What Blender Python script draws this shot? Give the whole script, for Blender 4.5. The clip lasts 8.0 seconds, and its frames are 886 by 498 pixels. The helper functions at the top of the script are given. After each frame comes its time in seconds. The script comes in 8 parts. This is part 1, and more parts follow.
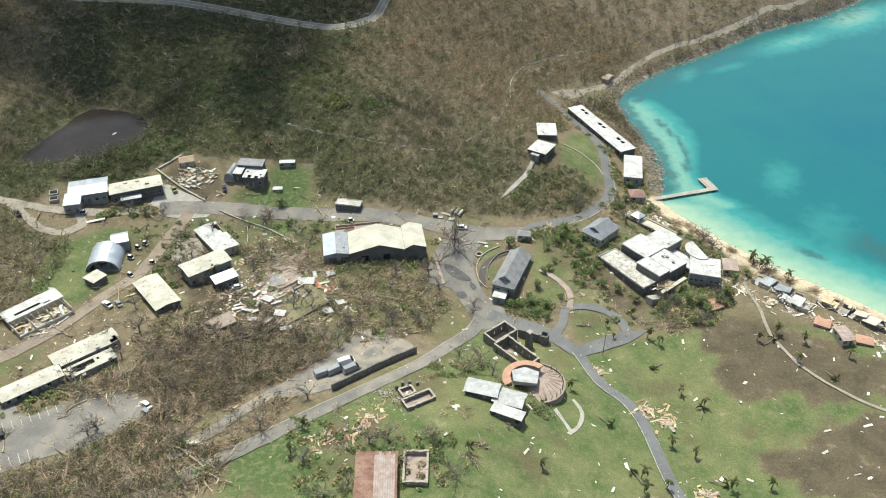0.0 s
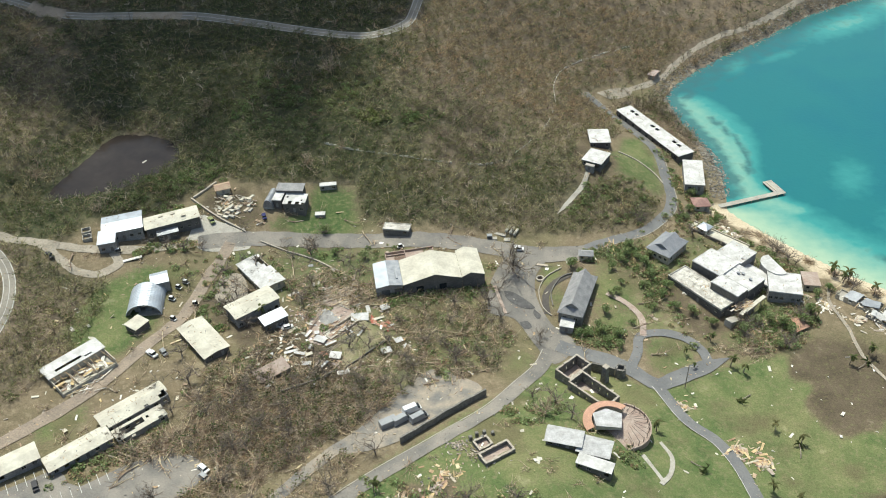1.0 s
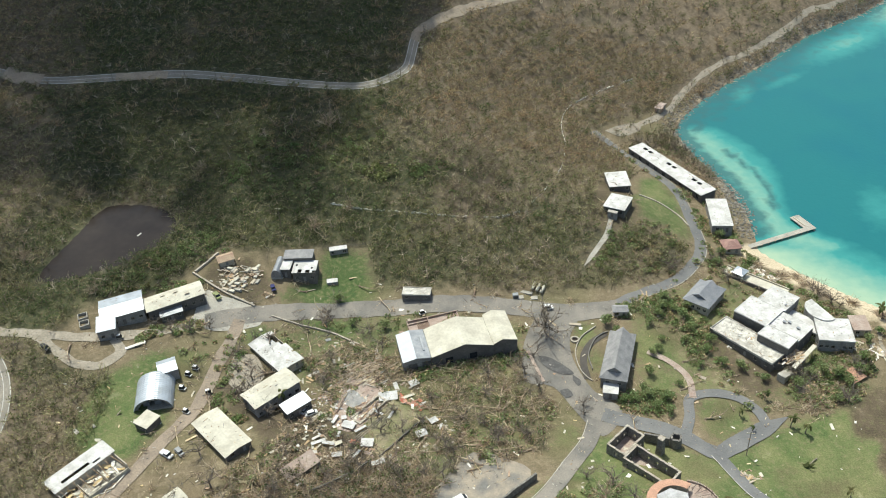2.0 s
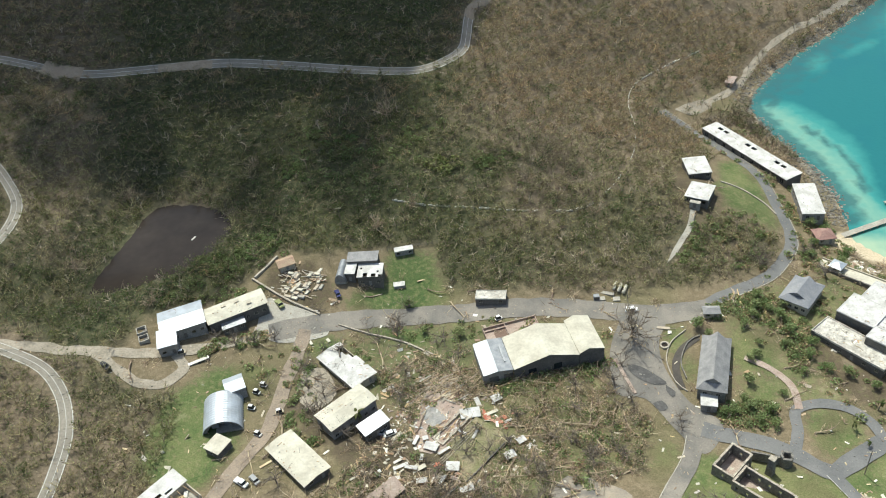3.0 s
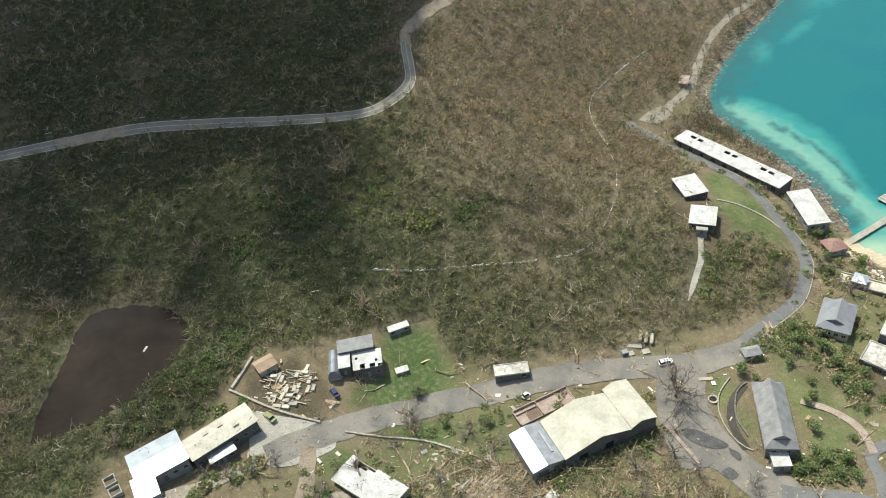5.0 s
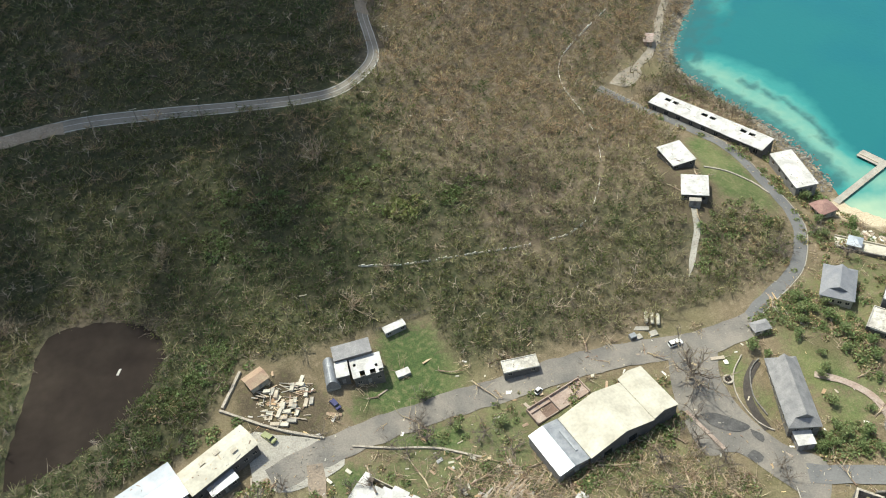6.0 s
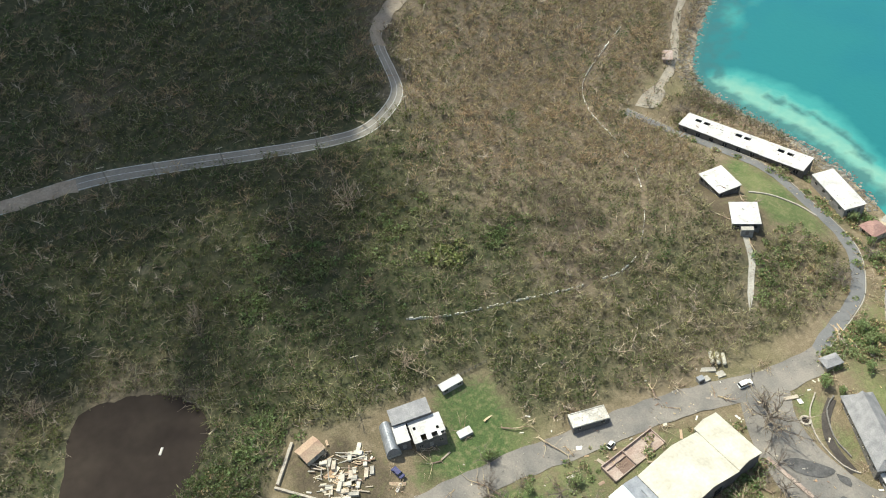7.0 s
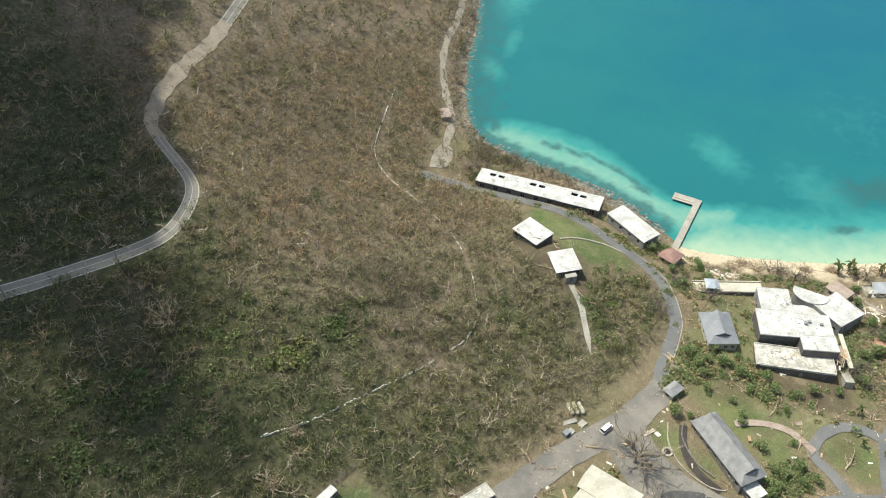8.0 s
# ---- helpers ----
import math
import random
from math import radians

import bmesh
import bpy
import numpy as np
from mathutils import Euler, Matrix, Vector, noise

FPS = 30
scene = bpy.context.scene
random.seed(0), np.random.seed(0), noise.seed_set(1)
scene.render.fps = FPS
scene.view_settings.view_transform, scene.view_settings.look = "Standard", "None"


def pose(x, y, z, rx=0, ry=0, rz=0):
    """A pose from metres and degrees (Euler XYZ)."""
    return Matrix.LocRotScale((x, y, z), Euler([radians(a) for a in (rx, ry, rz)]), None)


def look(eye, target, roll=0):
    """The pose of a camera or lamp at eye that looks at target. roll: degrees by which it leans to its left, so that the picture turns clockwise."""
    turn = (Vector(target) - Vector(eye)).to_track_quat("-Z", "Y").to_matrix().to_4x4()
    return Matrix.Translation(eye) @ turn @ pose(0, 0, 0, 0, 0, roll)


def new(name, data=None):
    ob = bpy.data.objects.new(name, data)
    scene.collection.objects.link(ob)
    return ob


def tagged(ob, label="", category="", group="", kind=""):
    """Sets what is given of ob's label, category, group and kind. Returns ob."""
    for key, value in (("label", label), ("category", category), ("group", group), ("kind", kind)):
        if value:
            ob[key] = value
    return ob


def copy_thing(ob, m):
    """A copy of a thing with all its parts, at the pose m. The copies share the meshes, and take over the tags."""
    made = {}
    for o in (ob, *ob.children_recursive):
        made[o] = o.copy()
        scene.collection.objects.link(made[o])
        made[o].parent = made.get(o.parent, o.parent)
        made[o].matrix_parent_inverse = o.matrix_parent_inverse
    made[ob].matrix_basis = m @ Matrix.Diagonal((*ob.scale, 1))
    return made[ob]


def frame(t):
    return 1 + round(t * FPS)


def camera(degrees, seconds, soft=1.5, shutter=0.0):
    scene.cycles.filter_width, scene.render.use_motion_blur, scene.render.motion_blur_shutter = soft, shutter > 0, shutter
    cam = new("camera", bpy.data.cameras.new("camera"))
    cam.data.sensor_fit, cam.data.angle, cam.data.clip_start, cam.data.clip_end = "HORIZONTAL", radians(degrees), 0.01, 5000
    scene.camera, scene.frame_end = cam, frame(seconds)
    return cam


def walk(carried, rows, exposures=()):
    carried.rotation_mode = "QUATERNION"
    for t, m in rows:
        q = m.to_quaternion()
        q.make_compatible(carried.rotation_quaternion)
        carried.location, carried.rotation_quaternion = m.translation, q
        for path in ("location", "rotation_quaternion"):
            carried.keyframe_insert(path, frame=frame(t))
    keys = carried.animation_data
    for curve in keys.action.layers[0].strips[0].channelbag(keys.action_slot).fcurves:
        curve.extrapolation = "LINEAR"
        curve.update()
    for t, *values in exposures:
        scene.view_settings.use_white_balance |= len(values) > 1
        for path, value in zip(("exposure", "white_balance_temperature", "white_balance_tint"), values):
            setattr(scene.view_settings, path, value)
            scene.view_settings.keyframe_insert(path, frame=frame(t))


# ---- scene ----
# ---- camera ----
cam = camera(55.8, 8.0, 1.0)
PATH = [
    (0, (0.321, 0.592, 216.803), (0.311, 2.214, 215.632), 0.2),
    (0.5, (-7.922, 14.913, 217.019), (-7.968, 16.517, 215.825), -1.1),
    (1, (-17.016, 28.693, 218.265), (-17.06, 30.29, 217.062), -2.9),
    (1.5, (-25.824, 42.247, 219.076), (-25.859, 43.842, 217.87), -4.1),
    (2, (-34.71, 56.032, 219.944), (-34.693, 57.658, 218.779), -5.0),
    (3.5, (-60.972, 95.661, 222.543), (-61.04, 97.215, 221.287), -9.0),
    (4, (-70.418, 108.954, 223.903), (-70.397, 110.513, 222.65), -9.4),
    (4.5, (-78.889, 123.339, 224.645), (-78.763, 124.893, 223.392), -9.5),
    (6, (-105.558, 168.408, 226.814), (-105.169, 169.773, 225.406), -7.9),
    (6.5, (-114.1, 182.423, 227.777), (-113.683, 183.785, 226.374), -8.7),
    (7, (-122.26, 198.554, 229.718), (-121.794, 199.89, 228.304), -8.5),
    (7.5, (-129.394, 215.244, 230.487), (-128.755, 216.519, 229.084), -6.6),
    (8, (-138.328, 231.736, 231.33), (-137.309, 232.779, 229.961), -0.2),
]
walk(cam, [(t, look(eye, target, roll)) for t, eye, target, roll in PATH], [(0, 0.14, 6430, 0), (0.6, 0.08, 6430, 0), (1.5, 0.04, 6450, 0), (4.5, 0.1, 6500, 0), (6, 0.16, 6600, 1), (7, 0.32, 6600, 1), (7.5, 0.26, 6600, 1), (8, 0.14, 6600, 1)])

# ---- sky and sun ----
SUN_UP, SUN_TURN = 66.0, -24.0  # degrees above the horizon, degrees from +y towards +x
world = bpy.data.worlds.new("sky")
scene.world = world
world.use_nodes = True
sky = world.node_tree.nodes.new("ShaderNodeTexSky")
sky.sky_type, sky.sun_disc = "NISHITA", False
sky.sun_elevation, sky.sun_rotation = radians(SUN_UP), radians(SUN_TURN)
sky.air_density, sky.dust_density, sky.ozone_density = 1.0, 3.0, 0.4
backing = world.node_tree.nodes["Background"]
backing.inputs["Strength"].default_value = 0.14
world.node_tree.links.new(sky.outputs[0], backing.inputs[0])
sun_light = bpy.data.lights.new("sun", "SUN")
sun_light.energy, sun_light.angle, sun_light.color = 4.2, radians(0.53), (1.0, 0.95, 0.87)
sun_ob = new("sun", sun_light)
sun_way = Vector((math.sin(radians(SUN_TURN)) * math.cos(radians(SUN_UP)), math.cos(radians(SUN_TURN)) * math.cos(radians(SUN_UP)), math.sin(radians(SUN_UP))))
sun_ob.matrix_world = look(sun_way * 900, (0, 0, 0))


# broken cloud drifting over the inland ridge, high above the flight
def cumulus(name, shade, count, size, veil, seed, label, height=440.0):
    """A cloud of many thin puffs whose shadow covers the plan outline `shade`."""
    rnd = random.Random(seed)
    vapour = bpy.data.materials.new("cloud_vapour")
    vapour.use_nodes = True
    vn, vl = vapour.node_tree.nodes, vapour.node_tree.links
    vn["Principled BSDF"].inputs["Base Color"].default_value = (0.9, 0.9, 0.92, 1)
    clear, mix = vn.new("ShaderNodeBsdfTransparent"), vn.new("ShaderNodeMixShader")
    mix.inputs[0].default_value = veil
    vl.new(clear.outputs[0], mix.inputs[1])
    vl.new(vn["Principled BSDF"].outputs[0], mix.inputs[2])
    vl.new(mix.outputs[0], vn["Material Output"].inputs[0])
    bm = bmesh.new()
    xs, ys = [p[0] for p in shade], [p[1] for p in shade]
    done = 0
    while done < count:
        x, y, r = rnd.uniform(min(xs), max(xs)), rnd.uniform(min(ys), max(ys)), rnd.uniform(*size)
        odd = False
        for (ax, ay), (bx, by) in zip(shade, shade[1:] + shade[:1]):
            if (ay > y) != (by > y) and x < (bx - ax) * (y - ay) / (by - ay) + ax:
                odd = not odd
        if not odd:
            continue
        done += 1
        k = (height - 50) / sun_way.z
        at = Vector((x + sun_way.x * k, y + sun_way.y * k, height + rnd.uniform(-6, 6)))
        got = bmesh.ops.create_icosphere(bm, subdivisions=2, radius=r)
        for q in got["verts"]:
            q.co = Vector((q.co.x, q.co.y, q.co.z * 0.55)) * (1 + 0.25 * noise.noise(q.co * 0.08 + at * 0.01)) + at
    me = bpy.data.meshes.new(name)
    bm.to_mesh(me)
    bm.free()
    me.materials.append(vapour)
    return tagged(new(name, me), label, "cloud", kind="stuff")


RIDGE_SHADE = [(-440, 462), (-229, 460), (-159, 452), (-97, 443), (-70, 441), (-58, 458), (-53, 484), (-43, 508), (-18, 536), (30, 570), (50, 700), (-440, 700)]
SLOPE_SHADE = [(-260, 452), (-123, 440), (-76, 432), (-70, 420), (-82, 398), (-96, 378), (-122, 366), (-150, 380), (-200, 400), (-260, 420)]
WEST_SHADE = [(-440, 470), (-250, 455), (-180, 420), (-135, 372), (-150, 352), (-195, 328), (-225, 306), (-300, 270), (-440, 260)]
cumulus("cloud", RIDGE_SHADE, 520, (18, 30), 0.8, 3, "ragged fair-weather cloud drifting over the ridge")
cumulus("cloud", SLOPE_SHADE, 46, (11, 20), 0.18, 4, "thin trailing edge of a larger cloud")
cumulus("cloud", WEST_SHADE, 56, (15, 26), 0.1, 6, "thin hazy cloud trailing over the pond")
cumulus("cloud", [(-40, 388), (-30, 404), (-10, 406), (-9, 388), (-8, 370), (-22, 366), (-36, 374)], 7, (7, 11), 0.13, 5, "small thin wisp of cloud beside a larger one")


# ---- materials ----
def surface(name, first, second, size=6.0, fine=0.5, rough=0.85, metal=0.0, bump=0.3, per="", amount=0.25, grain=0.25, detail=6.0, thin=0.0, gloss=0.3):
    """A procedural surface: two tones in patches of `size` metres, a grain of `fine` metres, relief, and a chance tone per object or island."""
    m = bpy.data.materials.new(name)
    m.use_nodes = True
    nt = m.node_tree
    n, l = nt.nodes, nt.links
    b = n["Principled BSDF"]
    b.inputs["Roughness"].default_value, b.inputs["Metallic"].default_value = rough, metal
    b.inputs["Specular IOR Level"].default_value = gloss
    geo = n.new("ShaderNodeNewGeometry")

    def noise_node(scale, d):
        t = n.new("ShaderNodeTexNoise")
        t.inputs["Scale"].default_value, t.inputs["Detail"].default_value = scale, d
        l.new(geo.outputs["Position"], t.inputs["Vector"])
        return t

    big, small = noise_node(1 / size, 4), noise_node(1 / fine, detail)
    ramp = n.new("ShaderNodeMapRange")
    ramp.inputs["From Min"].default_value, ramp.inputs["From Max"].default_value = 0.35, 0.65
    l.new(big.outputs["Fac"], ramp.inputs["Value"])
    mix = n.new("ShaderNodeMix")
    mix.data_type = "RGBA"
    l.new(ramp.outputs[0], mix.inputs["Factor"])
    mix.inputs["A"].default_value, mix.inputs["B"].default_value = (*first, 1), (*second, 1)
    out = mix.outputs["Result"]
    hsv = n.new("ShaderNodeHueSaturation")
    l.new(out, hsv.inputs["Color"])
    val = n.new("ShaderNodeMapRange")
    val.inputs["From Min"].default_value, val.inputs["From Max"].default_value = 0.25, 0.75
    val.inputs["To Min"].default_value, val.inputs["To Max"].default_value = 1 - grain, 1 + grain
    l.new(small.outputs["Fac"], val.inputs["Value"])
    if per:
        if per == "object":
            chance = n.new("ShaderNodeObjectInfo").outputs["Random"]
        else:
            chance = geo.outputs["Random Per Island"]
        r = n.new("ShaderNodeMapRange")
        r.inputs["To Min"].default_value, r.inputs["To Max"].default_value = 1 - amount, 1 + amount
        l.new(chance, r.inputs["Value"])
        times = n.new("ShaderNodeMath")
        times.operation = "MULTIPLY"
        l.new(val.outputs[0], times.inputs[0])
        l.new(r.outputs[0], times.inputs[1])
        l.new(times.outputs[0], hsv.inputs["Value"])
        h = n.new("ShaderNodeMapRange")
        h.inputs["To Min"].default_value, h.inputs["To Max"].default_value = 0.5 - amount * 0.06, 0.5 + amount * 0.06
        l.new(chance, h.inputs["Value"])
        l.new(h.outputs[0], hsv.inputs["Hue"])
    else:
        l.new(val.outputs[0], hsv.inputs["Value"])
    l.new(hsv.outputs[0], b.inputs["Base Color"])
    if bump:
        bp = n.new("ShaderNodeBump")
        bp.inputs["Strength"].default_value, bp.inputs["Distance"].default_value = bump, fine * 0.4
        l.new(small.outputs["Fac"], bp.inputs["Height"])
        l.new(bp.outputs[0], b.inputs["Normal"])
    if thin:
        glow = n.new("ShaderNodeBsdfTranslucent")
        l.new(hsv.outputs[0], glow.inputs["Color"])
        both = n.new("ShaderNodeMixShader")
        both.inputs[0].default_value = thin
        l.new(b.outputs[0], both.inputs[1])
        l.new(glow.outputs[0], both.inputs[2])
        l.new(both.outputs[0], n["Material Output"].inputs[0])
    return m


ASPHALT = surface("asphalt", (0.16, 0.153, 0.141), (0.26, 0.238, 0.206), 8, 0.5, 0.9, grain=0.14)
ASPHALT_NEW = surface("asphalt_grey", (0.225, 0.208, 0.178), (0.28, 0.258, 0.22), 9, 0.8, 0.9, grain=0.16)
ASPHALT_BLUE = surface("smooth_asphalt", (0.145, 0.147, 0.148), (0.19, 0.19, 0.187), 7, 0.6, 0.88, grain=0.12)
CONCRETE = surface("concrete", (0.42, 0.40, 0.35), (0.33, 0.31, 0.27), 4, 0.5, 0.9)
DUST = surface("dusty_track", (0.36, 0.32, 0.26), (0.28, 0.25, 0.2), 5, 0.7, 0.95)
LINE_WHITE = surface("line_paint", (0.6, 0.6, 0.56), (0.45, 0.45, 0.42), 2, 0.4, 0.8)
WHITE_ROOF = surface("white_roof_paint", (0.62, 0.615, 0.6), (0.44, 0.432, 0.41), 3.5, 0.7, 0.75, bump=0.15, grain=0.16)
CREAM_ROOF = surface("cream_roof", (0.6, 0.575, 0.48), (0.46, 0.43, 0.355), 5, 0.8, 0.8, bump=0.12, grain=0.12)
PALE_METAL = surface("pale_blue_metal", (0.5, 0.545, 0.6), (0.4, 0.43, 0.47), 4, 0.6, 0.45, 0.3, bump=0.05, grain=0.06)
GREY_METAL = surface("grey_metal", (0.25, 0.265, 0.285), (0.36, 0.375, 0.395), 3, 0.6, 0.5, 0.35, bump=0.08, grain=0.12)
SLATE = surface("grey_shingle", (0.22, 0.22, 0.225), (0.31, 0.305, 0.305), 2.5, 0.35, 0.85, bump=0.4, grain=0.2)
RUST = surface("rusty_iron", (0.19, 0.095, 0.068), (0.3, 0.19, 0.145), 2.2, 0.4, 0.85, grain=0.3)
RUST_PALE = surface("weathered_iron", (0.42, 0.36, 0.33), (0.33, 0.24, 0.2), 2.0, 0.4, 0.8, grain=0.25)
# dark walls and trim; on hotel and shore wings this colour carries the shade
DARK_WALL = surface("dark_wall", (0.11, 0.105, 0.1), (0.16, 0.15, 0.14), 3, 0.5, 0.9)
GREY_WALL = surface("grey_render", (0.3, 0.29, 0.28), (0.22, 0.215, 0.21), 3, 0.5, 0.9)
CREAM_WALL = surface("cream_render", (0.5, 0.46, 0.37), (0.42, 0.38, 0.31), 3, 0.5, 0.9)
STONE = surface("old_stone", (0.24, 0.225, 0.2), (0.15, 0.145, 0.135), 1.2, 0.4, 0.95, bump=0.8, grain=0.35)
STONE_PALE = surface("pale_stone", (0.46, 0.42, 0.35), (0.34, 0.3, 0.25), 1.0, 0.35, 0.95, bump=0.7, grain=0.3)
BRICK_PINK = surface("terracotta", (0.5, 0.3, 0.21), (0.42, 0.25, 0.18), 1.5, 0.3, 0.9, bump=0.4)
PINK_SLAB = surface("pink_slab", (0.4, 0.33, 0.28), (0.33, 0.25, 0.21), 2.5, 0.5, 0.9)
WOOD_PALE = surface("pale_timber", (0.5, 0.44, 0.35), (0.4, 0.34, 0.27), 2, 0.3, 0.85, per="island")
WOOD_RAW = surface("raw_timber", (0.55, 0.4, 0.23), (0.42, 0.3, 0.18), 1.5, 0.3, 0.85, per="island", amount=0.3)
GLASS_DARK = surface("dark_glass", (0.02, 0.025, 0.03), (0.03, 0.035, 0.04), 2, 0.5, 0.08, bump=0)
TYRE = surface("rubber", (0.02, 0.02, 0.02), (0.03, 0.03, 0.03), 1, 0.2, 0.8)
CHROME = surface("rim_metal", (0.5, 0.5, 0.52), (0.4, 0.4, 0.42), 1, 0.2, 0.35, 0.8)
BARK_PALE = surface("pale_bark", (0.32, 0.27, 0.21), (0.23, 0.185, 0.14), 9, 0.7, 0.95, per="island", amount=0.45, bump=0)
BARK_DARK = surface("dark_bark", (0.165, 0.138, 0.115), (0.23, 0.195, 0.16), 4, 0.4, 0.95, per="island", amount=0.3, bump=0)
DEAD_WOOD = surface("dead_wood", (0.46, 0.38, 0.28), (0.34, 0.25, 0.17), 3, 0.3, 0.95, per="island", amount=0.4, bump=0)
TWIGS = surface("twig_mass", (0.45, 0.325, 0.205), (0.32, 0.262, 0.16), 16, 1.5, 0.95, per="island", amount=0.5, bump=0, thin=0.4, gloss=0.1)
TWIGS_OLIVE = surface("olive_twig_mass", (0.41, 0.355, 0.215), (0.3, 0.285, 0.16), 12, 1.5, 0.95, per="island", amount=0.5, bump=0, thin=0.4, gloss=0.1)
LEAF_OLIVE = surface("olive_leaf", (0.078, 0.125, 0.045), (0.155, 0.165, 0.062), 28, 2.0, 0.8, per="island", amount=0.45, bump=0, thin=0.4, gloss=0.1)
SNAG_WOOD = surface("bleached_wood", (0.56, 0.48, 0.38), (0.44, 0.35, 0.26), 6, 0.4, 0.95, per="island", amount=0.35, bump=0)
LEAF_GREEN = surface("green_leaf", (0.2, 0.27, 0.11), (0.29, 0.33, 0.16), 8, 1.0, 0.7, per="island", amount=0.45, bump=0, thin=0.45, gloss=0.1)
PALM_GREEN = surface("palm_leaf", (0.1, 0.13, 0.05), (0.16, 0.15, 0.07), 3, 0.6, 0.7, per="island", amount=0.4, bump=0, thin=0.45, gloss=0.1)
ROCK = surface("shore_rock", (0.13, 0.122, 0.105), (0.26, 0.235, 0.2), 3, 0.5, 0.95, per="island", amount=0.4)
CHIP_WHITE = surface("white_scrap", (0.72, 0.7, 0.65), (0.6, 0.56, 0.48), 2, 0.4, 0.8, per="island", amount=0.3)
CHIP_TAN = surface("tan_scrap", (0.48, 0.38, 0.26), (0.4, 0.28, 0.2), 3, 0.4, 0.9, per="island", amount=0.45)
LEAF_LIME = surface("lime_leaf", (0.25, 0.29, 0.11), (0.32, 0.32, 0.15), 4, 0.8, 0.8, per="island", amount=0.3, bump=0, thin=0.45, gloss=0.1)
DENTED_GREY = surface("dented_grey_sheet", (0.5, 0.5, 0.5), (0.36, 0.355, 0.35), 2.2, 0.5, 0.6, 0.1, bump=0.4, grain=0.16)
STAINED_ROOF = surface("stained_roof", (0.62, 0.6, 0.54), (0.36, 0.34, 0.3), 2.6, 0.6, 0.9, bump=0.25, grain=0.3)
DARK_SLATE = surface("blue_grey_shingle", (0.22, 0.23, 0.255), (0.28, 0.285, 0.3), 2.5, 0.35, 0.8, bump=0.4, grain=0.18)
PAINT = {
    "white": surface("white_paint", (0.75, 0.76, 0.76), (0.7, 0.7, 0.7), 2, 0.5, 0.3, grain=0.04, bump=0),
    "blue": surface("dark_blue_paint", (0.03, 0.035, 0.12), (0.035, 0.04, 0.13), 2, 0.5, 0.3, grain=0.05, bump=0),
    "green": surface("olive_green_paint", (0.22, 0.25, 0.1), (0.25, 0.27, 0.13), 2, 0.5, 0.4, grain=0.05, bump=0),
    "grey": surface("grey_paint", (0.3, 0.31, 0.32), (0.26, 0.27, 0.28), 2, 0.5, 0.35, grain=0.05, bump=0),
    "red": surface("red_paint", (0.3, 0.04, 0.04), (0.26, 0.04, 0.04), 2, 0.5, 0.35, grain=0.05, bump=0),
    "black": surface("black_paint", (0.03, 0.03, 0.035), (0.04, 0.04, 0.045), 2, 0.5, 0.35, grain=0.05, bump=0),
    "sand": surface("sand_paint", (0.5, 0.45, 0.33), (0.46, 0.41, 0.3), 2, 0.5, 0.4, grain=0.05, bump=0),
}

# ---- the lie of the land ----
SHORE = [(4200, 3300), (307, 623), (267, 590), (218, 562), (193, 541), (169, 520), (147, 505), (126, 486), (108, 467), (99, 452), (101, 425), (106, 402), (108, 386),
         (108, 368), (105, 350), (103, 340), (107, 332), (113, 323), (126, 306), (139, 291), (152, 279), (165, 268), (175, 258), (230, 205), (330, 120), (4200, -2600)]
SWELL = [29.4, -5.3, -9.5, -3, 14.2, -10.2, -10.2, 5.4, 6, -10.4, -5.3, -15.7, -3.9, 8.3, 1.7, -14, 2.2, 2.5, 0.7, 5.6, -12.6, 8.4, 8.6, -14.3, -5.5, 23.9, 1.9, 16.3, -1.2, -20.8, -3.4, 20, 17.4, 27.5, 29.1, 19.7, -3.8]
HUMPS = [(-165, 388, 32, -10), (48, 362, 18, 7.8), (-30, 498, 22, -9.7), (75, 423, 20, -4.6), (8, 190, 24, 7.8), (-48, 397, 26, 3.5), (5, 312, 20, -3.2),
         (-72, 320, 20, -5.6), (14, 250, 18, -3.8), (-105, 240, 22, 3.2), (-50, 452, 22, 1.1), (20, 460, 22, -6.3), (74, 411, 11, 2.2), (84, 386, 11, 1.8)]
POND = [(-197, 331), (-196, 343), (-191, 360), (-187, 376), (-183, 386), (-175, 387), (-164, 384), (-152, 376.5), (-147, 366), (-148.5, 356), (-157, 345.5), (-164.5, 339), (-177, 334), (-188, 331)]
POND_TOP = 24.4


def inside(x, y, poly):
    x, y = np.asarray(x, float), np.asarray(y, float)
    got = np.zeros(x.shape, bool)
    for (ax, ay), (bx, by) in zip(poly, poly[1:] + poly[:1]):
        if ay != by:
            got ^= ((ay > y) != (by > y)) & (x < (bx - ax) * (y - ay) / (by - ay) + ax)
    return got


def away(x, y, line):
    """Metres from a line of points."""
    x, y = np.asarray(x, float), np.asarray(y, float)
    best = np.full(x.shape, 1e9)
    for (ax, ay), (bx, by) in zip(line[:-1], line[1:]):
        dx, dy = bx - ax, by - ay
        u = np.clip(((x - ax) * dx + (y - ay) * dy) / (dx * dx + dy * dy), 0, 1)
        best = np.minimum(best, np.hypot(x - ax - u * dx, y - ay - u * dy))
    return best


def inland(x, y):
    """Metres from the waterline, more than zero on land."""
    d = away(x, y, SHORE)
    return np.where(inside(x, y, SHORE + [(-4200, -2600), (-4200, 3300)]), d, -d)


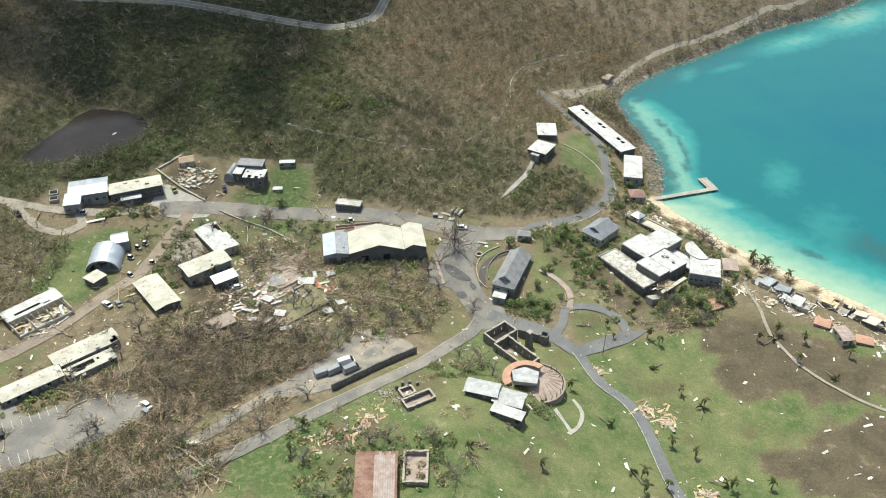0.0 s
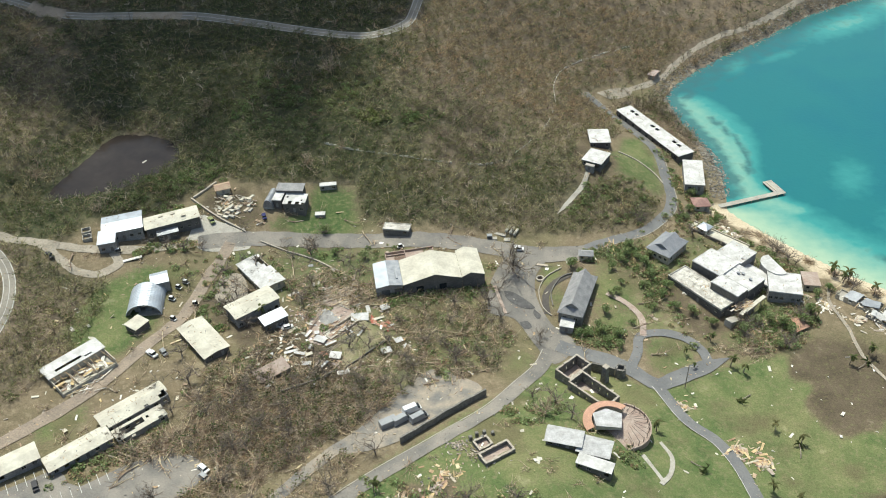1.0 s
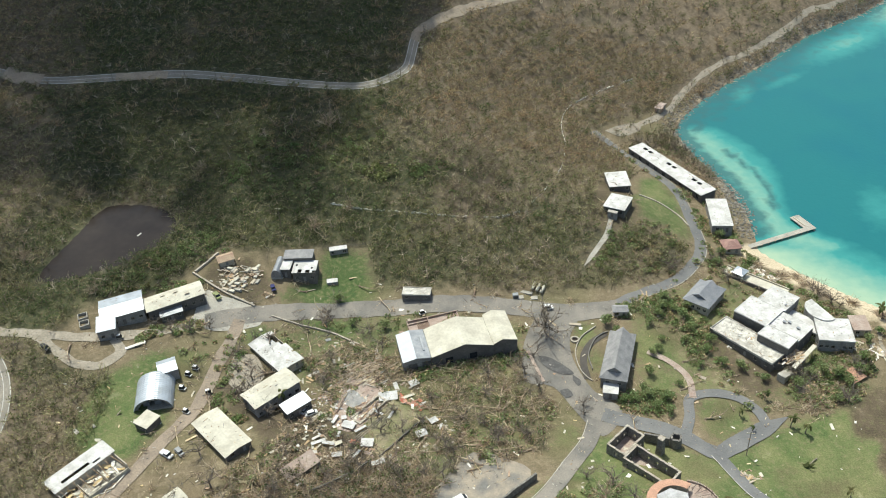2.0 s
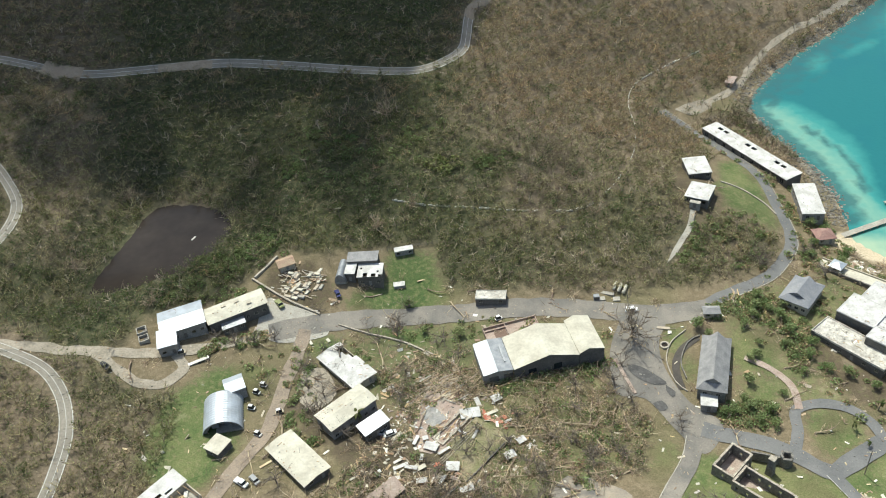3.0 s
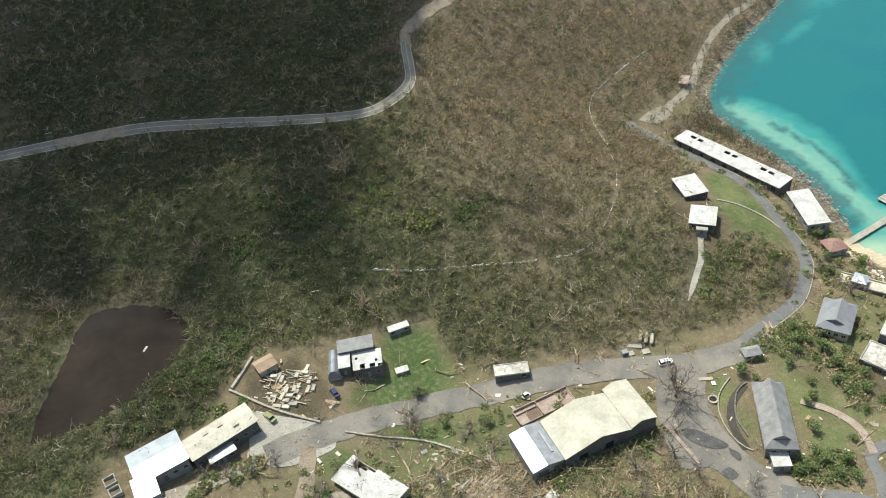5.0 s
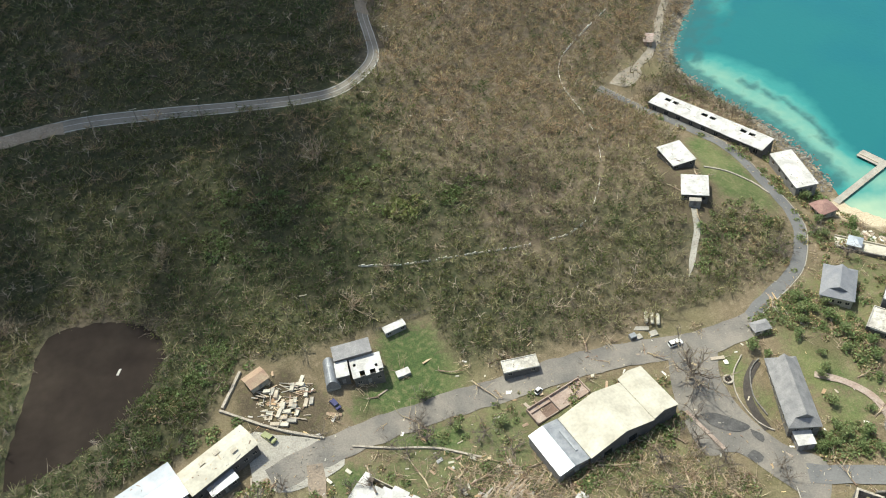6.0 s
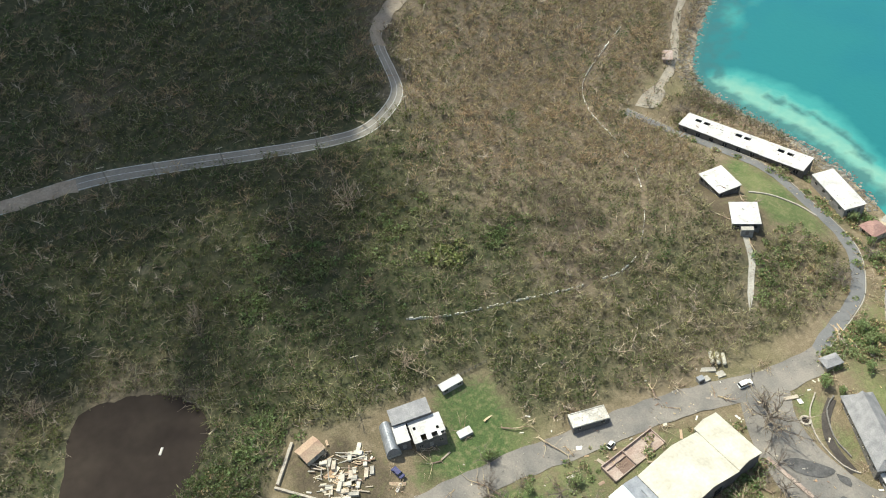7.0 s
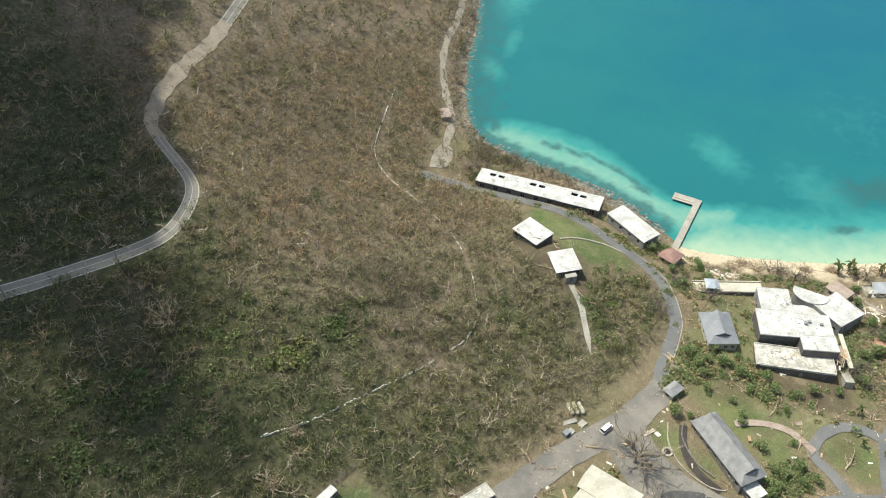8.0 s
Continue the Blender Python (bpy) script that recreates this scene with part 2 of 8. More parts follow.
def ground(x, y):
    x, y = np.asarray(x, float), np.asarray(y, float)
    d = inland(x, y)
    z = np.full(x.shape, SWELL[0])
    k = 1
    for gy in np.linspace(140, 615, 6):
        for gx in np.linspace(-300, 175, 6):
            z = z + SWELL[k] * np.exp(-((x - gx) ** 2 + (y - gy) ** 2) / (2 * 95.0 ** 2))
            k += 1
    for gx, gy, s, up in HUMPS:
        z = z + up * np.exp(-((x - gx) ** 2 + (y - gy) ** 2) / (2 * s * s))
    z = np.maximum((1 - np.exp(-np.maximum(d, 0) / 22)) * z, 0.05 * np.clip(d, 0, 30))
    z = np.where(d < 0, np.maximum(0.08 * d, -6), z)
    near = away(x, y, POND + POND[:1])
    wet = inside(x, y, POND)
    z = np.where(wet, np.minimum(z, POND_TOP - 0.15 * near), z)
    f = np.clip(near / 22, 0, 1) ** 1.3
    return np.where(wet, z, POND_TOP + 0.15 + f * (z - POND_TOP - 0.15))


def ground_at(x, y):
    return float(ground(np.array([x]), np.array([y]))[0])


def smooth_line(points, step=3.0):
    """Points at even steps on a curve through the given ones."""
    p = [Vector(q) for q in points]
    p = [p[0] * 2 - p[1]] + p + [p[-1] * 2 - p[-2]]
    out = []
    for a, b, c, d in zip(p, p[1:], p[2:], p[3:]):
        n = max(1, int((c - b).length / step))
        for i in range(n):
            t = i / n
            out.append(0.5 * ((2 * b) + (c - a) * t + (2 * a - 5 * b + 4 * c - d) * t * t + (3 * b - a - 3 * c + d) * t ** 3))
    return out + [p[-2]]


def raw_mesh(name, verts, faces, mats, index=None, flat=True):
    """A mesh from arrays: faces all of one size."""
    verts, faces = np.asarray(verts, np.float32), np.asarray(faces, np.int32)
    me = bpy.data.meshes.new(name)
    me.vertices.add(len(verts))
    me.vertices.foreach_set("co", verts.ravel())
    n, k = faces.shape
    me.loops.add(n * k)
    me.loops.foreach_set("vertex_index", faces.ravel())
    me.polygons.add(n)
    me.polygons.foreach_set("loop_start", np.arange(0, n * k, k, dtype=np.int32))
    for m in mats:
        me.materials.append(m)
    if index is not None:
        me.polygons.foreach_set("material_index", np.asarray(index, np.int32))
    me.polygons.foreach_set("use_smooth", np.full(n, not flat))
    me.update(calc_edges=True)
    me.validate()
    return me


def grid_sheet(name, xs, ys, z, mats, flat=False):
    nx, ny = len(xs), len(ys)
    gx, gy = np.meshgrid(xs, ys)
    verts = np.stack([gx.ravel(), gy.ravel(), z.ravel()], 1)
    i = (np.arange(ny - 1)[:, None] * nx + np.arange(nx - 1)[None, :]).ravel()
    return raw_mesh(name, verts, np.stack([i, i + 1, i + nx + 1, i + nx], 1), mats, flat=flat)


def spread(lo, a, b, hi, step):
    """Even steps between a and b, wide ones outside."""
    return np.concatenate([np.linspace(lo, a, 14)[:-1], np.arange(a, b, step), np.linspace(b, hi, 14)])


# roads as lines of points: width in metres
ROADS = {
    "hill": (4.6, [(90, 592), (50, 558), (14, 528), (-8, 516), (-22, 508), (-33, 497), (-36, 486), (-38, 472), (-41, 457), (-49, 447), (-61, 440), (-76, 439.5), (-101, 443.5), (-126, 449),
                   (-150, 454), (-168, 455.5), (-192, 455.5), (-215, 455), (-232, 457), (-250, 464), (-275, 470), (-285, 450), (-270, 425), (-257, 410), (-244, 394), (-235, 379), (-234, 365), (-238, 350), (-244, 332), (-240, 312), (-226, 304),
                   (-214, 299), (-201, 292), (-192, 281), (-187, 268), (-185.5, 255), (-187, 235), (-195, 205), (-210, 170), (-240, 120)]),
    "coast": (3.5, [(330, 655), (290, 622), (247, 590), (223, 578), (200, 558), (168, 532), (146, 519), (128, 504), (113, 487), (101, 471), (88, 459), (68, 445)]),
    "lane": (4.6, [(52, 439), (60, 428), (68.5, 411), (74.5, 396), (78, 383.5), (79, 372), (78.5, 360), (78.3, 348), (77.5, 340), (74, 331), (63, 318.5), (53, 313), (40, 308), (29, 303)]),
    "main": (9.0, [(34, 303), (16, 303), (7, 305), (-12, 308.5), (-31, 310), (-51, 312), (-71, 315), (-87, 314.5), (-100, 313), (-112, 311), (-126, 308)]),
    "west": (4.6, [(-126, 308), (-135, 305), (-148, 302), (-166, 300), (-183, 300), (-201, 301), (-219, 303)]),
    "drive": (4.0, [(-186, 300), (-175, 291), (-169, 286.5), (-162, 285.5), (-157, 288), (-154, 293), (-158, 299)]),
    "street": (5.0, [(-113, 309), (-115, 298), (-118, 286), (-120, 274), (-123, 262), (-130, 250), (-138, 235), (-147, 222), (-156, 212), (-175, 192), (-200, 165)]),
    "south": (5.2, [(14, 250), (10, 241), (2.5, 230), (-9.5, 213.5), (-26, 200.5), (-40, 190.5), (-50, 182.5), (-62, 172), (-90, 150), (-120, 125)]),
    "yard_track": (4.4, [(-46, 209), (-55, 202), (-64.5, 192), (-73, 181), (-84, 168)]),
    "east": (6.0, [(17, 253), (33, 245), (41, 239), (49, 231.5), (58, 235.5), (69, 241), (78, 245)]),
    "ring": (3.6, [(42, 241), (45.5, 248), (48, 256), (57, 257.5), (65, 254), (69, 248), (70, 241.5)]),
    "garden_path": (4.2, [(49, 231), (55, 215), (63, 206), (67, 196), (69, 183), (70.5, 171), (73, 160), (76, 140)]),
    "house_path": (2.2, [(41, 350), (37.5, 342), (32.5, 336), (25, 327)]),
    "beach_path": (1.3, [(126.3, 281), (123.4, 272), (125.2, 258), (125, 245), (128, 234), (132, 225), (141, 214), (155, 203), (180, 190)]),
    "foot_path": (2.4, [(39, 279), (46, 273), (50, 265), (49, 256)]),
}
PAVED = {
    "plaza": [(4, 307), (20, 307), (17, 298), (12.5, 290), (11.5, 278), (16, 264), (24, 254), (15, 243), (9, 253), (2, 266), (-7, 268), (-7, 279), (-4, 291)],
    "car_park": [(-165, 180), (-152, 188), (-143, 193), (-138, 188), (-134, 186.5), (-122.5, 194.5), (-111.5, 199.5), (-101.5, 197), (-97, 190.5), (-102, 181.5), (-113, 173), (-126, 167), (-140, 157), (-155, 150)],
    "yard": [(-58, 200), (-46, 216), (-39, 226), (-29, 236.5), (-21, 234), (-12, 224), (-37, 202.5), (-54, 197)],
    "forecourt": [(-131, 310), (-129, 325), (-121, 322), (-108, 315), (-105, 306), (-122, 303)],
    "hill_lot": [(59, 442), (68, 449), (79, 454), (80, 449), (74, 443), (66, 439)],
    "hall_pad": [(-113, 289), (-105.4, 290), (-100.5, 278), (-107.5, 271), (-114, 278)],
    "mud_lot": [(-70, 276), (-63, 275), (-57, 264), (-66, 250), (-75, 254)],
}
LAWNS = [
    [(65, 392), (74, 394), (77, 371), (75, 357), (74, 344), (70, 340), (65, 352), (49, 351), (52, 366), (60, 372)],
    [(-82, 345), (-62, 343), (-64, 334), (-59, 324), (-61, 317), (-87, 318), (-99, 320), (-98, 327), (-83, 329)],
    [(-163, 254), (-158, 280), (-142, 294), (-122, 292), (-122, 283), (-130, 278), (-130, 258), (-142, 241), (-157, 246)],
    [(-158, 209), (-147, 218), (-140, 220), (-140, 213), (-152, 202)],
    [(-99, 310), (-81, 312), (-68, 308), (-66, 296), (-87, 304)],
    [(-115, 294), (-107, 307), (-97, 305), (-106, 287)],
    [(40, 293), (52, 288), (52, 275), (45, 272), (36, 274), (35, 282)],
    [(36, 270), (49, 268), (44, 260), (30, 260)],
    [(49, 248), (52, 254), (57, 255.5), (65, 252), (67, 246), (58, 238), (49, 237)],
    [(50, 263), (58, 267), (63, 262), (51, 258)],
    [(13, 288), (17, 297), (24, 296), (24, 291), (18, 284), (15, 271)],
    [(16, 271), (21, 281), (26, 281), (21, 271)],
    [(-6, 233), (2, 248), (9, 252), (7, 244), (-2, 233)],
    [(-56, 304), (-48, 303), (-50, 297), (-57, 294)],
    [(-49, 187), (-10, 218), (2, 229), (12, 244), (25, 240), (44, 231), (58, 232), (78, 243), (95, 246), (112, 256), (135, 250), (170, 232), (200, 190), (220, 100), (-60, 100), (-66, 168)],
]
BROWN_LOT = [(62.5, 277), (71, 282), (83, 268), (84, 259), (79, 253), (70, 257), (64.5, 267)]
BARE = [
    [(114, 254.5), (104, 252), (94, 243), (102, 233), (97, 223), (99, 214), (104, 208), (114, 210), (123, 213), (128, 208), (139, 209), (154, 210), (165, 222), (150, 236), (133, 248)],
    [(103, 186), (114, 190), (118, 187), (124, 195), (137, 201), (153, 202), (190, 192), (180, 160), (138, 166), (124, 168), (115, 170), (109, 175), (102, 180)],
    BROWN_LOT,
    [(-131, 336), (-123, 347), (-104, 333), (-102, 321), (-117, 317), (-130, 324)],
    [(-118, 290), (-107, 295), (-93, 277), (-104, 270), (-116, 281)],
    [(-125, 275), (-108, 262), (-96, 245), (-90, 225), (-60, 215), (-60, 240), (-80, 262), (-98, 285)],
    [(-32, 184), (-22, 186), (-18, 178), (-30, 172), (-40, 176)],
    [(36, 340), (36, 372), (44, 384), (52, 384), (55, 350), (45, 346)],
]
# the open land; woods stand all round it
CLEARING = [(-158, 240), (-154, 257), (-152, 280), (-170, 286), (-186, 296), (-178, 306), (-172, 320), (-146, 326), (-137, 338), (-126, 351), (-104, 346), (-84, 348), (-62, 347), (-60, 328), (-50, 321), (-20, 318), (30, 316), (50, 316), (66, 327), (72, 338), (52, 348), (40, 346), (36, 362),
            (41, 381), (56, 386), (66, 398), (60, 420), (52, 436), (64, 452), (86, 466), (110, 478), (420, 478), (420, 60), (-230, 60), (-215, 165), (-172, 212)]
# ground
gxs, gys = spread(-4100, -340, 330, 4100, 2.0), spread(-2500, 100, 720, 3200, 2.0)
GX, GY = np.meshgrid(gxs, gys)
GZ = ground(GX, GY)
GD = inland(GX, GY)


def zone(polys):
    m = np.zeros(GX.shape)
    for p in polys:
        m[inside(GX, GY, p)] = 1
    for _ in range(5):
        m = (m + np.roll(m, 1, 0) + np.roll(m, -1, 0) + np.roll(m, 1, 1) + np.roll(m, -1, 1)) / 5
    return m


sand = np.clip(1.25 - np.abs(GD - 1) / 11, 0, 1) * np.clip((348 - GY) / 6, 0, 1)
sand = np.maximum(sand, np.clip(1 - GD / 5, 0, 1) * 0.3)
rough = np.array([noise.noise((x * 0.12, y * 0.12, 0)) for x, y in zip(GX.ravel(), GY.ravel())]).reshape(GX.shape)
lawn, bare = zone(LAWNS), zone(BARE)
bare = np.clip(bare + 3.5 * rough * bare * (1 - bare) + 0.25 * np.minimum(rough, 0) * bare, 0, 1)  # ragged, grown-over edges
lawn = np.maximum(lawn * (1 - bare), 0.55 * zone([[(-88, 286), (-70, 296), (-52, 281), (-12, 277), (1, 258), (-6, 238), (-38, 223), (-58, 240), (-76, 262)], [(-120, 300), (-60, 312), (0, 298), (-8, 280), (-55, 285), (-110, 262)], [(40, 312), (100, 318), (122, 272), (86, 244), (30, 262)]]) * (1 - bare))
woods = 1 - zone([CLEARING])
# fine unevenness, none on roads' beds
GZ = GZ + np.where(GD > 4, 0.12 * rough, 0)


def greenness(x, y):
    """How far the woods have kept their leaves: more in the hollow, less on the seaward slope."""
    g = 0.14 + 0.71 * np.clip((-x - 22) / 45, 0, 1) + 0.36 * np.clip((392 - y) / 50, 0, 1)
    g = g - 0.4 * np.clip((330 - y) / 60, 0, 1) - 0.05 * np.clip((y - 448) / 20, 0, 1) * np.clip((-x - 22) / 45, 0, 1)
    g = g - 0.55 * np.clip((-x - 190) / 35, 0, 1) - 0.4 * np.clip(1 - away(x, y, POND + POND[:1]) / 26, 0, 1)
    g = g - 0.5 * np.clip((318 - y) / 20, 0, 1) * np.clip((-x - 120) / 20, 0, 1)
    g = g + np.array([0.32 * noise.noise((a * 0.03, b * 0.03, 3.0)) + 0.3 * noise.noise((a * 0.09, b * 0.09, 8.0)) for a, b in zip(x, y)])
    return np.clip(g, 0.04, 0.9)


def ground_material():
    m = bpy.data.materials.new("ground")
    m.use_nodes = True
    n, l = m.node_tree.nodes, m.node_tree.links
    b = n["Principled BSDF"]
    b.inputs["Roughness"].default_value = 0.95
    b.inputs["Specular IOR Level"].default_value = 0.15
    geo = n.new("ShaderNodeNewGeometry")
    at = n.new("ShaderNodeVertexColor")
    at.layer_name = "zone"
    sep = n.new("ShaderNodeSeparateColor")
    l.new(at.outputs["Color"], sep.inputs[0])

    def tex(scale, d=5.0):
        t = n.new("ShaderNodeTexNoise")
        t.inputs["Scale"].default_value, t.inputs["Detail"].default_value = scale, d
        l.new(geo.outputs["Position"], t.inputs["Vector"])
        return t.outputs["Fac"]

    def rng(v, a, c, lo=0.0, hi=1.0):
        r = n.new("ShaderNodeMapRange")
        for k, q in zip(("From Min", "From Max", "To Min", "To Max"), (a, c, lo, hi)):
            r.inputs[k].default_value = q
        l.new(v, r.inputs["Value"])
        return r.outputs[0]

    def mixed(f, a, c):
        x = n.new("ShaderNodeMix")
        x.data_type = "RGBA"
        l.new(f, x.inputs["Factor"])
        for k, q in (("A", a), ("B", c)):
            if isinstance(q, tuple):
                x.inputs[k].default_value = (*q, 1)
            else:
                l.new(q, x.inputs[k])
        return x.outputs["Result"]

    def edge(v, t):
        """A zone's weight with a ragged edge."""
        s = n.new("ShaderNodeMath")
        s.operation = "ADD"
        l.new(v, s.inputs[0])
        l.new(rng(t, 0.3, 0.7, -0.32, 0.32), s.inputs[1])
        return rng(s.outputs[0], 0.25, 0.75)

    big, mid, small, tiny = tex(0.025), tex(0.12), tex(0.6), tex(2.2)
    litter = mixed(rng(mid, 0.35, 0.65), (0.15, 0.125, 0.078), (0.205, 0.165, 0.108))
    litter = mixed(rng(small, 0.5, 0.72), litter, (0.26, 0.21, 0.145))
    litter = mixed(rng(big, 0.5, 0.7, 0, 0.5), litter, (0.125, 0.14, 0.06))
    floor_ = mixed(rng(small, 0.35, 0.65), (0.13, 0.106, 0.075), (0.225, 0.18, 0.13))
    moss = n.new("ShaderNodeVertexColor")
    moss.layer_name = "moss"
    floor_ = mixed(rng(moss.outputs["Color"], 0.2, 0.75), floor_, mixed(rng(small, 0.35, 0.65), (0.05, 0.06, 0.032), (0.11, 0.105, 0.06)))
    litter = mixed(at.outputs["Alpha"], litter, floor_)
    grass = mixed(rng(mid, 0.35, 0.65), (0.09, 0.13, 0.048), (0.17, 0.185, 0.082))
    moss = n.new("ShaderNodeVertexColor")
    moss.layer_name = "moss"
    grass = mixed(rng(moss.outputs["Color"], 0.15, 0.6, 0, 0.75), grass, mixed(rng(small, 0.35, 0.65), (0.055, 0.098, 0.035), (0.085, 0.125, 0.045)))
    grass = mixed(rng(small, 0.5, 0.75), grass, (0.195, 0.185, 0.1))
    grass = mixed(rng(big, 0.5, 0.64, 0, 0.55), grass, (0.2, 0.19, 0.095))
    grass = mixed(rng(tex(0.05), 0.54, 0.66, 0, 0.7), grass, (0.115, 0.1, 0.058))
    soil = mixed(rng(mid, 0.35, 0.65), (0.086, 0.07, 0.048), (0.13, 0.105, 0.072))
    soil = mixed(rng(small, 0.5, 0.75, 0, 0.6), soil, (0.15, 0.15, 0.07))
    beach = mixed(rng(mid, 0.3, 0.7), (0.5, 0.42, 0.3), (0.6, 0.51, 0.37))
    beach = mixed(rng(small, 0.58, 0.72, 0, 0.7), beach, (0.26, 0.2, 0.14))
    c = mixed(edge(sep.outputs[0], small), litter, grass)
    c = mixed(edge(sep.outputs[1], small), c, soil)
    c = mixed(edge(sep.outputs[2], mid), c, beach)
    hsv = n.new("ShaderNodeHueSaturation")
    l.new(c, hsv.inputs["Color"])
    l.new(rng(tiny, 0.25, 0.75, 0.7, 1.3), hsv.inputs["Value"])
    l.new(hsv.outputs[0], b.inputs["Base Color"])
    bp = n.new("ShaderNodeBump")
    bp.inputs["Strength"].default_value, bp.inputs["Distance"].default_value = 0.6, 0.25
    l.new(tiny, bp.inputs["Height"])
    l.new(bp.outputs[0], b.inputs["Normal"])
    return m


ground_mesh = grid_sheet("ground", gxs, gys, GZ, [ground_material()])
layer = ground_mesh.color_attributes.new("zone", "FLOAT_COLOR", "POINT")
layer.data.foreach_set("color", np.stack([lawn.ravel(), bare.ravel(), sand.ravel(), woods.ravel()], 1).astype(np.float32).ravel())
green = greenness(GX.ravel(), GY.ravel())
layer = ground_mesh.color_attributes.new("moss", "FLOAT_COLOR", "POINT")
layer.data.foreach_set("color", np.stack([green, green, green, np.ones(GX.size)], 1).astype(np.float32).ravel())
tagged(new("ground", ground_mesh), "brown storm-stripped hillside, patchy lawns and pale beach", "ground", kind="structure")

# sea
sxs, sys_ = spread(-4100, 80, 420, 4100, 3.0), spread(-2500, 100, 720, 3200, 3.0)
SX, SY = np.meshgrid(sxs, sys_)
SD = -inland(SX, SY)


def blob(x, y, rx, ry, turn=0.0):
    c, s = math.cos(radians(turn)), math.sin(radians(turn))
    u, v = (SX - x) * c + (SY - y) * s, -(SX - x) * s + (SY - y) * c
    return np.exp(-(u / rx) ** 2 - (v / ry) ** 2)


south = np.clip((352 - SY) / 14, 0, 1)
shallow = np.clip(1 - SD / 40, 0, 1) ** 0.95 * south
bar = away(SX, SY, [(104, 454), (109, 440), (113, 424), (117, 404), (119, 384), (117, 366), (121, 350), (132, 338)])
shelf = inside(SX, SY, [(100, 457), (117, 456), (125, 446), (131, 431), (135, 413), (134, 394), (128, 375), (126, 360), (136, 346), (148, 334), (120, 334), (104, 340), (105, 368), (106, 390), (100, 410), (96, 430)]).astype(float)
for _ in range(3):
    shelf = (shelf + np.roll(shelf, 1, 0) + np.roll(shelf, -1, 0) + np.roll(shelf, 1, 1) + np.roll(shelf, -1, 1)) / 5
shallow = np.maximum(shallow, shelf * (0.44 + 0.22 * np.exp(-(bar / 9.0) ** 2)))
shallow = np.maximum(shallow, np.clip(1 - SD / 5, 0, 1) * 0.8 * np.clip((SY - 452) / 8, 0, 1))
for bx, by, rx, ry, turn, up in ((149, 489, 7, 14, -30, 0.45), (178, 500, 22, 5, 30, 0.35), (235, 545, 45, 14, 32, 0.55), (290, 590, 50, 22, 38, 0.7), (168, 364, 11, 20, -25, 0.36), (175, 318, 16, 26, -20, 0.3), (240, 330, 40, 40, 0, 0.15)):
    shallow = np.maximum(shallow, up * blob(bx, by, rx, ry, turn))
reef = np.zeros(SX.shape)
reef = np.maximum(reef, np.clip(1.6 - SD / 8.0, 0, 1) * np.clip((SY - 346) / 6, 0, 1))
for bx, by, rx, ry, turn in ((119, 422, 3.5, 6, 20), (123, 409, 3, 5, 10), (112, 452, 9, 5, 40), (104, 436, 5, 8, 0), (123, 374, 3, 7, -10), (160, 300, 9, 4, -40), (195, 300, 26, 12, -40)):
    reef = np.maximum(reef, blob(bx, by, rx, ry, turn))
reef = np.maximum(reef, 0.8 * np.clip(1.2 - SD / 28, 0, 1) * np.clip((SY - 452) / 6, 0, 1))
streak = away(SX, SY, [(118, 426), (120, 418), (122, 411), (125.5, 402), (126, 392), (125, 381), (122.5, 371)])
reef = np.maximum(reef, 0.95 * np.exp(-(streak / 2.2) ** 2))
deep = np.clip((SD - 45) / 130, 0, 1)


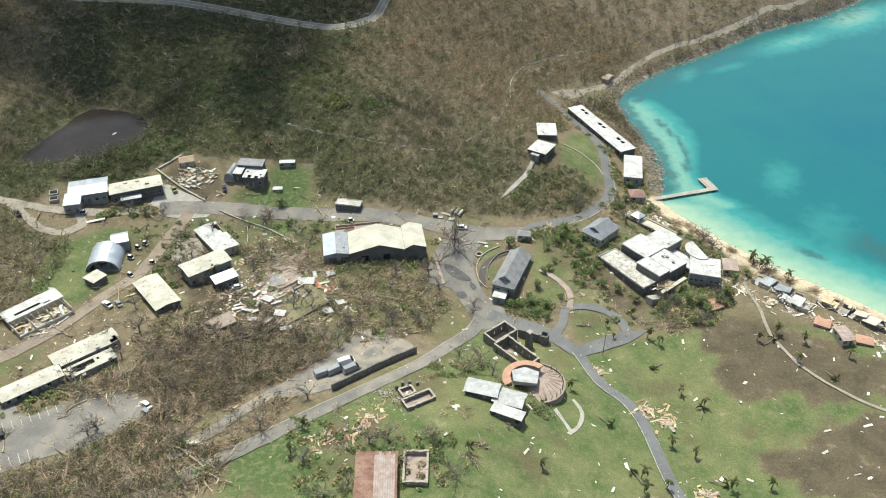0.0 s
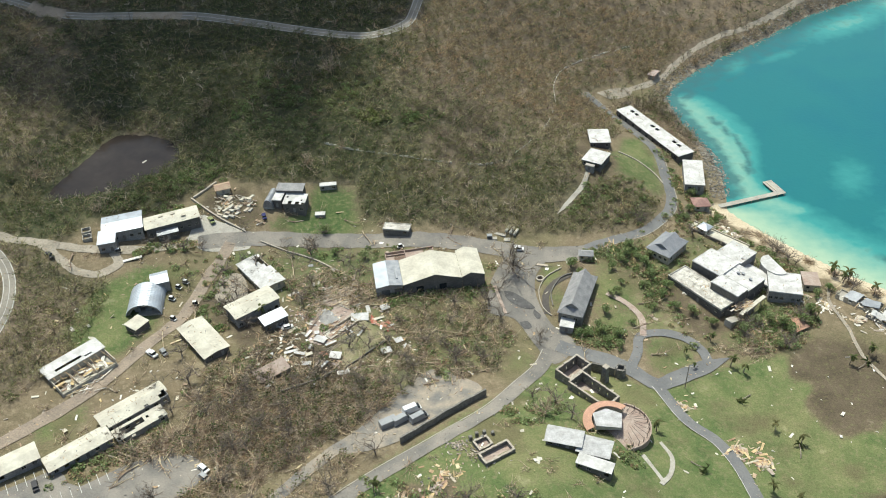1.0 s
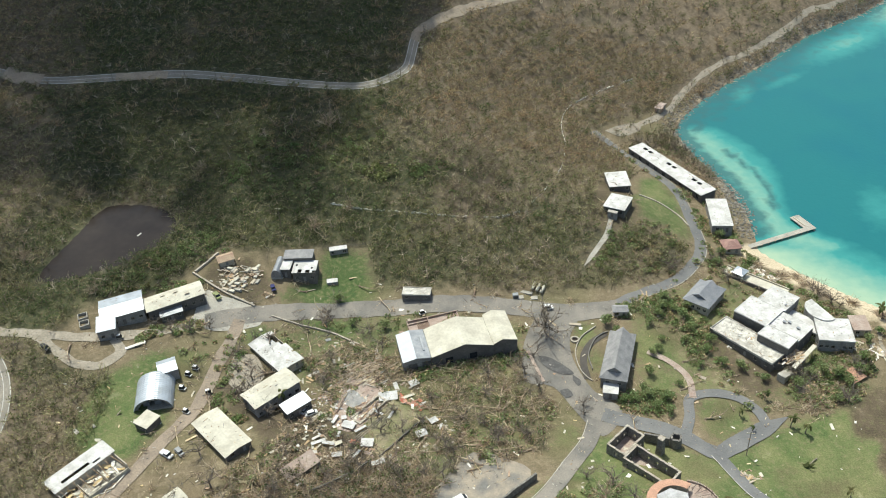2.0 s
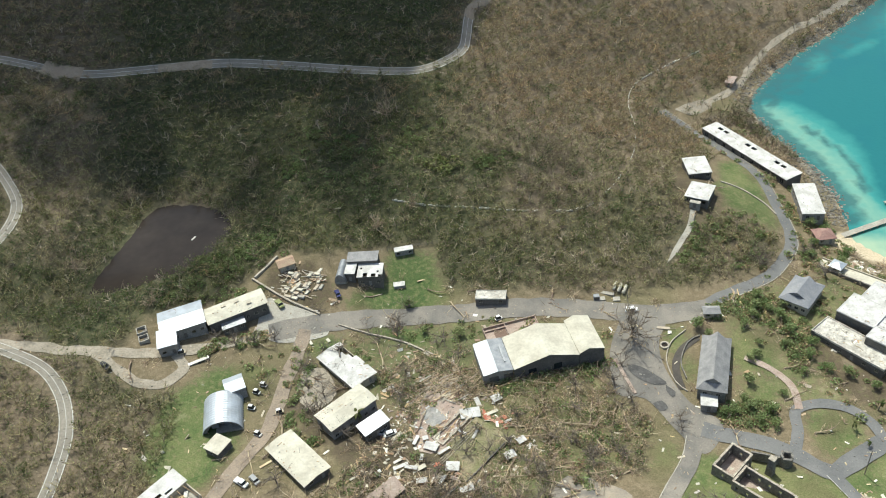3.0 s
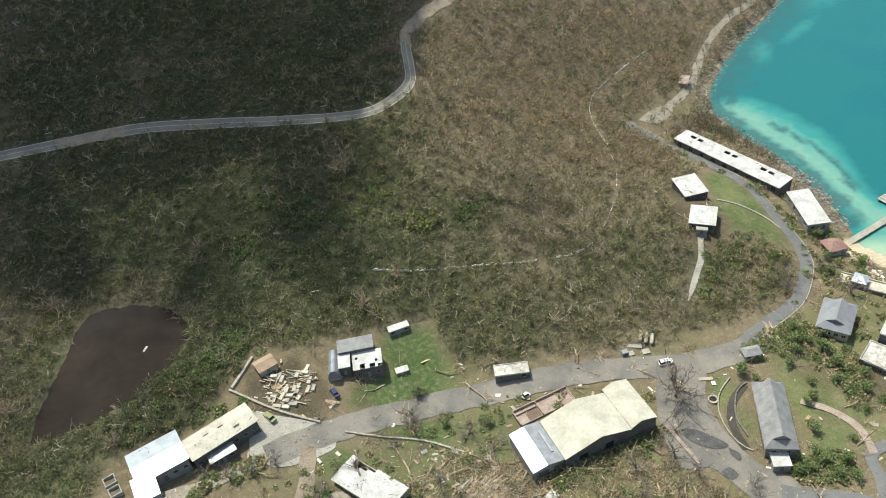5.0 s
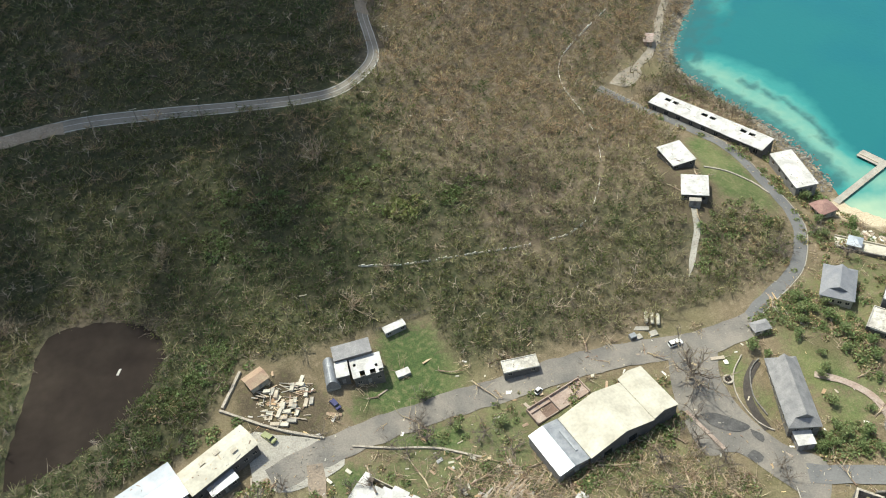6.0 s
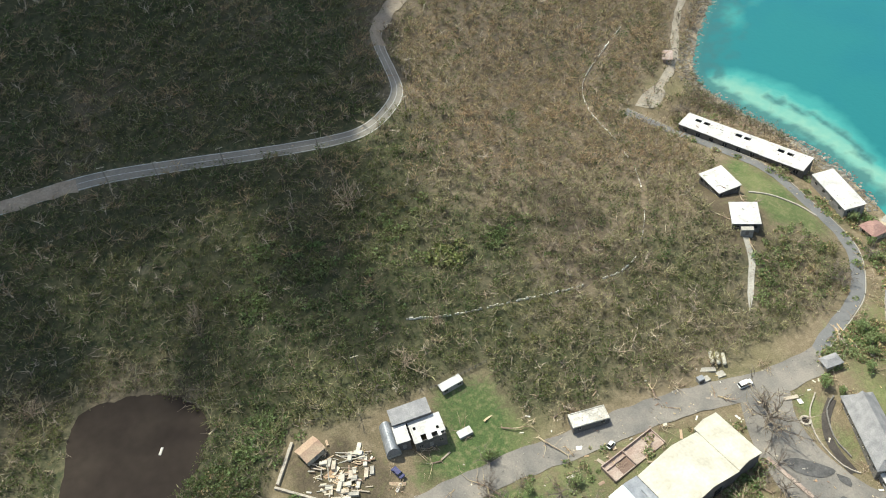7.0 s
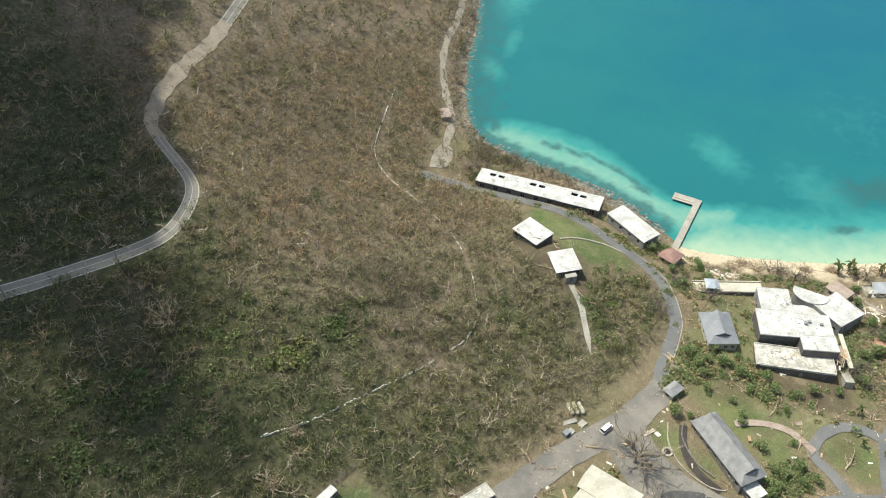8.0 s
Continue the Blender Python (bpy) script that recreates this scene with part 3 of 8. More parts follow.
def sea_material():
    m = bpy.data.materials.new("sea_water")
    m.use_nodes = True
    n, l = m.node_tree.nodes, m.node_tree.links
    b = n["Principled BSDF"]
    b.inputs["Roughness"].default_value, b.inputs["IOR"].default_value = 0.12, 1.33
    geo = n.new("ShaderNodeNewGeometry")
    at = n.new("ShaderNodeVertexColor")
    at.layer_name = "bed"
    sep = n.new("ShaderNodeSeparateColor")
    l.new(at.outputs["Color"], sep.inputs[0])

    def tex(scale, d=5.0):
        t = n.new("ShaderNodeTexNoise")
        t.inputs["Scale"].default_value, t.inputs["Detail"].default_value = scale, d
        l.new(geo.outputs["Position"], t.inputs["Vector"])
        return t.outputs["Fac"]

    def rng(v, a, c, lo=0.0, hi=1.0):
        r = n.new("ShaderNodeMapRange")
        for k, q in zip(("From Min", "From Max", "To Min", "To Max"), (a, c, lo, hi)):
            r.inputs[k].default_value = q
        l.new(v, r.inputs["Value"])
        return r.outputs[0]

    def add(u, v):
        s = n.new("ShaderNodeMath")
        s.operation = "ADD"
        l.new(u, s.inputs[0])
        l.new(v, s.inputs[1])
        return s.outputs[0]

    def mixed(f, a, c):
        x = n.new("ShaderNodeMix")
        x.data_type = "RGBA"
        l.new(f, x.inputs["Factor"])
        for k, q in (("A", a), ("B", c)):
            if isinstance(q, tuple):
                x.inputs[k].default_value = (*q, 1)
            else:
                l.new(q, x.inputs[k])
        return x.outputs["Result"]

    mid, small = tex(0.03), tex(0.16)
    c = mixed(rng(add(sep.outputs[2], rng(mid, 0.3, 0.7, -0.25, 0.25)), 0.0, 1.0), (0.019, 0.152, 0.165), (0.012, 0.12, 0.168))
    sh = add(sep.outputs[0], rng(small, 0.3, 0.7, -0.06, 0.06))
    c = mixed(rng(sh, 0.12, 0.5), c, (0.055, 0.275, 0.255))
    c = mixed(rng(sh, 0.45, 0.95), c, (0.33, 0.46, 0.33))
    c = mixed(rng(add(sep.outputs[1], rng(small, 0.3, 0.7, -0.3, 0.3)), 0.35, 0.9, 0, 0.82), c, (0.035, 0.12, 0.125))
    l.new(c, b.inputs["Base Color"])
    wave = n.new("ShaderNodeBump")
    wave.inputs["Strength"].default_value, wave.inputs["Distance"].default_value = 0.25, 0.3
    l.new(tex(0.5, 3.0), wave.inputs["Height"])
    l.new(wave.outputs[0], b.inputs["Normal"])
    return m


sea_mesh = grid_sheet("sea", sxs, sys_, np.zeros(SX.shape), [sea_material()])
layer = sea_mesh.color_attributes.new("bed", "FLOAT_COLOR", "POINT")
layer.data.foreach_set("color", np.stack([shallow.ravel(), reef.ravel(), deep.ravel(), np.ones(SX.size)], 1).astype(np.float32).ravel())
tagged(new("sea", sea_mesh), "clear turquoise bay over sand and dark reef patches", "sea", kind="structure")

# pond
from mathutils.geometry import delaunay_2d_cdt


def filled(name, poly, mat, lift, step=2.5, level=None):
    """A draped sheet that fills a plan outline."""
    edge = smooth_line(poly + poly[:1], step)[:-1]
    pts = [Vector((p[0], p[1])) for p in edge]
    n = len(pts)
    xs, ys = [p.x for p in pts], [p.y for p in pts]
    outline = [(p.x, p.y) for p in pts]
    gx, gy = np.meshgrid(np.arange(min(xs), max(xs), step), np.arange(min(ys), max(ys), step))
    keep = inside(gx, gy, outline) & (away(gx, gy, outline + outline[:1]) > step * 0.5)
    pts += [Vector((x, y)) for x, y in zip(gx[keep], gy[keep])]
    v, _, f, *_ = delaunay_2d_cdt(pts, [], [list(range(n))], 1, 0.001)
    vx, vy = np.array([p.x for p in v]), np.array([p.y for p in v])
    vz = np.full(vx.shape, level) if level is not None else ground(vx, vy) + lift
    return raw_mesh(name, np.stack([vx, vy, vz], 1), np.array([q for q in f if len(q) == 3]), [mat], flat=False)


POND_WATER = surface("pond_water", (0.036, 0.029, 0.025), (0.044, 0.036, 0.03), 14, 2.5, 0.08, bump=0, grain=0.1, gloss=0.1)
tagged(new("pond", filled("pond", [(x * 1.02 + 3.4, y * 1.02 - 7.3) for x, y in POND], POND_WATER, 0, level=POND_TOP)), "still dark brown pond among stripped trees", "pond", kind="structure")


def ribbon_mesh(name, points, width, mat, lift, offset=0.0, step=2.5, ragged=0.0, taper=0):
    mid = smooth_line(points, step)
    cross = max(2, int(width / 1.6) + 1)
    verts = []
    for i, p in enumerate(mid):
        way = (mid[min(i + 1, len(mid) - 1)] - mid[max(i - 1, 0)]).normalized()
        side = Vector((way.y, -way.x)) * (min(1.0, (len(mid) - 0.6 - i) / taper) if taper else 1.0)
        for k in range(cross):
            wide = width * (1 + ragged * noise.noise((p.x * 0.16, p.y * 0.16, 5.0 if k else 9.0)))
            q = p + side * (offset + wide * (k / (cross - 1) - 0.5))
            verts.append((q.x, q.y))
    v = np.array(verts)
    z = ground(v[:, 0], v[:, 1]) + lift
    i = (np.arange(len(mid) - 1)[:, None] * cross + np.arange(cross - 1)[None, :]).ravel()
    return raw_mesh(name, np.column_stack([v, z]), np.stack([i, i + cross, i + cross + 1, i + 1], 1), [mat], flat=False)


YARD_DUST = surface("dusty_asphalt", (0.17, 0.165, 0.155), (0.33, 0.285, 0.225), 6, 0.6, 0.92, grain=0.15)
DIRT = surface("trodden_dirt", (0.3, 0.245, 0.19), (0.235, 0.195, 0.155), 5, 0.6, 0.95)
ROAD_LOOK = {
    "hill": (ASPHALT_NEW, "winding grey asphalt hill road with white edge lines"), "coast": (DUST, "narrow pale washed-out track along the rocky shore"),
    "lane": (ASPHALT_BLUE, "narrow asphalt lane curving past the shore buildings"), "main": (ASPHALT, "wide worn asphalt street scattered with storm debris"),
    "west": (DUST, "dusty grey road past the white workshops"), "drive": (DUST, "pale looping gravel drive"), "street": (DIRT, "dusty street between the damaged workshops"),
    "south": (ASPHALT, "grey asphalt road below the stone wall"), "yard_track": (YARD_DUST, "brown silted track behind the yard"), "east": (ASPHALT_BLUE, "smooth grey asphalt road by the stone ruin"), "ring": (ASPHALT_BLUE, "grey ring drive round a grass island"),
    "garden_path": (ASPHALT_BLUE, "grey asphalt path winding over the lawn"), "house_path": (CONCRETE, "pale concrete path up to a white house"), "beach_path": (DUST, "narrow pale concrete path across the field"),
    "foot_path": (PINK_SLAB, "pinkish paved garden path"),
}
SILT = surface("washed_silt", (0.37, 0.31, 0.24), (0.3, 0.25, 0.195), 4, 0.6, 0.95)
TRAIL = [(86, 494), (64, 477), (44, 460), (36, 442), (34, 418), (28, 396), (18, 377), (5, 362), (-5, 357), (-23, 357), (-48, 360.5), (-66, 364), (-86, 371)]
n_road = 0
for key, (width, pts) in ROADS.items():
    n_road += 1
    mat, label = ROAD_LOOK[key]
    road = tagged(new(f"road_{n_road}", ribbon_mesh("road", pts, width, mat, 0.16 + 0.012 * n_road, ragged=0.55 if mat is DUST else 0.1 if key == "hill" else 0.06 if key == "garden_path" else 0.2, step=1.6, taper={"east": 7, "house_path": 4, "coast": 3}.get(key, 0))), label, "road", kind="structure")
    if key in ("hill", "garden_path"):
        for off, w in (((-width / 2 + 0.25, 0.26), (width / 2 - 0.25, 0.26), (0, 0.18)) if key == "hill" else ((width / 2 - 0.1, 0.2),)):
            line = new("line_marking", ribbon_mesh("line_marking", pts, w, LINE_WHITE, 0.22 + 0.012 * n_road, off))
            line.parent = road
    if key in ("south", "lane"):
        for off in ((width / 2 + 0.2,) if key == "south" else (-width / 2 - 0.2,)):
            kerb = new("kerb", ribbon_mesh("kerb", pts, 0.3, CONCRETE, 0.26 + 0.012 * n_road, off))
            kerb.parent = road
    if key == "hill":
        for stretch, w in (([(30, 541), (14, 528), (-8, 516), (-22, 508), (-33, 497), (-35.5, 488)], 5.0), ([(-160, 454.5), (-172, 455.5), (-186, 455.5)], 4.5), ([(-222, 455.5), (-232, 457.5), (-242, 461)], 7.5)):
            silt = new("silt_patch", ribbon_mesh("silt_patch", stretch, w, SILT, 0.24 + 0.012 * n_road, ragged=0.5, step=1.2))
            silt.parent = road
for key, poly in PAVED.items():
    n_road += 1
    mat = {"hall_pad": DUST, "mud_lot": PINK_SLAB, "hill_lot": DUST, "yard": YARD_DUST, "forecourt": CONCRETE}.get(key, ASPHALT)
    paved = tagged(new(f"pavement_{n_road}", filled("pavement", poly, mat, 0.12 + 0.004 * n_road)), {"plaza": "worn grey asphalt square with puddled patches", "car_park": "grey silted car park with bays", "yard": "dusty grey vehicle yard", "forecourt": "asphalt forecourt by the cream workshop",
           "hall_pad": "pale trodden ground beside the white hall", "hill_lot": "pale concrete turning place above the cove", "mud_lot": "pale silted concrete floor of a wrecked building"}[key], "pavement", kind="structure")
    if key == "car_park":
        for x0, y0, count in ((-154, 183.5, 6), (-152, 170, 13), (-137, 160.5, 6)):
            for k in range(count):
                x, y = x0 + 2.2 * k, y0 + 1.55 * k
                line = new("bay_line", ribbon_mesh("bay_line", [(x, y), (x - 1.3, y + 2.0), (x - 2.6, y + 4.0)], 0.16, LINE_WHITE, 0.2 + 0.004 * n_road))
                line.parent = paved
for pool in ([(-1, 280.5), (3, 279.5), (8, 275), (10.5, 271.5), (6, 271.5), (2, 274), (-0.5, 277)], [(4, 264), (7, 265), (8.5, 262), (5.5, 261)], [(10, 271), (12.5, 268), (11, 266), (9.5, 269)]):
    n_road += 1
    tagged(new(f"water_{n_road}", filled("water", pool, surface("puddle_water", (0.085, 0.083, 0.08), (0.13, 0.126, 0.12), 3, 0.6, 0.12, bump=0), 0.36, 1.2)), "shallow dark puddle on the square", "puddle", kind="structure")

# ---- builders ----
def thing(name, x, y, turn, label, category, group="", z=None, sink=0.0):
    ob = new(name)
    ob.matrix_world = pose(x, y, (ground_at(x, y) if z is None else z) - sink, 0, 0, turn)
    return tagged(ob, label, category, group)


def part(name, bm, material, parent, label=""):
    me = bpy.data.meshes.new(name)
    bm.to_mesh(me)
    bm.free()
    for m in (material if isinstance(material, list) else [material]):
        me.materials.append(m)
    ob = new(name, me)
    ob.parent = parent
    return tagged(ob, label)


def shared(name, me, parent, m=None):
    ob = new(name, me)
    ob.parent = parent
    if m is not None:
        ob.matrix_basis = m
    return ob


def box(bm, x0, y0, z0, x1, y1, z1, index=0, bevel=0.0):
    got = bmesh.ops.create_cube(bm, size=1, matrix=Matrix.LocRotScale(((x0 + x1) / 2, (y0 + y1) / 2, (z0 + z1) / 2), None, (x1 - x0, y1 - y0, z1 - z0)))
    faces = {f for v in got["verts"] for f in v.link_faces}
    for f in faces:
        f.material_index = index
    if bevel:
        edges = {e for v in got["verts"] for e in v.link_edges}
        bmesh.ops.bevel(bm, geom=list(edges), offset=bevel, segments=1, affect="EDGES")
    return bm


def tube(bm, a, b, ra, rb, sides=6, index=0):
    a, b = Vector(a), Vector(b)
    m = (b - a).to_track_quat("Z", "Y").to_matrix()
    rings = []
    for p, r in ((a, ra), (b, rb)):
        rings.append([bm.verts.new(p + m @ Vector((r * math.cos(2 * math.pi * i / sides), r * math.sin(2 * math.pi * i / sides), 0))) for i in range(sides)])
    for i in range(sides):
        f = bm.faces.new((rings[0][i], rings[0][(i + 1) % sides], rings[1][(i + 1) % sides], rings[1][i]))
        f.material_index = index
    bm.faces.new(rings[0][::-1]).material_index = index
    bm.faces.new(rings[1]).material_index = index
    return bm


def solid(bm, outline, z0, z1, index=0):
    """An upright prism on a plan outline; z1 may be a function of x, y."""
    top = z1 if callable(z1) else (lambda x, y: z1)
    low = z0 if callable(z0) else (lambda x, y: z0)
    a = [bm.verts.new((x, y, low(x, y))) for x, y in outline]
    b = [bm.verts.new((x, y, top(x, y))) for x, y in outline]
    n = len(a)
    fs = [bm.faces.new(a[::-1]), bm.faces.new(b)] + [bm.faces.new((a[i], a[(i + 1) % n], b[(i + 1) % n], b[i])) for i in range(n)]
    for f in fs:
        f.material_index = index
    bmesh.ops.recalc_face_normals(bm, faces=fs)
    return bm


def cut_plate(us, vs, gone, place):
    """A plate on a grid of cuts, cells for which gone(u, v) holds left out; place(u, v, side) gives the corners of its two faces."""
    bm = bmesh.new()
    grid = {}

    def corner(i, k, side):
        if (i, k, side) not in grid:
            grid[i, k, side] = bm.verts.new(place(us[i], vs[k], side))
        return grid[i, k, side]

    full = {(i, k) for i in range(len(us) - 1) for k in range(len(vs) - 1) if not gone((us[i] + us[i + 1]) / 2, (vs[k] + vs[k + 1]) / 2)}
    for i, k in full:
        ring = [(i, k), (i + 1, k), (i + 1, k + 1), (i, k + 1)]
        bm.faces.new([corner(*q, 0) for q in ring])
        bm.faces.new([corner(*q, 1) for q in ring[::-1]])
        for a, b, nb in ((ring[0], ring[1], (i, k - 1)), (ring[1], ring[2], (i + 1, k)), (ring[2], ring[3], (i, k + 1)), (ring[3], ring[0], (i - 1, k))):
            if nb not in full:
                bm.faces.new((corner(*a, 0), corner(*a, 1), corner(*b, 1), corner(*b, 0)))
    bmesh.ops.recalc_face_normals(bm, faces=bm.faces[:])
    return bm


def wall_bm(length, low, high, gaps, thick=0.25):
    """A wall along x from 0, standing on y from 0 to thick, with openings (u0, u1, z0, z1) through it."""
    us = sorted({0.0, length, *[g[0] for g in gaps], *[g[1] for g in gaps]})
    zs = sorted({low, high, *[g[2] for g in gaps], *[min(g[3], high) for g in gaps]})
    return cut_plate(us, zs, lambda u, z: any(g[0] < u < g[1] and g[2] < z < g[3] for g in gaps), lambda u, z, side: (u, thick * side, z))


def window_in(parent, wall_pose, u0, u1, z0, z1, frame_mat, glazed=True):
    bm = bmesh.new()
    for a in ((u0, z0, u1, z0 + 0.09), (u0, z1 - 0.09, u1, z1), (u0, z0 + 0.09, u0 + 0.09, z1 - 0.09), (u1 - 0.09, z0 + 0.09, u1, z1 - 0.09), ((u0 + u1) / 2 - 0.04, z0 + 0.09, (u0 + u1) / 2 + 0.04, z1 - 0.09)):
        box(bm, a[0], 0.06, a[1], a[2], 0.16, a[3])
    w = part("window", bm, frame_mat, parent)
    w.matrix_basis = wall_pose
    if glazed:
        part("pane", box(bmesh.new(), u0 + 0.09, 0.1, z0 + 0.09, u1 - 0.09, 0.12, z1 - 0.09), GLASS_DARK, w)
    return w


def building(name, x, y, L, W, turn, h, label, wall=DARK_WALL, roof=WHITE_ROOF, kind="flat", rise=1.6, over=0.5, windows=(4, 2), door=True, category="building", group="", ribs=0.0, frame_mat=CREAM_WALL, parapet=0.0, glazed=True, seed=0, z=None, holes=()):
    """A house round its middle, L along x: walls with openings, floor, roof (flat, gable, shed, hip), windows and a door."""
    rnd = random.Random(seed + int(x * 7 + y * 3))
    c, s = math.cos(radians(turn)), math.sin(radians(turn))
    corner = [ground_at(x + u * c - v * s, y + u * s + v * c) for u in (-L / 2, L / 2) for v in (-W / 2, W / 2)]
    base = ground_at(x, y) if z is None else z
    low = min(corner) - base - 0.4
    ob = thing(name, x, y, turn, label, category, group, z=base)
    t = 0.25
    # four walls: along the south, north, west, east sides
    sides = [(L, windows[0], pose(-L / 2, -W / 2, 0)), (L, windows[0], pose(L / 2, W / 2, 0, 0, 0, 180)), (W - 2 * t, windows[1], pose(-L / 2, W / 2 - t, 0, 0, 0, -90)), (W - 2 * t, windows[1], pose(L / 2, -W / 2 + t, 0, 0, 0, 90))]
    head = min(h - 0.4, 2.3 if h < 5 else 2.6)
    for k, (length, n, m) in enumerate(sides):
        gaps, kinds = [], []
        for i in range(n):
            mid = length * (i + 0.5) / n
            half = min(0.7, length / n * 0.33)
            if door and i == n // 2 and k in (0, 3):
                gaps.append((mid - 0.55, mid + 0.55, 0.05, head))
                kinds.append("door")
            else:
                gaps.append((mid - half, mid + half, head - 1.25, head))
                kinds.append("window")
        wl = part("wall", wall_bm(length, low, h, gaps, t), wall, ob)
        wl.matrix_basis = m
        for g, kd in zip(gaps, kinds):
            if kd == "door":
                d = part("door", box(bmesh.new(), g[0] + 0.03, 0.08, g[2], g[1] - 0.03, 0.14, g[3] - 0.03), DARK_WALL if rnd.random() < 0.5 else GREY_WALL, ob, "plain dark door")
                d.matrix_basis = m
            elif rnd.random() < 0.8:
                window_in(ob, m, *g, frame_mat, glazed and rnd.random() < 0.75)
    part("floor", box(bmesh.new(), -L / 2 + t, -W / 2 + t, low, L / 2 - t, W / 2 - t, 0.05), CONCRETE, ob)
    bm = bmesh.new()
    a, b = L / 2 + over, W / 2 + over
    if holes:
        slope = (lambda u, v: h + 0.01 + rise * (v + b) / (2 * b)) if kind == "shed" else (lambda u, v: h - 0.02 + rise * (1 - abs(v) / b))
        us, vs = sorted({-a, a, *[q[0] for q in holes], *[q[1] for q in holes]}), sorted({-b, 0.0, b, *[q[2] for q in holes], *[q[3] for q in holes]})
        bm.free()
        bm = cut_plate(us, vs, lambda u, v: any(q[0] < u < q[1] and q[2] < v < q[3] for q in holes), lambda u, v, side: (u, v, slope(u, v) + 0.18 * side))
    elif kind == "flat":
        solid(bm, [(-a, -b), (a, -b), (a, b), (-a, b)], h, lambda u, v: h + 0.3 + 0.02 * v)
        if parapet:
            for q in ((-a, -b, a, -b + 0.25), (-a, b - 0.25, a, b), (-a, -b + 0.25, -a + 0.25, b - 0.25), (a - 0.25, -b + 0.25, a, b - 0.25)):
                box(bm, q[0], q[1], h + 0.2, q[2], q[3], h + 0.3 + parapet)
    elif kind == "shed":
        solid(bm, [(-a, -b), (a, -b), (a, b), (-a, b)], lambda u, v: h + 0.01 + rise * (v + b) / (2 * b), lambda u, v: h + 0.2 + rise * (v + b) / (2 * b))
    elif kind == "gable":
        for sgn in (-1, 1):
            q = [(-a, 0), (a, 0), (a, sgn * b), (-a, sgn * b)]
            solid(bm, q if sgn < 0 else q[::-1], lambda u, v: h - 0.02 + rise * (1 - abs(v) / b), lambda u, v: h + 0.16 + rise * (1 - abs(v) / b))
    elif kind == "hip":
        k = min(a, b) * 0.85
        pts = [(-a, -b, h), (a, -b, h), (a, b, h), (-a, b, h), (-a + k, 0, h + rise), (a - k, 0, h + rise)]
        top = [bm.verts.new((p[0], p[1], p[2] + 0.18)) for p in pts]
        bot = [bm.verts.new(p) for p in pts[:4]]
        for f in ((0, 1, 5, 4), (2, 3, 4, 5), (1, 2, 5), (3, 0, 4)):
            bm.faces.new([top[i] for i in f])
        for i in range(4):
            bm.faces.new((bot[i], bot[(i + 1) % 4], top[(i + 1) % 4], top[i]))
        bm.faces.new(bot[::-1])
    elif kind == "dutch":
        k = b * 0.45
        ring0 = [(-a, -b, h), (a, -b, h), (a, b, h), (-a, b, h)]
        ring1 = [(-a + k, -b + k, h + rise * 0.45), (a - k, -b + k, h + rise * 0.45), (a - k, b - k, h + rise * 0.45), (-a + k, b - k, h + rise * 0.45)]
        low4 = [bm.verts.new((p[0], p[1], p[2] - 0.15)) for p in ring0]
        r0, r1 = [bm.verts.new(p) for p in ring0], [bm.verts.new(p) for p in ring1]
        tops = [bm.verts.new((-a + k * 0.8, 0, h + rise)), bm.verts.new((a - k * 0.8, 0, h + rise))]
        for i in range(4):
            bm.faces.new((low4[i], low4[(i + 1) % 4], r0[(i + 1) % 4], r0[i]))
            bm.faces.new((r0[i], r0[(i + 1) % 4], r1[(i + 1) % 4], r1[i]))
        bm.faces.new(low4[::-1])
        bm.faces.new((r1[0], r1[1], tops[1], tops[0])), bm.faces.new((r1[2], r1[3], tops[0], tops[1]))
        bm.faces.new((r1[1], r1[2], tops[1])), bm.faces.new((r1[3], r1[0], tops[0]))
        for sgn in (-1, 1):
            bmg = bmesh.new()
            x0 = sgn * (a - k * 0.93)
            solid(bmg, [(x0 - 0.06, -b * 0.42), (x0 + 0.06, -b * 0.42), (x0 + 0.06, b * 0.42), (x0 - 0.06, b * 0.42)], h + rise * 0.45, lambda u, v: h + rise * 0.46 + rise * 0.46 * max(0, 1 - abs(v) / (b * 0.42)))
            part("gable_vent", bmg, DARK_WALL, ob, "dark louvred gable vent")
    part("roof", bm, roof, ob)
    if kind == "gable":
        for sgn in (-1, 1):
            bm = bmesh.new()
            x0 = sgn * (L / 2 - 0.13)
            tri = [bm.verts.new((x0 + dx, v, z0)) for dx in (-0.12, 0.12) for v, z0 in ((-W / 2, h), (W / 2, h), (0, h + rise * (1 - 0.0) - 0.15))]
            bm.faces.new(tri[:3]), bm.faces.new(tri[3:][::-1])
            for i in range(3):
                bm.faces.new((tri[i], tri[(i + 1) % 3], tri[3 + (i + 1) % 3], tri[3 + i]))
            bmesh.ops.recalc_face_normals(bm, faces=bm.faces[:])
            part("gable_wall", bm, wall, ob)
    return ob


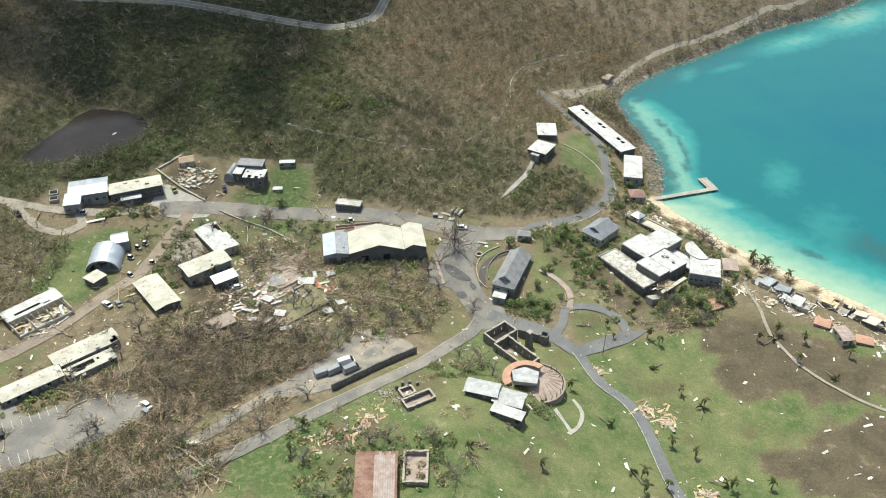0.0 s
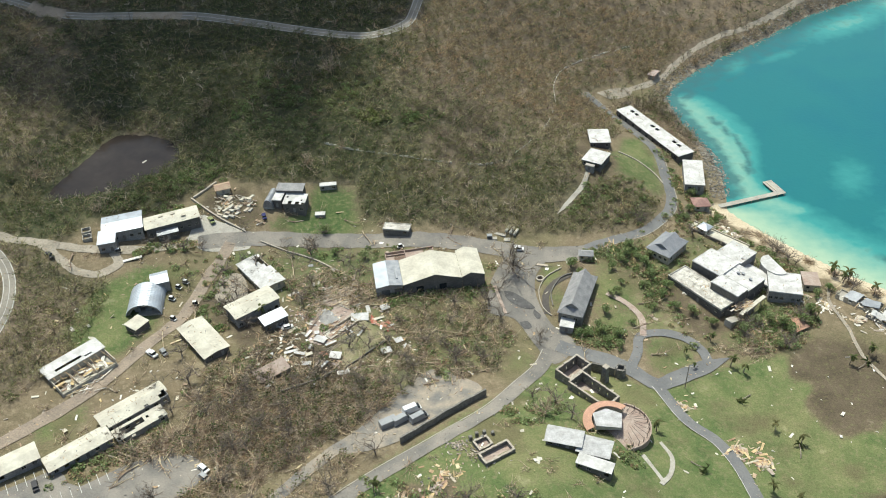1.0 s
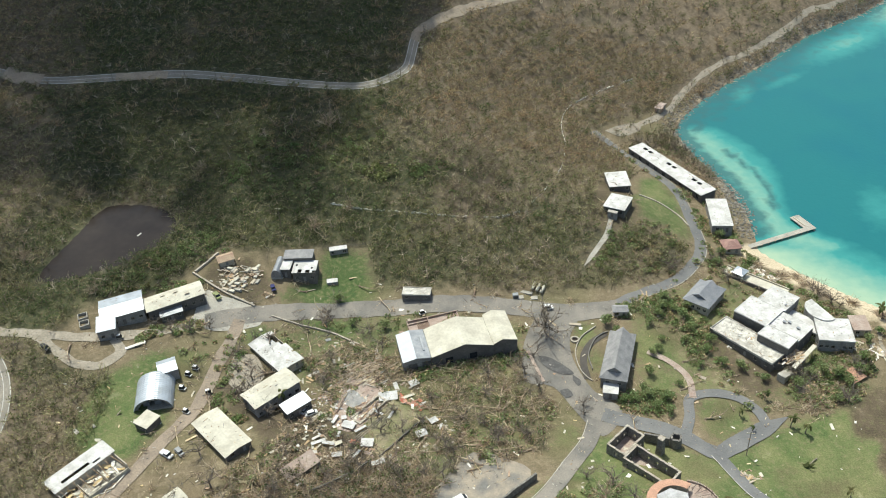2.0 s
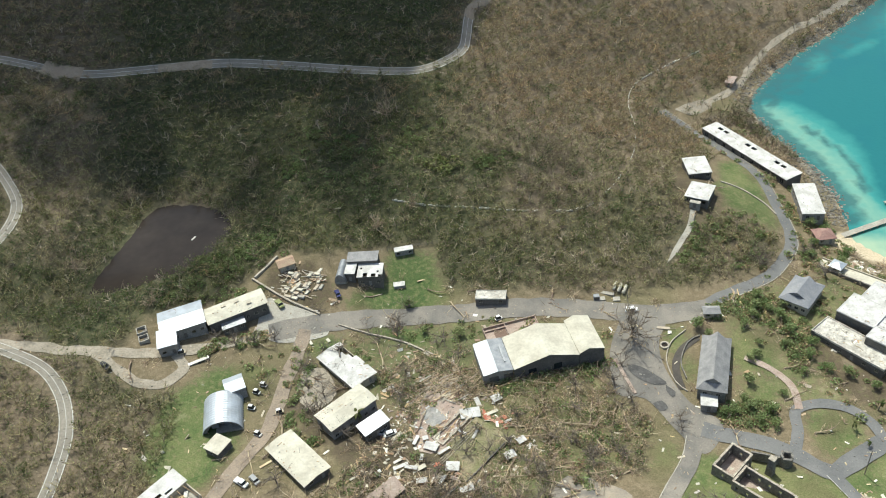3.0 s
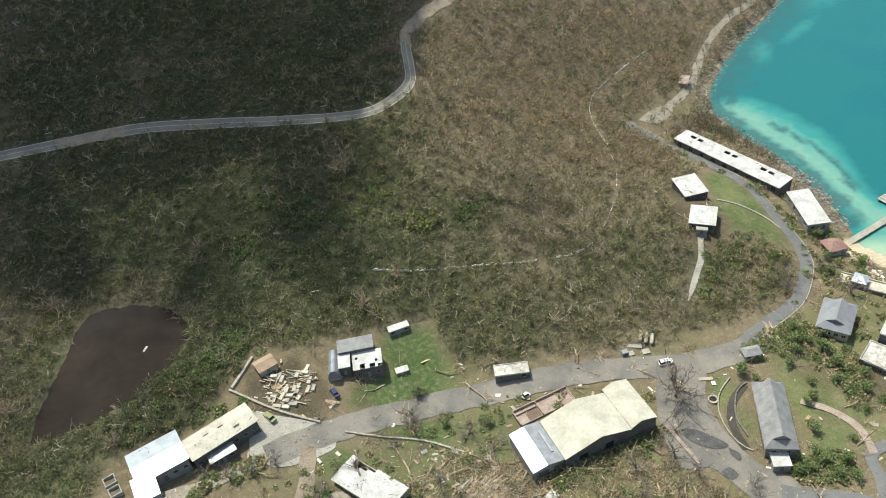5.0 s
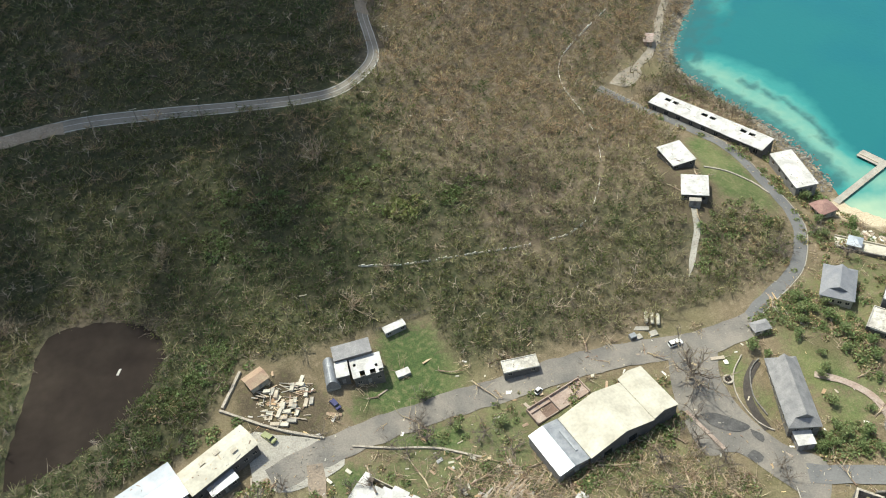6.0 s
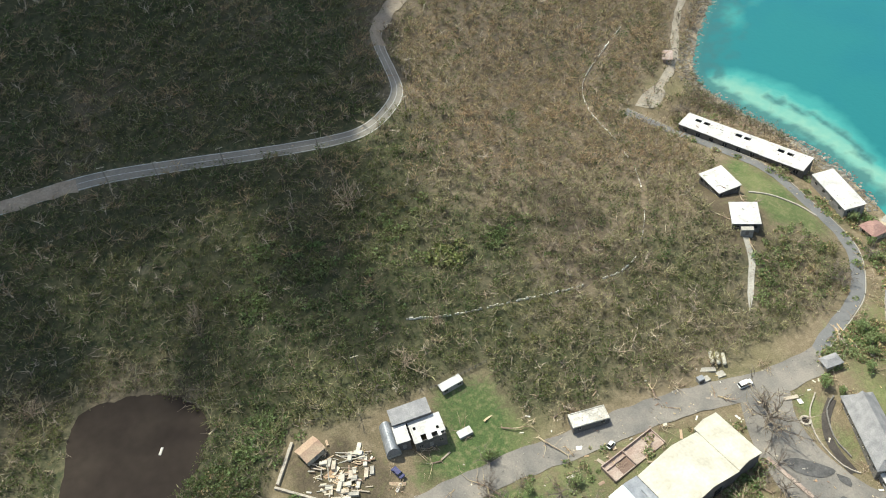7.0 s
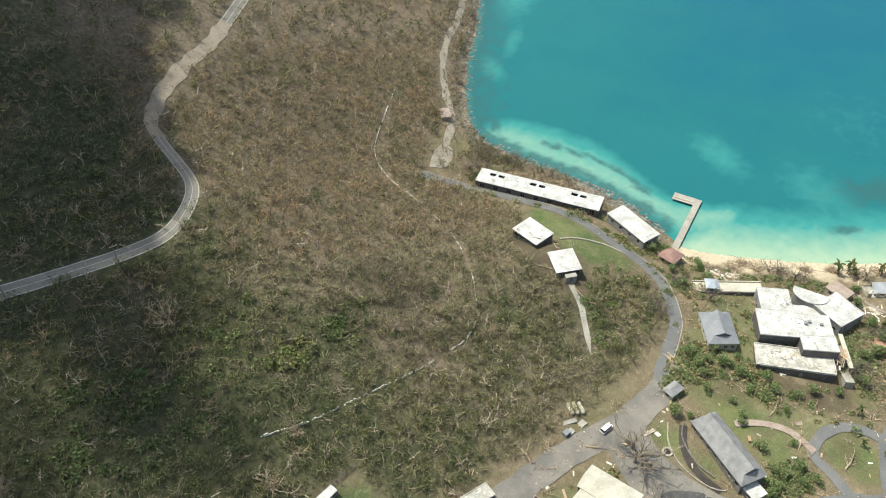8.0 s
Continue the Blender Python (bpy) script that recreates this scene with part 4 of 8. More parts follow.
def low_wall(name, points, height, thick, mat, label, category="wall", top=0.0):
    """A standing wall along a line, following the ground."""
    mid = smooth_line(points, 2.0)
    bm = bmesh.new()
    rows = []
    for i, p in enumerate(mid):
        way = (mid[min(i + 1, len(mid) - 1)] - mid[max(i - 1, 0)]).normalized()
        side = Vector((way.y, -way.x)) * thick / 2
        g = ground_at(p.x, p.y)
        hh = height * (1 + 0.06 * math.sin(i * 1.7))
        rows.append([bm.verts.new((p.x + sg * side.x, p.y + sg * side.y, z)) for sg, z in ((-1, g - 0.5), (1, g - 0.5), (1, g + hh), (-1, g + hh))])
    for a, b in zip(rows, rows[1:]):
        for i in range(4):
            bm.faces.new((a[i], a[(i + 1) % 4], b[(i + 1) % 4], b[i]))
    bm.faces.new(rows[0][::-1]), bm.faces.new(rows[-1])
    bmesh.ops.recalc_face_normals(bm, faces=bm.faces[:])
    me = bpy.data.meshes.new(name)
    bm.to_mesh(me)
    bm.free()
    me.materials.append(mat)
    return tagged(new(name, me), label, category)

# ---- workshops on the inland side ----
building("workshop", -157.2, 312.5, 15.4, 12.4, 18, 4.6, "white metal workshop with a low pitched roof beside the pond", GREY_WALL, PALE_METAL, "gable", 1.0, windows=(5, 3))
building("workshop_wing", -160.6, 302.8, 6.6, 8.6, 14, 4.3, "white metal wing butted on a workshop", GREY_WALL, PALE_METAL, "shed", 0.5, 0.3, windows=(2, 2))
building("long_workshop", -138.3, 317.2, 21.8, 8.6, 23, 4.8, "long cream-roofed workshop with dark walls", DARK_WALL, CREAM_ROOF, "gable", 0.8, windows=(7, 2))
building("lean_to", -138.8, 311.2, 8.2, 4.4, 20, 2.9, "small grey metal-roofed lean-to against the workshop", DARK_WALL, GREY_METAL, "shed", 0.5, 0.3, windows=(3, 1))
building("dark_shed", -91.3, 339.4, 11.7, 4.8, -6, 4.2, "grey metal-roofed shed with dark walls", DARK_WALL, SLATE, "shed", 0.6, 0.3, windows=(4, 1))
building("power_house", -88.6, 333.0, 9.4, 7.0, -6, 4.4, "dark-walled plant house with a torn white roof", DARK_WALL, WHITE_ROOF, "shed", 0.5, 0.3, windows=(3, 2), holes=[(-2.6, -1.0, -3.8, -1.6), (0.6, 2.4, -3.8, -2.0), (3.4, 5.0, -3.8, -2.6), (-4.0, -3.2, 0.6, 1.6), (2.6, 3.4, -1.4, -0.4)])
building("small_shed", -96.2, 334.4, 3.8, 5.6, -8, 3.7, "narrow white-roofed shed between two sheds", DARK_WALL, WHITE_ROOF, "flat", over=0.2, windows=(1, 2))
building("site_trailer", -75.5, 344.2, 7.2, 2.6, 6, 1.7, "small white trailer at the lawn's edge", GREY_WALL, WHITE_ROOF, "flat", over=0.15, windows=(3, 1), category="trailer")
building("tank_box", -78.2, 330.0, 4.3, 2.4, 2, 0.7, "low white boxed tank on the lawn", GREY_WALL, WHITE_ROOF, "flat", over=0.1, windows=(0, 0), door=False, category="tank")
building("container_office", -43.8, 315.9, 11.2, 4.6, -11, 2.7, "grey container building with a pale framed roof by the street", DARK_WALL, STAINED_ROOF, "flat", over=0.1, windows=(3, 1), parapet=0.3)
building("white_hall", -97.1, 288.6, 21.0, 9.4, -51, 2.9, "white flat-roofed hall with a tree fallen across it", CREAM_WALL, WHITE_ROOF, "gable", 0.5, windows=(6, 2), holes=[(-9.0, -3.6, 2.6, 5.2), (-3.6, -1.0, 3.6, 5.2), (-8.0, -6.0, 1.6, 2.6), (4.0, 5.2, 4.2, 5.2)])
building("cream_hall", -95.9, 266.3, 17.7, 8.8, 39, 5.6, "two-storey cream-roofed hall with grey walls", GREY_WALL, CREAM_ROOF, "gable", 0.8, windows=(6, 2))
building("hall_annex", -87.2, 260.2, 9.2, 4.8, 36, 3.6, "pale blue metal-roofed annex below the hall", DARK_WALL, PALE_METAL, "shed", 0.6, 0.3, windows=(3, 1))
building("cream_shed", -110.4, 248.7, 20.6, 9.2, -50, 2.8, "long shed under a plain cream roof", DARK_WALL, CREAM_ROOF, "gable", 0.7, windows=(5, 2))
building("blue_shed", -134.5, 281.4, 6.2, 6.8, 20, 4.2, "small shed with a blue-grey metal gable roof", GREY_WALL, PALE_METAL, "gable", 1.4, 0.3, windows=(1, 2))
building("store", -136.7, 257.3, 6.0, 5.8, 57, 2.8, "small white-roofed store by the street", DARK_WALL, CREAM_ROOF, "flat", over=0.3, windows=(1, 1))
building("cream_barrack", -126.2, 216.6, 21.9, 7.4, 41, 3.3, "long cream-roofed quarters with torn edges", GREY_WALL, CREAM_ROOF, "gable", 0.8, windows=(7, 2), holes=[(8.0, 11.5, -4.2, -2.2), (2.5, 4.0, -4.2, -3.2), (-11.5, -9.8, -4.2, -2.8), (9.4, 10.6, -2.2, -1.2)])
building("barrack_annex", -122.0, 209.6, 16.6, 4.8, 41, 2.3, "low cream annex with a broken roof edge", GREY_WALL, CREAM_ROOF, "shed", 0.6, 0.2, windows=(5, 1), holes=[(-6.0, 1.6, -0.6, 1.6), (-5.2, -2.0, -1.4, -0.6), (2.6, 3.4, 0.2, 1.2), (-8.5, -7.2, -2.6, -1.0), (5.5, 7.0, -2.6, -1.7)])
building("cream_cottage", -138.2, 199.2, 19.5, 6.4, 40, 2.9, "long cream-roofed cottage above the car park", GREY_WALL, CREAM_ROOF, "gable", 0.7, windows=(6, 2))
building("cream_cottage", -157.0, 193.4, 16.0, 7.0, 35, 2.9, "cream-roofed cottage at the street's end", GREY_WALL, CREAM_ROOF, "gable", 0.7, windows=(5, 2))

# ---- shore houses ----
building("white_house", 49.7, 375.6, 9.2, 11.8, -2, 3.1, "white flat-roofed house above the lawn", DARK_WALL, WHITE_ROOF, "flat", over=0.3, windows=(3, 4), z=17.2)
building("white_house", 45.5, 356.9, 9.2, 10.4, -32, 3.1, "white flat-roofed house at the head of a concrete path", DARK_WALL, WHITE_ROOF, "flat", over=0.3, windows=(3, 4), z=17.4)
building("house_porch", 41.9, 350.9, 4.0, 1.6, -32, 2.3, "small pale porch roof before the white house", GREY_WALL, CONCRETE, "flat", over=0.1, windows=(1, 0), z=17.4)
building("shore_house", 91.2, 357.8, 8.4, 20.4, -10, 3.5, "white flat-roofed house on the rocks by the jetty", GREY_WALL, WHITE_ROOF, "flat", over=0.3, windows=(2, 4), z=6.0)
building("boat_hut", 90.0, 338.2, 6.6, 6.4, 0, 2.8, "small hut with a dull red hipped roof by the jetty", CREAM_WALL, surface("dull_red_roof", (0.27, 0.16, 0.14), (0.33, 0.21, 0.18), 2, 0.4), "hip", 1.6, windows=(2, 2))
building("kiosk", 86.8, 318.2, 4.0, 4.2, -49, 2.7, "small kiosk with a blue-grey roof", CREAM_WALL, PALE_METAL, "hip", 1.2, windows=(1, 1))
building("gate_house", 33.6, 299.6, 5.2, 3.3, -7, 2.6, "small dark-roofed gate house", CREAM_WALL, SLATE, "hip", 1.0, windows=(2, 1))
building("shore_cabin", 96.1, 470.0, 3.6, 7.0, -35, 2.6, "small brown cabin beside the shore track", PINK_SLAB, RUST_PALE, "gable", 0.8, windows=(1, 2))
building("chapel", 27.2, 275.1, 24.6, 8.8, 69, 3.8, "long hall under a steep grey shingle roof", STONE, SLATE, "dutch", 4.2, 0.5, windows=(7, 2))
building("porch_house", 21.6, 261.7, 5.0, 4.6, -16, 2.8, "small white flat-roofed porch at the hall's end", GREY_WALL, WHITE_ROOF, "flat", over=0.2, windows=(1, 1))
building("pavilion", 67.5, 303.8, 14.0, 10.0, 46, 3.8, "pavilion with a grey hipped shingle roof", CREAM_WALL, DARK_SLATE, "dutch", 3.4, windows=(3, 4))

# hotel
# shade on the inland-facing fronts is painted in as dark wall colour
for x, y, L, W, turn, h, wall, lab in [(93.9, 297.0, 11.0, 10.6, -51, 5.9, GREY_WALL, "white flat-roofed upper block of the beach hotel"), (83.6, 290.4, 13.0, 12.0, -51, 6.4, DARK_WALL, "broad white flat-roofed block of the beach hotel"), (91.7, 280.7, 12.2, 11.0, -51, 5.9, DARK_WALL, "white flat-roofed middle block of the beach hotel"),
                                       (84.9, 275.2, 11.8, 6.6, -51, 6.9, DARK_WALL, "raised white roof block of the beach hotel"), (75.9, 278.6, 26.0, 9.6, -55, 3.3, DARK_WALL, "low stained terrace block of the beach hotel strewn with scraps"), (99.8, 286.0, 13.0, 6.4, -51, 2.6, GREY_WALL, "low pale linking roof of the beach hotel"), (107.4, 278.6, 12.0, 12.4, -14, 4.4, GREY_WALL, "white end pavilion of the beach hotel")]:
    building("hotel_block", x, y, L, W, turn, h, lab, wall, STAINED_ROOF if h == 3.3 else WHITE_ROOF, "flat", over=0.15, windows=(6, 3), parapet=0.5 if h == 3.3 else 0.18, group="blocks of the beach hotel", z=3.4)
walkway = thing("hotel_walkway", 92.5, 268.2, 40, "cream walkway roof along the hotel's torn corner", "walkway", "blocks of the beach hotel", z=3.4)
part("roof", box(bmesh.new(), -8.0, -0.8, 3.0, 7.5, 0.8, 3.25, bevel=0.03), CREAM_ROOF, walkway)
for u in (-7.6, -4.6, -1.6, 1.4, 4.4, 7.2):
    for v in (-0.65, 0.65):
        part("post", tube(bmesh.new(), (u, v, -2.0), (u, v, 3.0), 0.1, 0.1, 6), CREAM_WALL, walkway)
steps = thing("hotel_steps", 83.8, 262.6, 38, "pale concrete landing and steps below the hotel terrace", "steps", z=3.0)
for k in range(7):
    part("step", box(bmesh.new(), -3.2 + 0.9 * k, -1.5, -1.5, -2.3 + 0.9 * k, 1.5, 2.6 - 0.34 * k), CONCRETE, steps)
building("hotel_porch", 89.4, 271.6, 9.5, 3.4, -51, 2.9, "torn timber porch roof at the hotel's corner", GREY_WALL, WOOD_RAW, "shed", 0.3, 0.2, windows=(3, 1), group="blocks of the beach hotel")

# ---- woods ----
rng = np.random.default_rng(7)


class Sprout:
    """Triangles of one plant, gathered as arrays."""

    def __init__(self):
        self.v, self.f, self.m, self.n = [], [], [], 0

    def limb(self, a, b, ra, rb, mat, sides=3):
        a, b = np.array(a, float), np.array(b, float)
        w = (b - a) / np.linalg.norm(b - a)
        u = np.cross(w, (0.3, 0.9, 0.2))
        u /= np.linalg.norm(u)
        s = np.cross(w, u)
        ring = [math.cos(2 * math.pi * i / sides) * u + math.sin(2 * math.pi * i / sides) * s for i in range(sides)]
        self.v += [a + ra * r for r in ring]
        k = self.n
        if rb > 0:
            self.v += [b + rb * r for r in ring]
            for i in range(sides):
                j = (i + 1) % sides
                self.f += [(k + i, k + j, k + sides + j), (k + i, k + sides + j, k + sides + i)]
                self.m += [mat, mat]
            self.n += 2 * sides
        else:
            self.v += [b]
            for i in range(sides):
                self.f.append((k + i, k + (i + 1) % sides, k + sides))
                self.m.append(mat)
            self.n += sides + 1

    def crooked(self, a, way, length, ra, rb, mat, bend=0.35, steps=3, sides=3):
        """A limb that bends as it grows; gives its joints."""
        a, way = np.array(a, float), np.array(way, float)
        way /= np.linalg.norm(way)
        joints = [a]
        for k in range(steps):
            way = way + rng.normal(size=3) * bend
            way /= np.linalg.norm(way)
            b = joints[-1] + way * length / steps
            self.limb(joints[-1], b, ra + (rb - ra) * k / steps, (ra + (rb - ra) * (k + 1) / steps) if k < steps - 1 or rb > 0.02 else 0, mat, sides)
            joints.append(b)
        return joints

    def tuft(self, p, size, mat, flat=0.5):
        p = np.array(p, float)
        d = rng.normal(size=3) * (1, 1, flat)
        d /= np.linalg.norm(d) + 1e-9
        e = np.cross(d, rng.normal(size=3))
        e /= np.linalg.norm(e) + 1e-9
        k = self.n
        self.v += [p - d * size * 0.5, p + e * size * 0.35, p + d * size * 0.5, p - e * size * 0.3 + (0, 0, size * 0.15)]
        self.f += [(k, k + 1, k + 2), (k, k + 2, k + 3)]
        self.m += [mat, mat]
        self.n += 4

    def stroke(self, p, way, width, mat):
        """A bare shoot: one narrow blade."""
        p, way = np.array(p, float), np.array(way, float)
        e = np.cross(way, rng.normal(size=3))
        e *= width / (np.linalg.norm(e) + 1e-9)
        k = self.n
        self.v += [p - e, p + e, p + way]
        self.f.append((k, k + 1, k + 2))
        self.m.append(mat)
        self.n += 3

    def arrays(self):
        return np.array(self.v), np.array(self.f), np.array(self.m)


def stripped_tree(height, spread_, limbs, tufts, leaf_share, size=0.7, wood=0):
    s = Sprout()
    lean = rng.normal(size=2) * 0.12 * height
    top = np.array([lean[0], lean[1], height * 0.62])
    s.limb((0, 0, -0.4), top, 0.028 * height, 0.016 * height, wood, 4)
    tips = []
    for i in range(limbs):
        t = 0.35 + 0.65 * rng.random()
        a = top * t
        ang = 2 * math.pi * (i + rng.random()) / limbs
        reach = spread_ * (0.5 + 0.6 * rng.random())
        b = a + np.array([math.cos(ang) * reach, math.sin(ang) * reach, height * (0.15 + 0.3 * rng.random())])
        s.limb(a, b, 0.012 * height, 0.006 * height, wood)
        tips.append((a, b))
        for _ in range(2):
            c = a + (b - a) * (0.4 + 0.5 * rng.random())
            e = c + rng.normal(size=3) * (0.35 * reach, 0.35 * reach, 0.1 * height) + (0, 0, 0.1 * height)
            s.limb(c, e, 0.007 * height, 0, wood)
            tips.append((c, e))
    for _ in range(tufts):
        a, b = tips[rng.integers(len(tips))]
        p = a + (b - a) * (0.3 + 0.8 * rng.random()) + rng.normal(size=3) * 0.35
        s.tuft(p, size * (0.6 + 0.8 * rng.random()), 2 if rng.random() < leaf_share else 1)
    return s.arrays()


def shrub(radius, tufts, leaf_share, size=0.6):
    s = Sprout()
    for i in range(4):
        e = rng.normal(size=3) * (radius * 0.6, radius * 0.6, 0.2) + (0, 0, radius * 0.9)
        s.limb((0, 0, -0.2), e, 0.05, 0, 0)
    for _ in range(tufts):
        d = rng.normal(size=3)
        d /= np.linalg.norm(d)
        p = d * radius * (0.5 + 0.5 * rng.random()) * (1, 1, 0.7)
        s.tuft((p[0], p[1], abs(p[2]) + 0.15), size * (0.6 + 0.8 * rng.random()), 2 if rng.random() < leaf_share else 1)
    return s.arrays()


def fallen(length):
    """A felled tree: bent trunk, torn root plate, splayed limbs."""
    s = Sprout()
    trunk = s.crooked((0, 0, 0.4), (1, 0, 0.04), length * 0.75, 0.24, 0.12, 0, 0.1, 4, 4)
    for _ in range(4):
        s.crooked((0, 0, 0.5), rng.normal(size=3) * (0.3, 1, 0.8), 0.9 + 0.6 * rng.random(), 0.1, 0.03, 0, 0.3, 2)
    for i in range(8):
        p = trunk[1 + rng.integers(4)] + rng.normal(size=3) * 0.05
        arm = s.crooked(p, (0.9, rng.normal() * 0.9, 0.25 + 0.35 * rng.random()), length * (0.22 + 0.25 * rng.random()), 0.09, 0.03, 0, 0.28, 3)
        for _ in range(1):
            s.crooked(arm[1 + rng.integers(2)], rng.normal(size=3) * (1, 1, 0.5), 0.7 + 1.2 * rng.random(), 0.05, 0, 0, 0.3, 2)
    v, f, m = s.arrays()
    v[:, 2] = np.maximum(v[:, 2], 0.08)
    return v, f, m


def snag(height):
    """A bleached standing tree: bent stem and crooked bare limbs."""
    s = Sprout()
    stem = s.crooked((0, 0, -0.3), (rng.normal() * 0.3, rng.normal() * 0.3, 1), height * 0.62, 0.2, 0.12, 0, 0.2, 3, 4)
    for i in range(5 + rng.integers(3)):
        ang = 2 * math.pi * rng.random()
        arm = s.crooked(stem[1 + rng.integers(3)], (math.cos(ang), math.sin(ang), 0.5 + 0.5 * rng.random()), height * (0.28 + 0.3 * rng.random()), 0.11, 0.045, 0, 0.36, 3)
        for _ in range(2):
            s.crooked(arm[1 + rng.integers(3)], rng.normal(size=3) * (1, 1, 0.5) + (0, 0, 0.3), 0.6 + 1.1 * rng.random(), 0.06, 0, 0, 0.3, 2)
    return s.arrays()


def plant(name, label, category, templates, places, mats, scale=(0.75, 1.3)):
    """One object of many plants: templates set down at places."""
    places = np.asarray(places)
    pick = rng.integers(len(templates), size=len(places))
    zs = ground(places[:, 0], places[:, 1])
    turn = rng.random(len(places)) * 2 * math.pi
    size = scale[0] + (scale[1] - scale[0]) * rng.random(len(places))
    V, F, M, n = [], [], [], 0
    for k, (v, f, m) in enumerate(templates):
        w = np.nonzero(pick == k)[0]
        if not len(w):
            continue
        c, s = np.cos(turn[w])[:, None], np.sin(turn[w])[:, None]
        x, y, z = (v[:, i][None, :] * size[w][:, None] for i in range(3))
        P = np.stack([x * c - y * s + places[w, 0][:, None], x * s + y * c + places[w, 1][:, None], z + zs[w][:, None]], -1)
        V.append(P.reshape(-1, 3))
        F.append((f[None] + (n + np.arange(len(w)) * len(v))[:, None, None]).reshape(-1, 3))
        M.append(np.tile(m, len(w)))
        n += len(w) * len(v)
    me = raw_mesh(name, np.concatenate(V), np.concatenate(F), mats, np.concatenate(M))
    return tagged(new(name, me), label, category, kind="stuff")


def scatter(x0, x1, y0, y1, step, poly=None, off=None, gap=2.0):
    gx, gy = np.meshgrid(np.arange(x0, x1, step), np.arange(y0, y1, step))
    p = np.stack([gx.ravel(), gy.ravel()], 1) + rng.uniform(-0.5, 0.5, (gx.size, 2)) * step
    x, y = p[:, 0], p[:, 1]
    keep = inland(x, y) > 3
    if poly is not None:
        keep &= inside(x, y, poly)
    if off is not None:
        keep &= ~inside(x, y, off)
    keep &= ~inside(x, y, POND) & (away(x, y, POND + POND[:1]) > 1.0)
    for w, line in ROADS.values():
        keep &= away(x, y, line) > w / 2 + (1.1 if w == 4.6 else gap)
    keep &= away(x, y, TRAIL) > 0.8
    for q in PAVED.values():
        keep &= ~inside(x, y, q)
    return p[keep]


def brushy_tree(height, shoots, leaves, size=0.55):
    """A wind-stripped crown: limbs, a haze of bare shoots and a few leaves."""
    s = Sprout()
    lean = rng.normal(size=2) * 0.12 * height
    top = np.array([lean[0], lean[1], height * 0.55])
    s.limb((0, 0, -0.4), top, 0.024 * height, 0.014 * height, 0, 3)
    arms = []
    for i in range(6):
        a = top * (0.3 + 0.7 * rng.random())
        ang = 2 * math.pi * (i + rng.random()) / 6
        reach = height * (0.3 + 0.3 * rng.random())
        b = a + np.array([math.cos(ang) * reach, math.sin(ang) * reach, height * (0.1 + 0.35 * rng.random())])
        s.limb(a, b, 0.014 * height, 0.005 * height, 0)
        arms.append((a, b))
    for _ in range(shoots):
        a, b = arms[rng.integers(6)]
        p = a + (b - a) * (0.2 + 0.8 * rng.random())
        d = (b - a) * 0.25 + rng.normal(size=3) * (0.7, 0.7, 0.45) + (0, 0, 0.35)
        s.stroke(p, d * (0.7 + 0.7 * rng.random()), 0.06 + 0.06 * rng.random(), 1)
    for _ in range(leaves):
        a, b = arms[rng.integers(6)]
        p = a + (b - a) * (0.2 + 0.9 * rng.random()) + rng.normal(size=3) * 0.55
        s.tuft(p, size * (0.55 + 0.8 * rng.random()), 2)
    return s.arrays()


brown_kinds = [brushy_tree(h, n, k) for h, n, k in ((4.2, 54, 6), (5.0, 60, 10), (4.6, 50, 3), (5.4, 62, 12), (3.8, 46, 4), (5.0, 58, 0))]
leafy_kinds = [brushy_tree(h, n, k) for h, n, k in ((4.2, 16, 64), (5.0, 20, 58), (4.4, 12, 70), (3.6, 16, 54))]
near_wood = scatter(-345, 175, 140, 530, 3.9, off=CLEARING)
far_wood = scatter(-400, 330, 530, 720, 7.0, off=CLEARING)
lush = rng.random(len(near_wood)) < greenness(near_wood[:, 0], near_wood[:, 1])
bare_spots = near_wood[~lush]
upper = bare_spots[:, 1] + np.array([45 * noise.noise((x * 0.03, y * 0.03, 1.5)) for x, y in bare_spots]) > 392 - 0.12 * bare_spots[:, 0]
plant("hillside_wood", "storm-stripped russet-brown woodland with bare pale limbs on the upper slope", "trees", brown_kinds, bare_spots[upper], [BARK_PALE, TWIGS, LEAF_OLIVE])
plant("hillside_wood", "storm-stripped olive-brown woodland with bare pale limbs on the lower slope", "trees", brown_kinds, bare_spots[~upper], [BARK_PALE, TWIGS_OLIVE, LEAF_OLIVE])
plant("leafy_wood", "olive-green trees that kept some leaves in the hollow", "trees", leafy_kinds, near_wood[lush], [BARK_PALE, TWIGS_OLIVE, LEAF_OLIVE], (0.7, 1.2))
plant("far_wood", "dense brown stripped woodland on the far ridge", "trees", brown_kinds[:3] + leafy_kinds, far_wood, [BARK_PALE, TWIGS, LEAF_OLIVE], (1.0, 1.7))


snags = [snag(h) for h in (5.5, 6.5, 7.2, 6.0, 5.0)]
spots_ = scatter(-345, 120, 318, 560, 8.2, off=CLEARING)
dense = np.array([0.55 + 1.3 * noise.noise((x * 0.02, y * 0.02, 6.0)) for x, y in spots_])
plant("bleached_snags", "bleached crooked dead trees standing out of the stripped woods", "trees", snags, spots_[rng.random(len(spots_)) < dense], [SNAG_WOOD], (0.6, 1.1))


def scrub(radius, shoots, leaves):
    s = Sprout()
    for _ in range(shoots):
        p = rng.normal(size=2) * radius * 0.5
        s.stroke((p[0], p[1], 0.1), rng.normal(size=3) * (0.6, 0.6, 0.2) + (0, 0, 0.8), 0.07 + 0.06 * rng.random(), 1)
    for _ in range(leaves):
        p = rng.normal(size=2) * radius * 0.5
        s.tuft((p[0], p[1], 0.2 + 0.9 * rng.random()), 0.3 + 0.4 * rng.random(), 2)
    return s.arrays()


